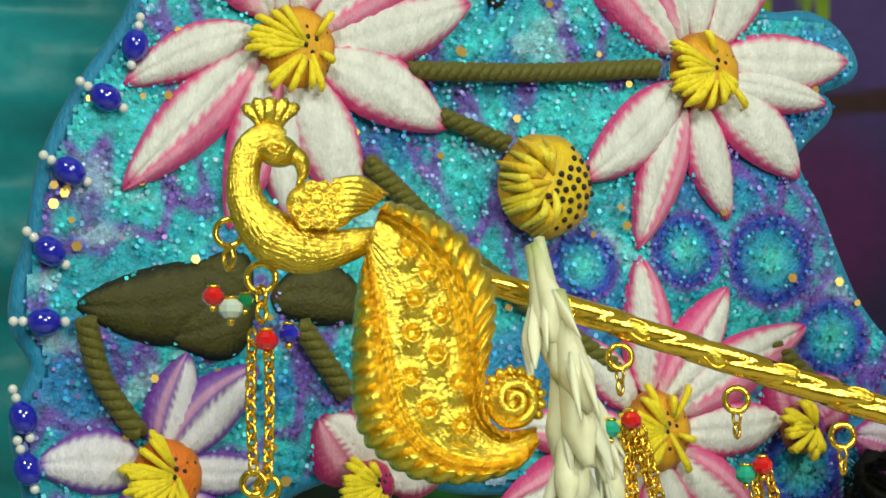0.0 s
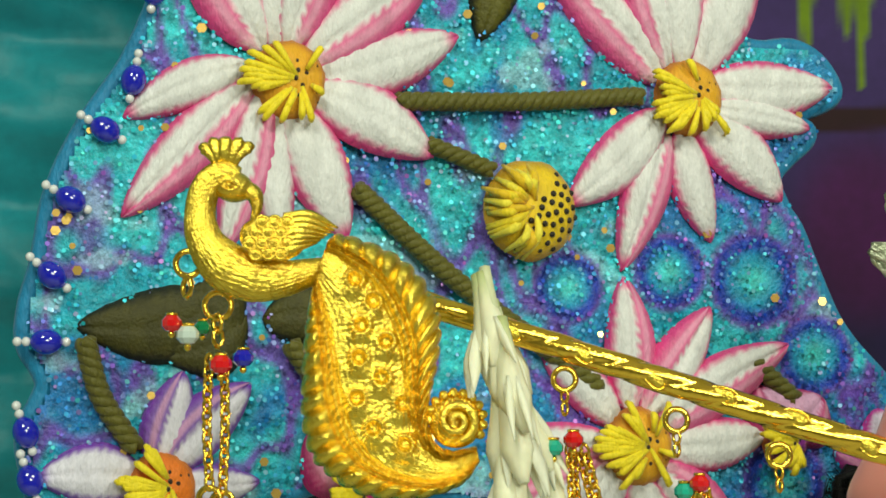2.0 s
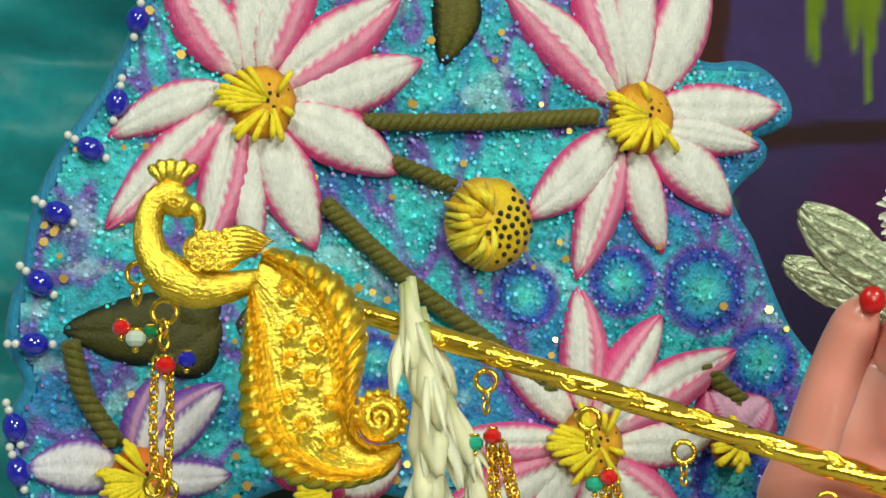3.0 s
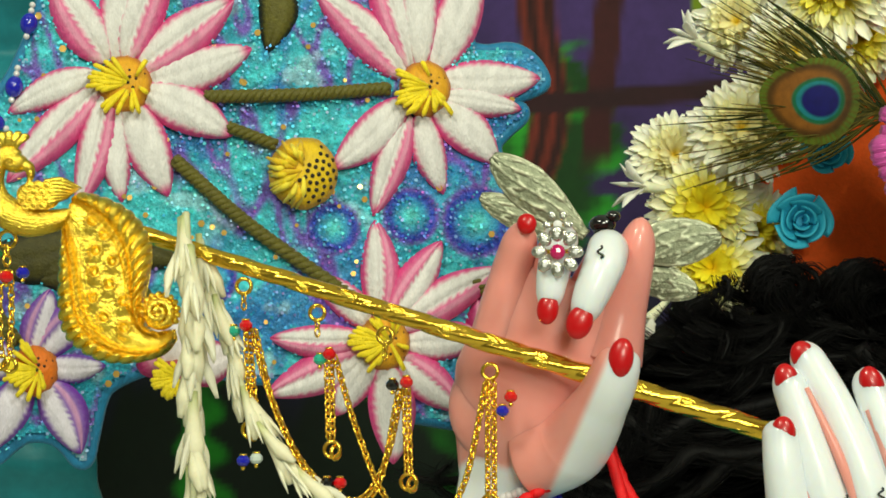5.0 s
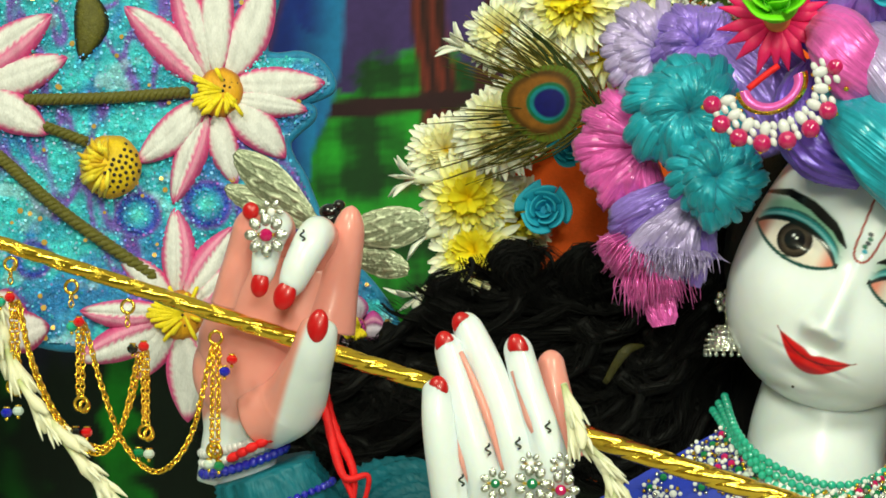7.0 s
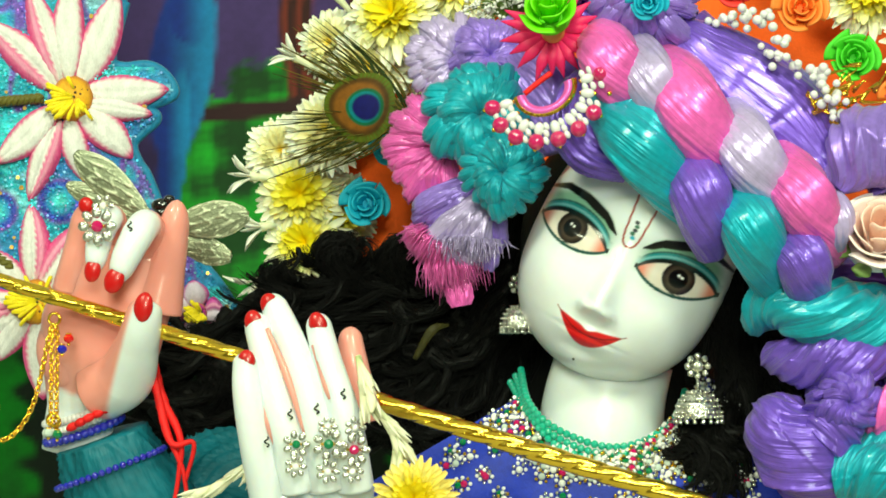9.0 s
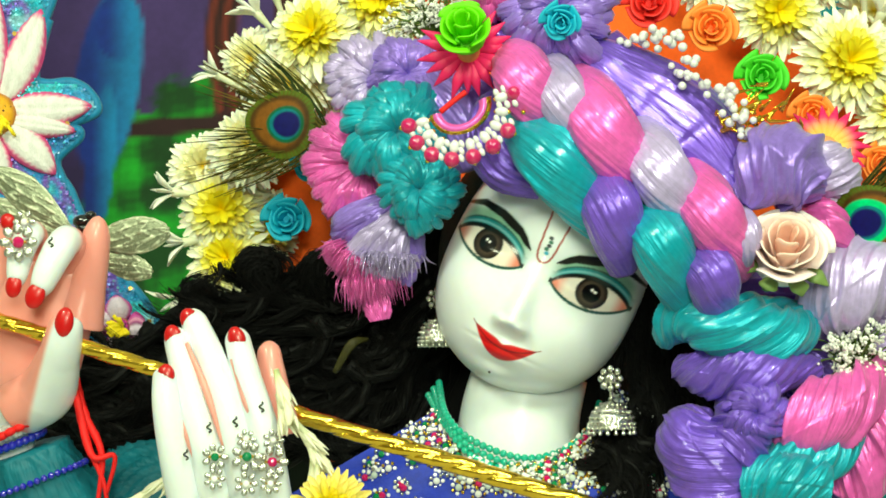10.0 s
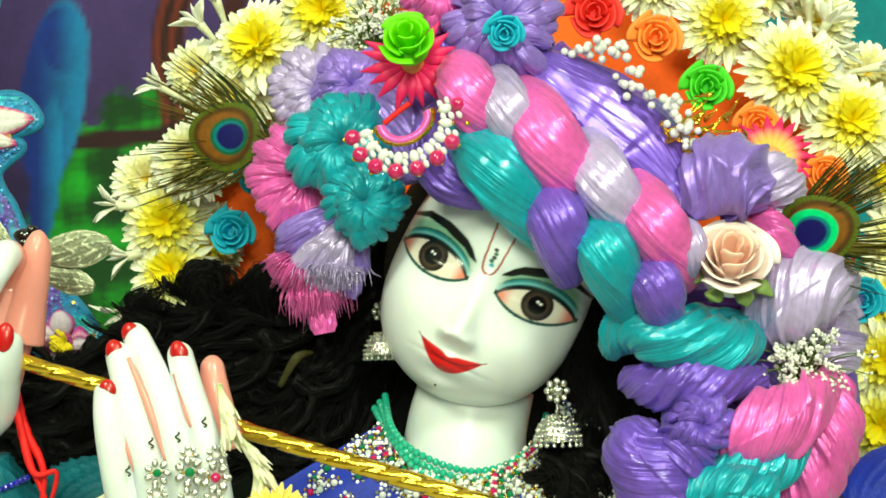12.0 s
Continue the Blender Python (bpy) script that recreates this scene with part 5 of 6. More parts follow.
# band across the forehead
fold("purple", [(0.0463, 0.0780, 0.1985), (0.0398, 0.0700, 0.1800), (0.0463, 0.0660, 0.1606), (0.0646, 0.0680, 0.1483)], [0.008, 0.0140, 0.0140, 0.007], 3, 10, 0.15, 0.1)
fold("violet", [(0.0106, 0.1050, 0.2142), (0.0227, 0.1000, 0.1920), (0.0327, 0.1000, 0.1649)], [0.016, 0.022, 0.014], 4, 10, 0.12, 0.1)
fold("purple", [(0.0355, 0.1000, 0.2459), (0.0533, 0.0950, 0.2264), (0.0769, 0.0900, 0.2160)], [0.014, 0.02, 0.014], 5, 10, 0.12, 0.1)
# the braid, upper rope
for i, (col, pts, r) in enumerate((
        ("pink", [(0.0504, 0.0600, 0.2172), (0.0563, 0.0480, 0.1993), (0.0684, 0.0550, 0.1782)], [0.008, 0.0150, 0.006]),
        ("lilac", [(0.0689, 0.0600, 0.2110), (0.0751, 0.0450, 0.1899), (0.0865, 0.0560, 0.1656)], [0.006, 0.0125, 0.005]),
        ("pink", [(0.0843, 0.0600, 0.2005), (0.0938, 0.0440, 0.1752), (0.1100, 0.0560, 0.1461)], [0.006, 0.0170, 0.006]),
        ("lilac", [(0.1135, 0.0600, 0.1755), (0.1224, 0.0440, 0.1521), (0.1375, 0.0560, 0.1263)], [0.006, 0.0145, 0.005]),
        ("pink", [(0.1370, 0.0600, 0.1536), (0.1468, 0.0440, 0.1306), (0.1595, 0.0580, 0.1077)], [0.006, 0.0145, 0.005]),
        ("lilac", [(0.1605, 0.0620, 0.1348), (0.1627, 0.0500, 0.1211), (0.1596, 0.0600, 0.1064)], [0.005, 0.0085, 0.004]),
        ("teal", [(0.0526, 0.0620, 0.1858), (0.0697, 0.0460, 0.1591), (0.0914, 0.0560, 0.1301)], [0.006, 0.0165, 0.007]),
        ("purple", [(0.0933, 0.0600, 0.1574), (0.0979, 0.0440, 0.1345), (0.1022, 0.0540, 0.1106)], [0.007, 0.0140, 0.008]),
        ("teal", [(0.1155, 0.0600, 0.1398), (0.1224, 0.0440, 0.1173), (0.1311, 0.0560, 0.0922)], [0.006, 0.0145, 0.007]),
        ("purple", [(0.1390, 0.0620, 0.1183), (0.1461, 0.0460, 0.1017), (0.1505, 0.0580, 0.0840)], [0.006, 0.0130, 0.007]))):
    a, m, b = A3(pts[0]), A3(pts[1]), A3(pts[2])
    a, b = a + (a - m) * 0.22 + A3((0, 0.009, 0)), b + (b - m) * 0.22 + A3((0, 0.009, 0))
    fold(col, [a, (a + m) / 2 + A3((0, -0.004, 0)), m, (m + b) / 2 + A3((0, -0.004, 0)), b], [r[1] * 0.55, r[1] * 0.9, r[1], r[1] * 0.88, r[1] * 0.5], 10 + i, 4, 0.10, 0.38, 0.72)
# rope of cloth falling on the shoulder side
for i, (col, pts, r, tw) in enumerate((
        ("teal", [(0.1225, 0.0850, 0.0712), (0.1342, 0.0700, 0.0820), (0.1589, 0.0620, 0.0750), (0.1848, 0.0700, 0.0731), (0.1984, 0.0850, 0.0813)], [0.006, 0.0130, 0.0150, 0.0140, 0.006], 1.2),
        ("teal", [(0.1263, 0.0850, 0.0855), (0.1427, 0.0720, 0.0790), (0.1654, 0.0700, 0.0842), (0.1917, 0.0800, 0.0841)], [0.006, 0.0085, 0.008, 0.005], 1.0),
        ("purple", [(0.1299, 0.0850, 0.0567), (0.1476, 0.0700, 0.0534), (0.1697, 0.0640, 0.0544), (0.1999, 0.0800, 0.0554)], [0.006, 0.0125, 0.0145, 0.006], 1.0),
        ("purple", [(0.1363, 0.0800, 0.0337), (0.1355, 0.0700, 0.0199), (0.1489, 0.0660, 0.0031), (0.1628, 0.0700, -0.0085)], [0.010, 0.0180, 0.0190, 0.010], 0.5),
        ("purple", [(0.1561, 0.0750, 0.0420), (0.1604, 0.0620, 0.0253), (0.1573, 0.0660, 0.0030)], [0.009, 0.0150, 0.009], 0.7),
        ("pink", [(0.1737, 0.0750, 0.0163), (0.1912, 0.0640, 0.0276), (0.2143, 0.0680, 0.0397), (0.2340, 0.0850, 0.0548)], [0.009, 0.0170, 0.0160, 0.007], 0.9),
        ("pink", [(0.2327, 0.0950, 0.0578), (0.2348, 0.0850, 0.0349), (0.2269, 0.0850, 0.0123), (0.2155, 0.0900, -0.0105)], [0.008, 0.0125, 0.0145, 0.012], 0.8),
        ("teal", [(0.1645, 0.0700, 0.0027), (0.1823, 0.0640, 0.0082), (0.2057, 0.0720, 0.0159), (0.2220, 0.0850, 0.0351)], [0.010, 0.0135, 0.0125, 0.006], 0.8),
        ("teal", [(0.1595, 0.0600, -0.0023), (0.1785, 0.0560, 0.0004), (0.2009, 0.0600, -0.0029)], [0.010, 0.0140, 0.010], 0.8),
        ("lilac", [(0.1988, 0.0950, 0.0758), (0.2089, 0.0800, 0.0895), (0.2292, 0.0800, 0.1034), (0.2471, 0.0950, 0.1010)], [0.008, 0.0190, 0.0190, 0.008], 0.6),
        ("lilac", [(0.2359, 0.1100, 0.0873), (0.2411, 0.1100, 0.0696), (0.2465, 0.1100, 0.0577)], [0.014, 0.016, 0.006], 0.5),
        ("violet", [(0.1633, 0.0600, 0.1374), (0.1749, 0.0600, 0.1513), (0.1867, 0.0650, 0.1558), (0.2022, 0.0800, 0.1471)], [0.005, 0.0200, 0.0220, 0.008], 0.3),
        ("lilac", [(0.1946, 0.0850, 0.1623), (0.2081, 0.0800, 0.1556), (0.2220, 0.0900, 0.1477)], [0.007, 0.0135, 0.006], 0.6),
        ("pink", [(0.1996, 0.0850, 0.1390), (0.2055, 0.0780, 0.1238), (0.2086, 0.0850, 0.1041)], [0.007, 0.0125, 0.007], 0.6))):
    fold(col, pts, r, 40 + i, 2, 0.34, 0.55 + 0.45 * tw, 0.82, n=90, sides=150)


fold("purple", [(0.1455, 0.1200, 0.0924), (0.1786, 0.1250, 0.0890), (0.2084, 0.1300, 0.0706), (0.2192, 0.1300, 0.0345), (0.1962, 0.1200, -0.0003)], [0.014, 0.024, 0.030, 0.034, 0.03], 60, 7, 0.12, 0.3)
fold("lilac", [(0.2003, 0.1200, 0.1363), (0.2242, 0.1250, 0.1181), (0.2445, 0.1300, 0.0819)], [0.016, 0.024, 0.018], 61, 7, 0.12, 0.3)


def rosette(color, center, r, pleats, depth, tilt=(0, 0, 0), swirl=0.6, seed=0, a0=0.0, a1=1.0, name="rosette", dome=0.5):
    """Cloth gathered at its middle into rounded loops; a0..a1: the part of the circle they take up."""
    rng = np.random.RandomState(seed)
    whole = a1 - a0 > 0.99
    count = int(pleats * (1.9 if whole else 2.4) * (a1 - a0) + 1)
    core = ball((r * 0.62, r * 0.25, r * 0.62), 10) if whole else ball(r * 0.2, 10)
    ob = part(name, moved(moved(core, center, rot(*tilt)), TO), M_satin[color], turban, color + " gathered satin " + name)
    for layer, (k, lift) in enumerate(((1.0, 0.0), (0.72, 0.35)) if whole else ((1.0, 0.0), (0.85, 0.15))):
        for i in range(count):
            a = 2 * np.pi * (a0 + (a1 - a0) * (i + 0.5 * layer + rng.uniform(-0.2, 0.2)) / count)
            ln = r * k * rng.uniform(0.86, 1.08)
            w = r * (rng.uniform(0.12, 0.22) if whole else rng.uniform(0.10, 0.16))
            pts = []
            for u, hh in ((0.05, 0.2), (0.35, 0.75 * rng.uniform(0.8, 1.25)), (0.7, 0.85 * rng.uniform(0.75, 1.2)), (0.97, 0.45), (0.92, 0.0)):
                b = a + swirl * 0.6 * u
                pts.append((ln * u * math.cos(b), -dome * r * (hh * 0.8 + lift), ln * u * math.sin(b)))
            loop = tube(pts, [w * 0.4, w * 0.8, w * 1.1, w * 1.0, w * 0.5], n=20, sides=30, ridge=5, depth=0.34, twist=0.12, seed=seed * 40 + i, flat=1.0)
            grained(part("loop", moved(moved(loop, center, rot(*tilt)), TO), M_satin[color], ob), 20, 30, 1, seed * 50 + i)
    return ob


rosette("lilac", (-0.0289, 0.1200, 0.2131), 0.0235, 11, 0.0030, (0, 0, 10), 0.3, 1)
rosette("violet", (-0.0080, 0.1100, 0.2140), 0.0200, 13, 0.0022, (0, 0, 0), 0.5, 2)
rosette("pink", (-0.0309, 0.1200, 0.1687), 0.0330, 13, 0.0032, (0, 0, 0), 0.2, 3, 0.28, 0.78, "fan", 0.3)
rosette("violet", (-0.0060, 0.1120, 0.1520), 0.0440, 26, 0.0028, (0, 0, 0), 0.15, 4, 0.55, 0.74, "fan", 0.16)
rosette("lilac", (-0.0060, 0.1060, 0.1450), 0.0400, 26, 0.0028, (0, 0, 0), 0.1, 14, 0.60, 0.71, "fan", 0.14)
rosette("pink", (-0.0277, 0.1160, 0.1348), 0.0320, 22, 0.0028, (0, 0, 0), 0.1, 15, 0.56, 0.74, "fan", 0.14)
rosette("teal", (-0.0116, 0.0980, 0.1812), 0.0270, 12, 0.0036, (0, 0, 0), 0.9, 5)
rosette("teal", (0.0001, 0.0880, 0.1501), 0.0205, 9, 0.0036, (0, 0, 0), 0.6, 6)
rosette("violet", (0.0733, 0.0750, 0.2384), 0.0280, 8, 0.0045, (0, 0, 0), 0.5, 7)
rosette("purple", (0.1664, 0.0580, 0.0336), 0.0150, 6, 0.0035, (0, 0, 0), 1.6, 8)
rosette("pink", (0.0425, 0.0850, 0.2576), 0.0200, 9, 0.0035, (0, 0, 0), 0.5, 9)


def tassel(color, tip0, tip1, r0, r1, seed):
    """A brush of cut threads."""
    rng = np.random.RandomState(seed)
    a, b = A3(tip0), A3(tip1)
    ax = (b - a) / np.linalg.norm(b - a)
    u = np.cross(ax, (0, 1, 0))
    u /= np.linalg.norm(u)
    geos = []
    for i in range(1500):
        s, d = rng.normal(0, 0.45), rng.normal(0, 0.35)
        geos.append(tube([a + u * s * r0 + A3((0, d * r0, 0)), (a + b) / 2 + u * s * (r0 + r1) * 0.55 + A3((0, d * r1 - 0.003, 0)), b + u * s * r1 * 1.15 + A3((0, d * r1, 0)) + ax * rng.normal(0, 0.0035) + rng.normal(0, 0.0012, 3)], [0.00045, 0.00038, 0.00014], n=8, sides=3))
    tagged(part("fringe", moved(joined(geos), TO), M_satin[color], turban, color + " thread fringe"), kind="stuff")


tassel("pink", (-0.0330, 0.1120, 0.1215), (-0.0385, 0.1090, 0.1115), 0.010, 0.014, 1)
tassel("pink", (-0.0300, 0.1130, 0.1105), (-0.0290, 0.1110, 0.0985), 0.010, 0.011, 2)
tassel("lilac", (-0.0180, 0.1040, 0.1190), (-0.0185, 0.1010, 0.1135), 0.012, 0.013, 5)
fold("pink", [(-0.0290, 0.1110, 0.1010), (-0.0262, 0.1100, 0.0920), (-0.0248, 0.1100, 0.0840)], [0.0050, 0.0065, 0.0050], 71, 6, 0.25, 0.1, 0.5)

# ---------------------------------------------------------------- halo of felt and fresh flowers
def halo():
    c = A3((0.0784, 0.2450, 0.1310))

    def shape(u, v):
        a = 2 * np.pi * v
        r = 0.196 * (1 + 0.015 * np.sin(9 * a)) * u
        return c[0] + r * np.cos(a), c[1] + 0.004 * np.sin(a * 7) * u, c[2] + r * np.sin(a)

    g = surf(shape, 20, 120, True)
    h = solid("felt_halo", g, M_orange, "orange felt halo behind the turban, covered with flowers", "halo")
    h.modifiers.new("thick", "SOLIDIFY").thickness = 0.004


halo()


def mum_parts(seed, size=0.026, white=0.0, deep=0.0):
    rng = np.random.RandomState(seed)
    layers = []
    for name, count, r0, r1, tiltv, col0, col1 in (("outer_petal_ring", 56, 0.25, 1.0, 0.08, "#f8ee60", "#fdfae2"), ("second_petal_ring", 54, 0.22, 0.88, 0.17, "#f8ea48", "#fcf8d0"), ("middle_petal_ring", 48, 0.18, 0.72, 0.27, "#f8e430", "#fbf4a8"),
                                                   ("inner_petal_ring", 44, 0.1, 0.54, 0.40, "#f8de10", "#faec58"), ("heart", 42, 0.0, 0.36, 0.54, "#f6d604", "#fae624")):
        geos = []
        for i in range(count):
            a = 2 * np.pi * i / count + rng.normal(0, 0.08)
            ln = (r1 - r0) * size * rng.uniform(0.85, 1.1)
            w = size * 0.088 * rng.uniform(0.85, 1.2)
            tl = tiltv + rng.normal(0, 0.08)
            b = r0 * size

            def sh(u, v, a=a, ln=ln, w=w, tl=tl, b=b):
                vv = 2 * v - 1
                hw = w * (0.45 + 0.75 * u) * np.sqrt(np.clip(1.02 - u ** 5, 0.04, 1))
                rr = b + ln * u
                y = -tl * size * (0.35 + 0.75 * u) - 0.0012 * (vv ** 2) - 0.0015 * np.sin(np.pi * u) + 0.10 * size * u ** 3 * (1 - tiltv)
                return rr * np.cos(a) - hw * vv * np.sin(a), y, rr * np.sin(a) + hw * vv * np.cos(a)

            col = lambda u, v: np.moveaxis(mix(mix(lin(col0), lin("#f1efdc"), white * ramp(u, 0.0, 0.5)), mix(mix(lin(col1), lin("#f6f5ea"), white + 0 * u), lin("#f2d20a"), deep + 0 * u), ramp(u, 0.1, 0.75)), -1, 0)
            geos.append(surf(sh, 6, 4, color=col))
        layers.append((name, mesh(name, joined(geos), M_mum)))
    return layers


MUMS = [mum_parts(1), mum_parts(2), mum_parts(3, white=0.5), mum_parts(4, deep=0.75)]


def mum(place, r, kind, turn):
    label = ("pale yellow chrysanthemum in full bloom", "pale yellow chrysanthemum in full bloom", "cream-white chrysanthemum with a yellow heart", "deep yellow chrysanthemum below the jewelled fingers")[kind]
    f = thing("chrysanthemum", place, label, "flower", "chrysanthemums of the halo")
    f.matrix_basis = Matrix.Translation(place) @ Euler([radians(a) for a in turn]).to_matrix().to_4x4() @ Matrix.Scale(1.14 * r / 0.026, 4)
    for name, me in MUMS[kind]:
        ob = tagged(new(name, me), kind="stuff")
        ob.parent = f
    return f


for i, (p, r, k) in enumerate((
        ((-0.0709, 0.2050, 0.2547), 0.0265, 0), ((-0.0317, 0.2000, 0.2744), 0.0265, 1), ((-0.0878, 0.2150, 0.2282), 0.0230, 2), ((-0.1133, 0.2150, 0.1901), 0.0240, 2), ((-0.1307, 0.2250, 0.1555), 0.0250, 0), ((-0.1275, 0.2250, 0.1257), 0.0235, 1),
        ((0.1946, 0.1900, 0.2589), 0.0240, 0), ((0.2316, 0.1850, 0.2277), 0.0280, 1), ((0.2644, 0.1900, 0.1985), 0.0255, 0), ((0.1578, 0.2000, 0.2842), 0.0210, 2), ((0.2920, 0.2100, 0.1750), 0.0230, 1), ((0.2875, 0.2100, 0.0968), 0.0230, 0),
        ((0.2798, 0.2000, 0.0644), 0.0235, 1), ((0.2770, 0.2000, 0.0294), 0.0255, 0), ((0.0035, 0.2000, 0.3003), 0.0230, 0), ((-0.0973, 0.2200, 0.2038), 0.0220, 2), ((0.2955, 0.2200, 0.1332), 0.023, 0), ((-0.1125, 0.2300, 0.2449), 0.0200, 2), ((0.2550, 0.2250, 0.2649), 0.02, 2), ((-0.0572, 0.2250, 0.2358), 0.022, 0), ((-0.1072, 0.2350, 0.1463), 0.02, 0), ((-0.1447, 0.2350, 0.1813), 0.021, 2), ((0.2176, 0.2100, 0.2864), 0.022, 1), ((0.2794, 0.2200, 0.2298), 0.02, 2))):
    mum(p, r, k, ((i * 37) % 23 - 11, (i * 61) % 360, (i * 53) % 25 - 12))


def open_tuberose(p, direction, size, seed):
    """A loose white floret: a slim tube and six spread petals."""
    rng = np.random.RandomState(seed)
    f = thing("white_floret", p, "loose white tuberose floret tucked in the halo", "flower", "white florets")
    d = A3(direction) / np.linalg.norm(direction)
    q = Vector(d).to_track_quat("Z", "Y").to_matrix().to_4x4()
    f.matrix_basis = Matrix.Translation(p) @ q
    part("tube", tint(tube([(0, 0, -size), (0, 0, -size * 0.5), (0, 0, 0)], [size * 0.06, size * 0.08, size * 0.14], n=8, sides=8), "#e6e8c8"), M_bud, f)
    for k in range(6):
        a = k * 1.047 + rng.normal(0, 0.15)
        r = rng.uniform(0.4, 0.75) * size
        part("petal", tint(tube([(0.05 * size * math.cos(a), 0.05 * size * math.sin(a), -0.05 * size), (0.5 * r * math.cos(a), 0.5 * r * math.sin(a), 0.3 * size), (r * math.cos(a), r * math.sin(a), 0.5 * size)], [0.06 * size, 0.16 * size, 0.02 * size], n=9, sides=8, flat=0.35), "#f4f3e6"), M_bud, f)


for i, (p, d) in enumerate((((-0.1095, 0.2150, 0.2729), (-0.6, -0.4, 0.7)), ((-0.0993, 0.2150, 0.2862), (-0.3, -0.4, 0.9)), ((-0.1606, 0.2150, 0.1659), (-1, -0.4, 0.1)), ((-0.1551, 0.2200, 0.1360), (-1, -0.3, -0.2)), ((-0.1585, 0.2200, 0.1026), (-0.7, -0.5, -0.7)),
                            ((0.2546, 0.1900, 0.2579), (0.4, -0.5, 0.8)), ((0.2605, 0.1900, 0.2415), (0.5, -0.4, -0.6)), ((0.2840, 0.1900, 0.2311), (1, -0.4, 0.1)), ((0.2453, 0.2000, 0.2734), (-0.1, -0.5, 1)), ((-0.1344, 0.2200, 0.2370), (-0.8, -0.3, 0.5)))):
    open_tuberose(p, d, 0.022, i)


def rose(p, r, m, label, turns=13, tilt=(0, 0, 0), colors=None, seed=0, tall=1.0):
    """A foam or fresh rose: petals laid in a spiral round a tight heart."""
    rng = np.random.RandomState(seed)
    f = thing("rose", p, label, "rose", "roses of the headdress")
    f.matrix_basis = Matrix.Translation(p) @ Euler([radians(a) for a in tilt]).to_matrix().to_4x4()
    for i in range(turns):
        s = (i + 1) / turns
        a0 = i * 2.3
        rad = r * (0.10 + 0.88 * s ** 0.9)
        wid = 1.5 + 0.7 * (1 - s)
        hgt = r * (0.85 - 0.35 * s) * tall

        def sh(u, v, a0=a0, rad=rad, wid=wid, hgt=hgt, s=s):
            a = a0 + (v - 0.5) * wid
            edge = 1 - 0.18 * (2 * v - 1) ** 4
            flare = rad * (0.45 + 0.55 * u ** (0.8 + 0.8 * s)) * (1 + 0.05 * np.sin(6 * v + a0))
            y = -hgt * u * edge + 0.10 * r * s * u ** 4
            return flare * np.cos(a), y, flare * np.sin(a)

        g = surf(sh, 9, 13)
        if colors:
            g = (g[0], g[1], mix(lin(colors[0]), lin(colors[1]), np.full(len(g[0]), s)))
        ob = part("petal", g, m, f)
        ob.modifiers.new("thick", "SOLIDIFY").thickness = 0.0007
    part("base", tint(moved(ball((r * 0.6, r * 0.25, r * 0.6), 10), (0, 0, 0)), colors[1] if colors else "#ffffff"), m, f)
    return f


rose((-0.0882, 0.2000, 0.1470), 0.0155, M_foam["sky"], "sky-blue foam rose pinned on orange felt", seed=1)
rose((-0.0749, 0.2050, 0.1796), 0.0125, M_foam["sky"], "small sky-blue foam rose half hidden by folds", seed=2)
rose((0.1210, 0.1250, 0.2523), 0.0165, M_foam["red"], "bright red foam rose above the turban", seed=3)
rose((0.1534, 0.1250, 0.2378), 0.0155, M_foam["apricot"], "apricot foam rose beside the pearls", seed=4)
rose((0.1796, 0.1250, 0.2108), 0.0150, M_foam["green"], "grass-green foam rose beside the pearls", seed=5)
rose((0.2105, 0.1700, 0.1960), 0.0140, M_foam["apricot"], "apricot foam rose behind the pink daisy", seed=6)
rose((0.2486, 0.1800, 0.1692), 0.0130, M_foam["apricot"], "apricot foam rose half hidden by the feather", seed=9)
rose((0.0268, 0.0520, 0.2227), 0.0165, M_foam["lime"], "lime-green foam rose on a pink daisy", seed=7, tilt=(-25, 0, 0), tall=1.5, turns=11)
rose((0.0746, 0.0500, 0.2303), 0.0110, M_foam["sky"], "small sky-blue foam rose in a purple bow", seed=8, tilt=(20, 0, 0))
rose((0.2569, 0.1300, 0.0967), 0.0150, M_foam["sky"], "sky-blue foam rose at the outer fold", seed=11)
rose((-0.1390, 0.2000, 0.0899), 0.0090, M_foam["red"], "dark red rose low among the locks", seed=12)
peach = rose((0.1824, 0.0700, 0.1088), 0.0240, M_rose, "fresh peach-pink rose with green sepals", turns=15, tall=1.5, tilt=(-30, 8, 0), colors=("#fcc8b4", "#fdeeee"), seed=10)
for a, ln in ((200, 0.028), (-25, 0.026), (250, 0.02), (-60, 0.022)):
    d = A3((math.cos(a / 57.3), 0, math.sin(a / 57.3)))
    part("sepal", tint(tube([d * 0.010, d * 0.019 + (0, -0.003, 0), d * ln], [0.003, 0.0052, 0.0005], n=10, sides=8, flat=0.3), "#7f9a52"), M_rose, peach, "pale green sepal")


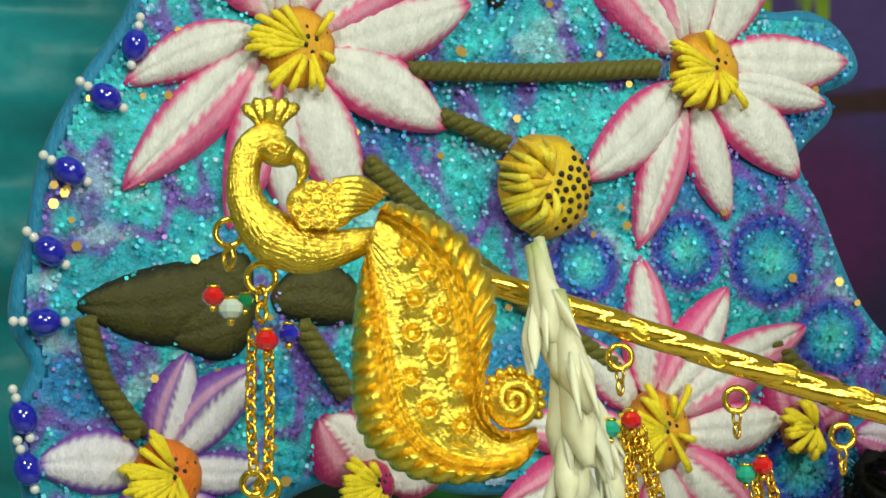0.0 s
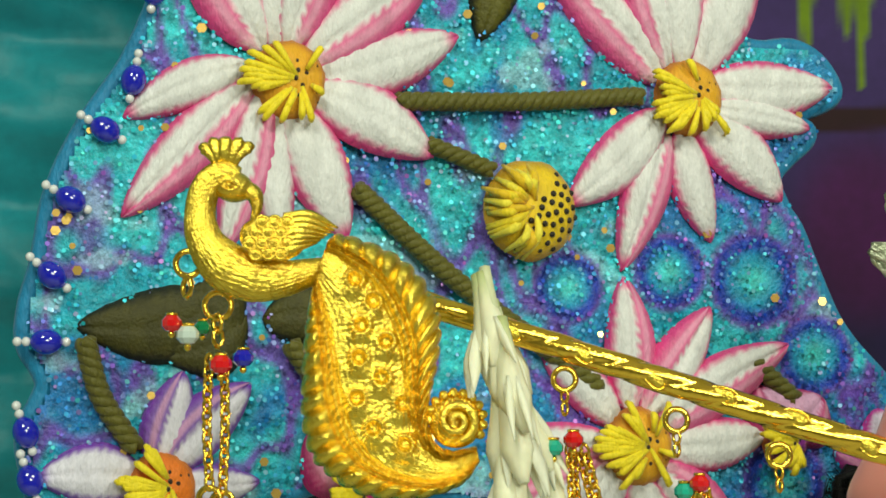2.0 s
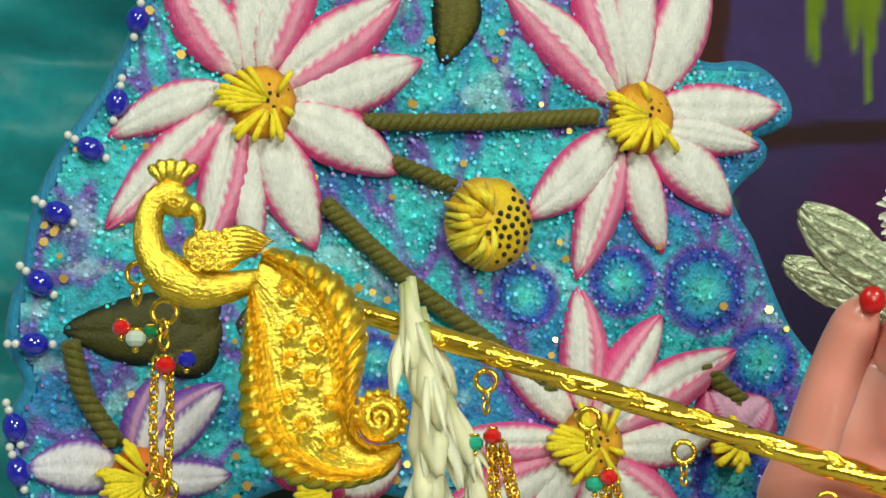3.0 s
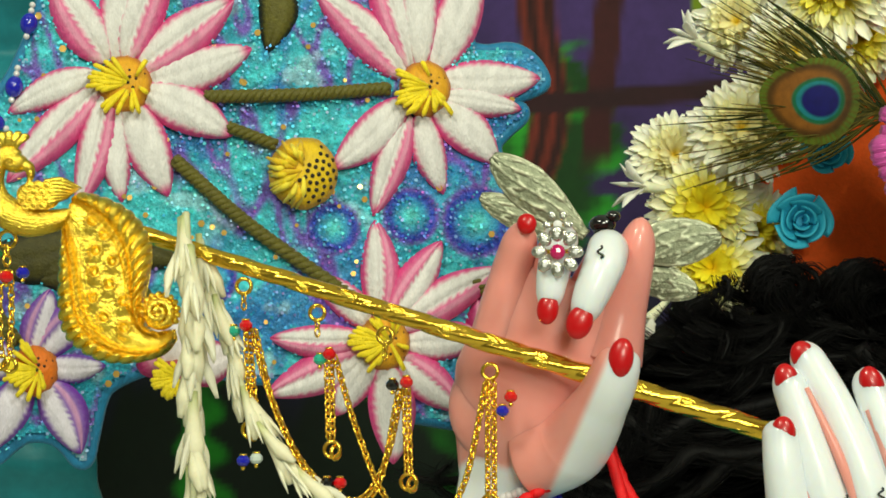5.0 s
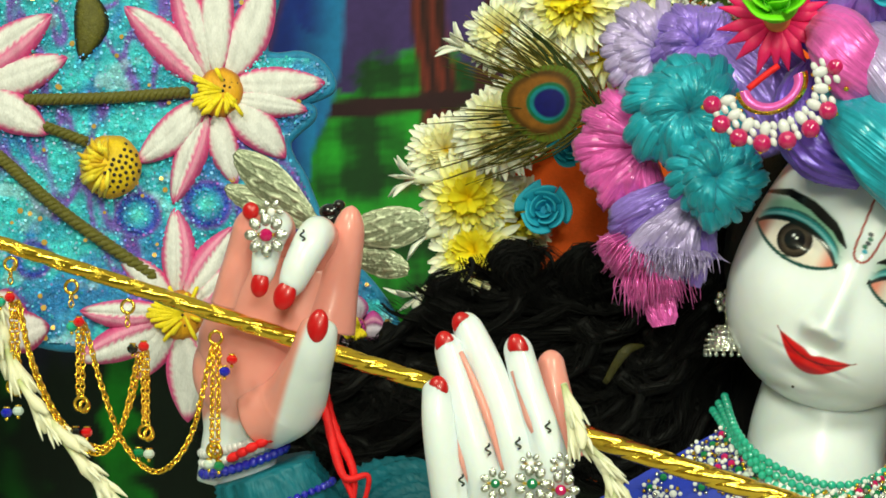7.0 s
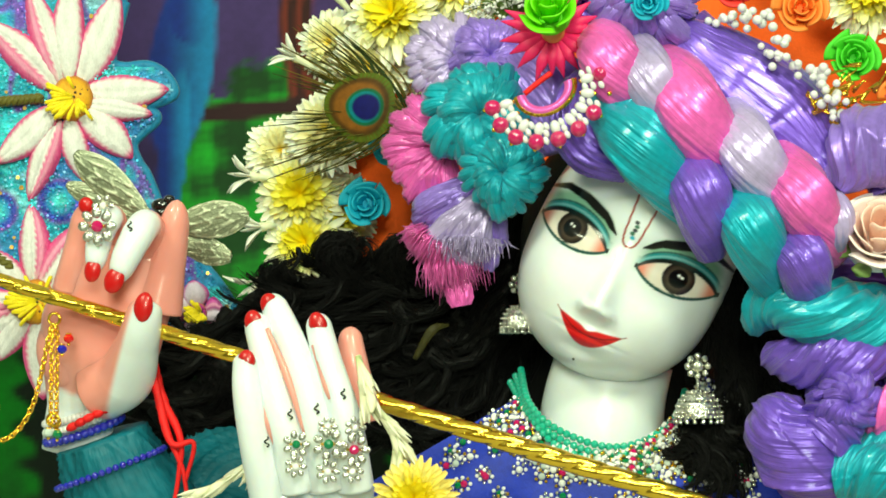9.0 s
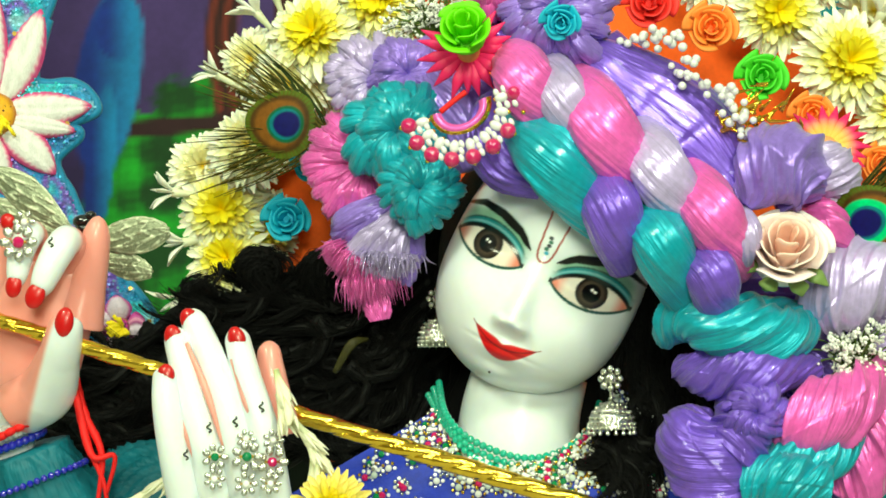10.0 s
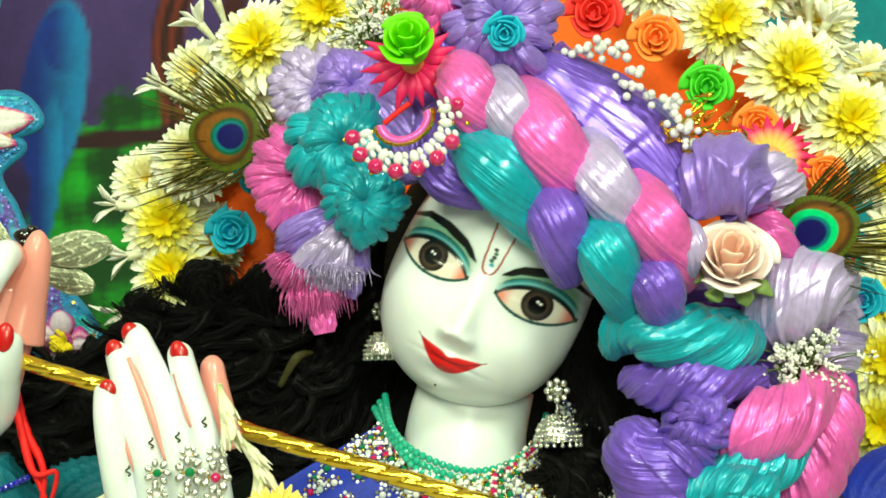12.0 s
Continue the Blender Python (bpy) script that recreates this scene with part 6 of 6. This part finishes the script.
def daisy(p, r, label, tilt, seed, heart="#f0c860"):
    f = thing("daisy", p, label, "flower", "pink daisies")
    f.matrix_basis = Matrix.Translation(p) @ Euler([radians(a) for a in tilt]).to_matrix().to_4x4()
    rng = np.random.RandomState(seed)
    for i in range(19):
        a = 2 * np.pi * i / 19 + rng.normal(0, 0.05)
        d = A3((math.cos(a), 0, math.sin(a)))
        ln = r * rng.uniform(0.85, 1.08)
        g = tube([d * 0.18 * r, d * 0.6 * ln + (0, -0.12 * r, 0), d * ln + (0, -0.02 * r, 0)], [r * 0.06, r * 0.125, r * 0.01], n=10, sides=8, flat=0.4)
        t = np.linalg.norm(g[0], axis=1) / r
        part("petal", (g[0], g[1], mix(lin(heart), lin("#ee1f68"), ramp(t, 0.35, 0.7))), M_rose, f)
    part("heart", tint(moved(ball((r * 0.24, r * 0.12, r * 0.24), 10), (0, -0.06 * r, 0)), "#e89a60"), M_rose, f, "apricot heart")


daisy((0.0274, 0.0620, 0.2182), 0.0250, "hot-pink silk daisy under a lime rose", (10, 0, 0), 1, "#ee1f68")
daisy((0.2136, 0.1350, 0.1740), 0.0250, "hot-pink silk daisy with a yellow middle", (-15, 0, 0), 2)


# ---------------------------------------------------------------- peacock feathers
def feather(center, base, spread, label, seed, reach=1.0, bright=0.0):
    """An eye feather: the eye disc in colour zones, the shaft, and loose barbs that fan out from the shaft."""
    rng = np.random.RandomState(seed)
    c, b = A3(center), A3(base)
    f = thing("peacock_feather", center, label, "feather", "peacock feathers")
    ax = (c - b) / np.linalg.norm(c - b)
    nx = np.cross(ax, (0, 1, 0))
    nx /= np.linalg.norm(nx)
    L = spread

    def shape(u, v):
        a = 2 * np.pi * v
        x, z = u * np.cos(a), u * np.sin(a)
        p = (x * L * 1.02)[..., None] * ax + (z * L * 0.86 * (1 - 0.22 * x))[..., None] * nx
        return p[..., 0], p[..., 1] - 0.0035 + 0.003 * u ** 2, p[..., 2]

    def paint(u, v):
        a = 2 * np.pi * v
        x, z = u * np.cos(a), u * np.sin(a)
        col = mix(lin("#56520f"), lin("#3f7a24"), ramp(np.sin(a * 60), -1, 1) * 0.5)
        col = mix(col, lin("#4a300c"), ramp(u, 0.90, 0.80))
        col = mix(col, lin("#7a4c16"), ramp(u, 0.78, 0.62))
        d = np.hypot(x + 0.18, z)
        # bright puts light into the ring's colour: a lighter, wider green
        col = mix(col, mix(lin("#0a5a3a"), lin("#10c878"), bright + 0 * d), ramp(d, 0.56 + 0.10 * bright, 0.50 + 0.10 * bright))
        col = mix(col, lin("#08707a"), ramp(d, 0.46, 0.42))
        col = mix(col, lin("#0a0c5a"), ramp(np.hypot(x + 0.22, z * 1.05), 0.42, 0.34))
        return np.moveaxis(col, -1, 0)

    part("eye", surf(shape, 40, 110, True, color=paint), M_feather, f, "iridescent blue, green and bronze eye")
    part("shaft", tint(tube([b - c, (b - c) * 0.5 + A3((0, 0.001, 0)), A3((0, 0.001, 0))], [0.0009, 0.0007, 0.0004], n=10, sides=6), "#b8a878"), M_feather, f)
    barbs = []
    for i in range(150):
        s = rng.uniform(0.0, 1.0)
        side = 1 if i % 2 else -1
        root = (b - c) * (1 - s * 0.9) * rng.uniform(0.8, 1.0)
        fan = side * rng.uniform(0.30, 1.0) if rng.rand() < 0.72 else side * rng.uniform(0.1, 0.4)
        ln = L * rng.uniform(2.0, 3.6) * reach
        d1 = ax * math.cos(fan * 0.9) + nx * math.sin(fan * 0.9)
        d2 = ax * math.cos(fan * 0.55) + nx * math.sin(fan * 0.55)
        mid = root + d1 * ln * 0.5
        end = mid + d2 * ln * 0.5
        if abs(fan) < 0.42 and rng.rand() < 0.5:
            continue
        q = [root, mid, end + A3((0, rng.normal(0, 0.004), 0))]
        barbs.append(tint(tube(q, [0.00055, 0.0005, 0.00014], n=9, sides=4), ["#3c3a10", "#57501a", "#2c3a18", "#6a5a20"][rng.randint(4)]))
    tagged(part("barb_fan", joined(barbs), M_feather, f, "loose olive-bronze barbs"), kind="stuff")


feather((-0.0870, 0.1650, 0.1983), (-0.0471, 0.1500, 0.1883), 0.0225, "peacock eye feather with bronze ring, tucked into pleats", 1)
feather((0.2290, 0.0750, 0.1290), (0.2090, 0.0870, 0.1240), 0.0215, "peacock eye feather, its green ring coloured as if catching light", 2, 0.85, 1.0)


# ---------------------------------------------------------------- jewels
def beads_along(name, pts, r, count, material, label, category, group=""):
    line = smooth_line(pts, 300)
    d = np.r_[0, np.cumsum(np.linalg.norm(np.diff(line, axis=0), axis=1))]
    t = thing(name, tuple(line[0]), label, category, group)
    me = mesh("bead", ball(r, 7), material)
    for i in range(count):
        s = d[-1] * (i + 0.5) / count
        ob = new("bead", me)
        ob.parent = t
        ob.location = [np.interp(s, d, line[:, k]) - line[0][k] for k in range(3)]
    return t


for i, dz in enumerate((0, 1, 2)):
    o = A3((0.0, -0.0005 * i, -0.0042 * i))
    beads_along("necklace", [A3((0.0028, 0.1500, 0.0516)) + o * 0.8 + A3((-0.003 * i, 0, 0)), A3((0.0093, 0.1180, 0.0337)) + o * 0.7, A3((0.0239, 0.1080, 0.0204)) + o, A3((0.0490, 0.1060, 0.0113)) + o, A3((0.0695, 0.1100, 0.0143)) + o, A3((0.0859, 0.1250, 0.0263)) + o * 0.8 + A3((0.001 * i, 0, 0)), A3((0.0906, 0.1500, 0.0394)) + o * 0.4],
                0.0021, 43, M_gem["teal"], "strand of small teal-green crystal beads round the neck", "necklace", "necklaces")


def jhumka(p, r, label):
    e = thing("earring", p, label, "earring", "earrings")
    dome = surf(lambda u, v: (r * np.sin(np.pi / 2 * u) * np.cos(2 * np.pi * v) * (1 + 0.05 * np.sin(2 * np.pi * 14 * v)), r * np.sin(np.pi / 2 * u) * np.sin(2 * np.pi * v), r * 1.15 * np.cos(np.pi / 2 * u) - r * 0.4 + 0.06 * r * np.sin(30 * u)), 20, 56, True)
    part("dome", dome, M_silver, e, "chased silver dome")
    part("stud", joined([ball(r * 0.3, 8, (0, -r * 0.2, r * 1.75))] + [ball(r * 0.16, 6, (r * 0.42 * math.cos(a), -r * 0.3, r * 1.75 + r * 0.42 * math.sin(a))) for a in np.linspace(0, 6.28, 8, endpoint=False)]), M_silver, e, "flower-shaped silver stud")
    gr = []
    for u in (0.3, 0.45, 0.6, 0.75, 0.9, 1.0):
        cnt = int(8 + 22 * u)
        gr += [ball(r * 0.075, 5, (r * 1.02 * math.sin(1.571 * u) * math.cos(6.283 * k / cnt), r * 1.02 * math.sin(1.571 * u) * math.sin(6.283 * k / cnt), r * 1.17 * math.cos(1.571 * u) - r * 0.4)) for k in range(cnt)]
    tagged(part("granulation", joined(gr), M_silver, e, "rows of silver granules"), kind="stuff")
    part("link", tube([(0, 0, r * 0.7), (0, 0, r * 1.5)], r * 0.09, n=4, sides=6), M_silver, e)
    bd = mesh("drop", joined([ball(r * 0.11, 6, (0, 0, -r * 0.14)), ball((r * 0.06, r * 0.06, r * 0.12), 5, (0, 0, 0))]), M_silver)
    for k in range(18):
        a = 2 * np.pi * k / 18
        o = new("drop", bd)
        o.parent, o.location = e, (r * 1.0 * math.cos(a), r * 1.0 * math.sin(a), -r * 0.48)


jhumka((0.0964, 0.1000, 0.0311), 0.0118, "silver filigree bell earring hanging against black hair")
jhumka((0.0045, 0.1280, 0.0773), 0.0105, "silver filigree bell earring half hidden by the cheek")


def jewel_flower(p, r, stone, n=8, label="diamond flower ring with a coloured stone", name="finger_ring", tilt=(0, 0, 0)):
    t = thing(name, p, label, "ring" if name == "finger_ring" else "jewel", "jewels")
    t.matrix_basis = Matrix.Translation(p) @ Euler([radians(a) for a in tilt]).to_matrix().to_4x4()
    part("stone", ball((r * 0.3, r * 0.2, r * 0.3), 7), M_gem[stone], t, stone + " stone", smooth=False)
    bez = mesh("setting", ball((r * 0.31, r * 0.15, r * 0.25), 7), M_silver, False)
    st = mesh("diamond", ball((r * 0.20, r * 0.15, r * 0.16), 5), M_gem["diamond"], False)
    for k in range(n):
        a = 2 * np.pi * k / n
        for me, dy in ((bez, 0.02), (st, -r * 0.08)):
            o = new(me.name, me)
            o.parent = t
            o.matrix_basis = Matrix.Translation((r * 0.68 * math.cos(a), dy * r, r * 0.68 * math.sin(a))) @ Matrix.Rotation(-a, 4, "Y")
    part("band", moved(torus(r * 0.5, r * 0.09, 16, 6), (0, r * 0.55, 0), rot(90, 0, 0)), M_gold, t, "gold band")


jewel_flower((-0.1958, 0.0317, 0.1227), 0.0100, "ruby", 8, "diamond flower ring with a ruby middle", tilt=(8, 0, 0))
jewel_flower((-0.1959, 0.0414, 0.1338), 0.0060, "diamond", 6, "small diamond cluster above the flower ring")
for p, r, s in (((-0.0909, 0.0015, 0.0169), 0.0068, "green"), ((-0.0757, 0.0020, 0.0169), 0.0080, "green"), ((-0.0642, 0.0050, 0.0142), 0.0080, "ruby"), ((-0.0764, 0.0035, 0.0250), 0.0050, "diamond"), ((-0.0638, 0.0060, 0.0244), 0.0055, "diamond"),
                ((-0.0911, 0.0010, 0.0067), 0.0055, "diamond"), ((-0.0761, 0.0015, 0.0042), 0.0060, "diamond"), ((-0.0649, 0.0040, 0.0041), 0.0055, "diamond")):
    jewel_flower(p, r, s, 7, "jewelled ring with a %s stone and diamonds" % s)


def pendant():
    p = A3((0.0250, 0.0450, 0.1778))
    t = thing("turban_pendant", tuple(p), "crescent gold pendant with pearls and magenta beads", "pendant")
    t.matrix_basis = Matrix.Translation(p) @ Matrix.Rotation(radians(-25), 4, "Y") @ Matrix.Scale(1.0, 4)
    cres = surf(lambda u, v: ((0.0105 + 0.0055 * v) * np.cos(-0.1 - 3.3 * u) + 0.003, -0.0015 - 0.002 * np.sin(np.pi * v), (0.0105 + 0.0055 * v) * np.sin(-0.1 - 3.3 * u) * 0.8 + 0.008), 40, 8)
    part("crescent", cres, M_gold, t)
    part("enamel", moved(cres, (0, -0.0009, 0.0005), None, 0.93), M_satin["pink"], t, "pink enamel inlay")
    bar = tube([(-0.007, -0.002, 0.0105), (0.001, -0.002, 0.0125), (0.009, -0.002, 0.0140)], 0.0014, n=10, sides=8)
    part("bar", bar, M_red, t, "red enamel bar")
    pe = mesh("pearl_drop", ball((0.0025, 0.0025, 0.0036), 10), M_pearl)
    mg = mesh("magenta_bead", ball(0.0041, 11), M_gem["ruby"])
    gd = mesh("gold_bead", ball(0.0012, 6), M_gold)
    for i in range(9):
        a = -0.15 - 3.2 * i / 8
        for me, rr in ((gd, 0.0175), (pe, 0.0205), (gd, 0.0240), (mg, 0.0275), (gd, 0.0315)):
            if me is mg and i in (1,):
                continue
            o = new(me.name, me)
            o.parent = t
            o.matrix_basis = Matrix.Translation((rr * math.cos(a) + 0.003, -0.003 - 0.04 * rr, rr * math.sin(a) * 0.85 + 0.006)) @ Matrix.Rotation(-a - 1.57, 4, "Y")
        for k in range(3):
            o = new("seed_pearl", pe)
            o.parent = t
            o.matrix_basis = Matrix.Translation(((0.019 + 0.004 * k) * math.cos(a + 0.18) + 0.003, -0.0045, (0.019 + 0.004 * k) * math.sin(a + 0.18) * 0.85 + 0.006)) @ Matrix.Scale(0.6, 4)


pendant()


def pearl_string():
    t = thing("pearl_string", (0.1127, 0.1050, 0.2327), "string of white pearls with gilt wire beside the roses", "pearls")
    o = A3((0.1127, 0.1050, 0.2327))
    rng = np.random.RandomState(2)
    line = smooth_line([(0.1077, 0.0720, 0.2272), (0.1191, 0.0700, 0.2231), (0.1306, 0.0700, 0.2242), (0.1344, 0.0660, 0.2103), (0.1454, 0.0640, 0.1982), (0.1579, 0.0620, 0.1933), (0.1576, 0.0620, 0.1847), (0.1687, 0.0620, 0.1773), (0.1722, 0.0740, 0.1673)], 78)
    for i, p in enumerate(line):
        r = rng.uniform(0.0018, 0.0026) if i < 76 else 0.0048
        part("pearl", ball(r, 8, p - o + rng.normal(0, 0.0030, 3) * (1, 0.6, 1)), M_pearl, t)
    w = []
    for i in range(26):
        c = A3((0.1693, 0.0680, 0.1824)) - o + rng.normal(0, 0.007, 3) * (1, 0.5, 0.8)
        w.append(tube([c, c + rng.normal(0, 0.004, 3), c + rng.normal(0, 0.006, 3)], [0.0009, 0.0014, 0.0003], n=8, sides=6, flat=0.4))
    tagged(part("gilt_wire", joined(w), M_gold, t, "tangled gilt wire leaves"), kind="stuff")


pearl_string()


def babys_breath(p, spread, count, seed):
    rng = np.random.RandomState(seed)
    t = thing("babys_breath", p, "sprig of tiny white baby's breath", "flower", "sprigs of baby's breath")
    stems, heads = [], []
    for i in range(count):
        q = rng.normal(0, 1, 3) * A3(spread) * 0.55
        stems.append(tube([(0, 0.012, -spread[2] * 0.7), q * 0.5 + (0, 0.004, 0), q], [0.0005, 0.0004, 0.0003], n=5, sides=4))
        for k in range(7):
            heads.append(ball(rng.uniform(0.0006, 0.0011), 5, q + rng.normal(0, 0.0011, 3)))
    tagged(part("stem", joined(stems), M_leaf2, t, "thin green stems"), kind="stuff")
    tagged(part("floret", joined(heads), M_white, t, "tiny white florets"), kind="stuff")


M_leaf2 = mat("green_stem", "#5f7a34", rough=0.6, vary=0.2)
M_white = mat("white_floret", "#f2f2ec", rough=0.6, vary=0.05)
babys_breath((0.0036, 0.1200, 0.2461), (0.024, 0.010, 0.024), 130, 1)
babys_breath((0.2188, 0.0750, 0.0635), (0.018, 0.010, 0.015), 110, 2)


# ---------------------------------------------------------------- winged brooch behind the raised palm
def winged_brooch():
    p = A3((-0.1791, 0.0890, 0.1377))
    t = thing("winged_brooch", tuple(p), "insect-shaped brooch with silver filigree wings and black body", "brooch")
    part("body", joined([ball((0.0055, 0.004, 0.0038), 12, (0.0, 0, 0.0)), ball((0.003, 0.003, 0.0025), 8, (0.0045, -0.001, 0.003)), tube([(0, 0, -0.002), (0.001, 0.001, -0.016)], [0.004, 0.002], n=8, sides=10)]), M_gem["black"], t, "black enamel body")

    def wing(a, b, w):
        a, b = A3(a) - p, A3(b) - p
        ax = (b - a) / np.linalg.norm(b - a)
        nx = np.cross(ax, (0, 1, 0))
        ln = np.linalg.norm(b - a)

        def sh(u, v):
            vv = 2 * v - 1
            hw = w * np.sin(np.pi * (0.05 + 0.92 * u ** 1.4)) ** 0.7
            q = a + (ln * u)[..., None] * ax + (hw * vv)[..., None] * nx
            y = q[..., 1] - 0.0010 * (1 - vv ** 2) - 0.0007 * ramp(np.abs(np.sin(u * 13 + 2.2 * vv ** 2 + 0.8 * np.sin(vv * 7))) * np.abs(np.sin(u * 6 - vv * 6)), 0.14, 0.03)
            return q[..., 0], y, q[..., 2]

        def paint(u, v):
            vv = 2 * v - 1
            cell = ramp(np.abs(np.sin(u * 13 + 2.2 * vv ** 2 + 0.8 * np.sin(vv * 7))) * np.abs(np.sin(u * 6 - vv * 6)), 0.14, 0.03)
            c = mix(lin("#858b72"), lin("#bfc2a8"), np.maximum(cell, ramp(np.abs(vv), 0.84, 0.95)))
            return np.moveaxis(c, -1, 0)

        ob = part("wing", surf(sh, 50, 30, color=paint), M_wing, t, "silver filigree wing with scale pattern")
        ob.modifiers.new("thick", "SOLIDIFY").thickness = 0.0006

    wing((-0.1858, 0.0890, 0.1329), (-0.2233, 0.0830, 0.1655), 0.0090)
    wing((-0.1909, 0.0900, 0.1306), (-0.2284, 0.0850, 0.1494), 0.0062)
    wing((-0.1759, 0.0890, 0.1277), (-0.1314, 0.0850, 0.1311), 0.0098)
    wing((-0.1737, 0.0910, 0.1201), (-0.1413, 0.0870, 0.1092), 0.0070)


winged_brooch()


# ---------------------------------------------------------------- sleeve, bracelets, thread and dress
def cloth_tube(name, pts, radii, material, label, category, ridge=9, depth=0.1, twist=0.5, seed=0, flat=0.7):
    return grained(solid(name, tube(pts, radii, n=50, sides=90, ridge=ridge, depth=depth, twist=twist, seed=seed, flat=flat, wobble=0.6), material, label, category), 50, 90, 1, seed)


cloth_tube("sleeve", [(-0.2080, 0.0820, 0.0180), (-0.2030, 0.0860, 0.0012), (-0.1910, 0.1000, -0.0340), (-0.1760, 0.1200, -0.0760)], [0.0235, 0.027, 0.036, 0.05], M_sleeve, "teal satin sleeve gathered below the wrist", "sleeve", 9, 0.12, 0.2, 1, 0.8)
cloth_tube("teal_drape", [(-0.1920, 0.1300, -0.0185), (-0.1675, 0.1300, -0.0125), (-0.1493, 0.1300, -0.0080), (-0.1251, 0.1300, -0.0182)], [0.016, 0.026, 0.027, 0.024], M_sleeve, "teal satin drape behind the forearm", "drape", 13, 0.22, 0.2, 2)
for i, (dz, mt, r, n, lb) in enumerate(((0.0, M_pearl, 0.0019, 44, "white pearl bracelet on the wrist"), (-0.0045, M_gem["diamond"], 0.0020, 40, "crystal bracelet on the wrist"), (-0.0095, M_gem["blue"], 0.0024, 30, "dark blue bead bracelet on the wrist"))):
    c = A3((-0.2190, 0.0824, 0.0344)) + (0.0005 * i, 0, dz)
    a = np.linspace(0, 2 * np.pi, 40)
    ring = np.stack([c[0] + 0.0195 * np.cos(a), c[1] + 0.0115 * np.sin(a), c[2] + 0.006 * np.cos(a) - 0.005 * (1 - np.sin(a)) * 0.6], -1)
    beads_along("bracelet", ring, r, n, mt, lb, "bracelet", "bracelets")
a = np.linspace(0, 2 * np.pi, 40)
beads_along("cuff_trim", np.stack([-0.2042 + 0.0275 * np.cos(a), 0.0840 + 0.0225 * np.sin(a), 0.0020 + 0.010 * np.cos(a) + 0.002 * np.sin(a)], -1), 0.0018, 44, M_gem["blue"], "dark blue bead trim round the teal cuff", "trim", "")
br = thing("red_bracelet", (-0.2052, 0.0652, 0.0279), "red cord bracelet with coral beads", "bracelet")
for i in range(5):
    part("bead", moved(ball((0.0036, 0.0026, 0.0022), 7), (-0.004 + 0.0045 * i - 0.01, 0.001 * abs(i - 2), -0.004 + 0.0022 * i), rot(0, -25, 0)), M_red, br)
for k, pts in enumerate(([(-0.1772, 0.0550, 0.0585), (-0.1729, 0.0500, 0.0420), (-0.1667, 0.0480, 0.0202), (-0.1593, 0.0500, 0.0011), (-0.1565, 0.0500, -0.0179)], [(-0.1766, 0.0570, 0.0585), (-0.1698, 0.0520, 0.0365), (-0.1607, 0.0500, 0.0174), (-0.1615, 0.0500, -0.0016), (-0.1649, 0.0500, -0.0207)],
                         [(-0.1777, 0.0550, 0.0572), (-0.1709, 0.0490, 0.0338), (-0.1639, 0.0460, 0.0149), (-0.1532, 0.0480, 0.0148), (-0.1579, 0.0500, -0.0043)])):
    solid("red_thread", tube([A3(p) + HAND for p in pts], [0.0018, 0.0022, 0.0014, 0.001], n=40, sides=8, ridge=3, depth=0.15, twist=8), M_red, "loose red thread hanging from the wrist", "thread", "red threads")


def dress():
    c = A3((0.0457, 0.1100, 0.0024))
    d = thing("dress", tuple(c), "royal blue dress with jewelled collar and silver embroidery", "dress")

    def shape(u, v):
        a = v * 2.2 - 0.95
        r = 0.043 + 0.10 * u
        return 0.002 + r * np.sin(a) * 1.3, 0.168 - (0.062 + 0.03 * u) * np.cos(a) + 0.0012 * np.sin(40 * v) - c[1], 0.045 * np.sin(a) ** 2 + 0.004 - 0.06 * u

    part("bodice", surf(shape, 30, 60), M_blue, d)
    rng = np.random.RandomState(6)
    me = mesh("stone", ball((0.0011, 0.0009, 0.0011), 5), M_gem["diamond"], False)
    st = {k: mesh(k + "_stone", ball((0.0019, 0.0014, 0.0019), 6), M_gem[k], False) for k in ("ruby", "green", "diamond", "clear")}
    gd = mesh("gold_bead", ball(0.0010, 5), M_gold)
    sv = mesh("silver_bead", ball(0.0011, 5), M_silver)
    spots = [(0.02 + 0.055 * row, 0.02 + 0.028 * (j + 0.5 * (row % 2))) for row in range(4) for j in range(34)]
    spots += [(rng.uniform(0.24, 0.85), rng.uniform(0.03, 0.97)) for _ in range(100)]
    for i, (u, v) in enumerate(spots):
        x, y, z = [float(q[0]) for q in shape(np.array([u]), np.array([v]))]
        key = list(st)[rng.randint(4)]
        o = new(key + "_stone", st[key])
        o.parent, o.location = d, (x, y - 0.002, z)
        for k in range(7):
            a = 2 * np.pi * k / 7
            o = new("bead", (me, sv, me, gd)[(i + k % 2) % 4])
            o.parent, o.location = d, (x + 0.0033 * math.cos(a), y - 0.0015, z + 0.0033 * math.sin(a))


dress()
mum((-0.0343, -0.0050, -0.0090), 0.0175, 3, (-10, 0, 0))
# curved gold-olive trim, half hidden in the hair, in the leaf material
solid("gilt_trim", tint(tube([(-0.0547, 0.1500, 0.0572), (-0.0445, 0.1450, 0.0724), (-0.0358, 0.1500, 0.0755)], [0.0015, 0.0028, 0.0008], n=14, sides=10, flat=0.5), "#3c380c"), M_leaf, "dull olive-gold curved trim among the black locks", "leaf")
cloth_tube("blue_drape", [(0.2563, 0.1700, -0.0191), (0.2751, 0.1700, -0.0070), (0.2999, 0.1700, -0.0013)], [0.02, 0.024, 0.024], M_blue, "royal blue cloth below the flowers", "drape", 7, 0.1, 0.3, 5)
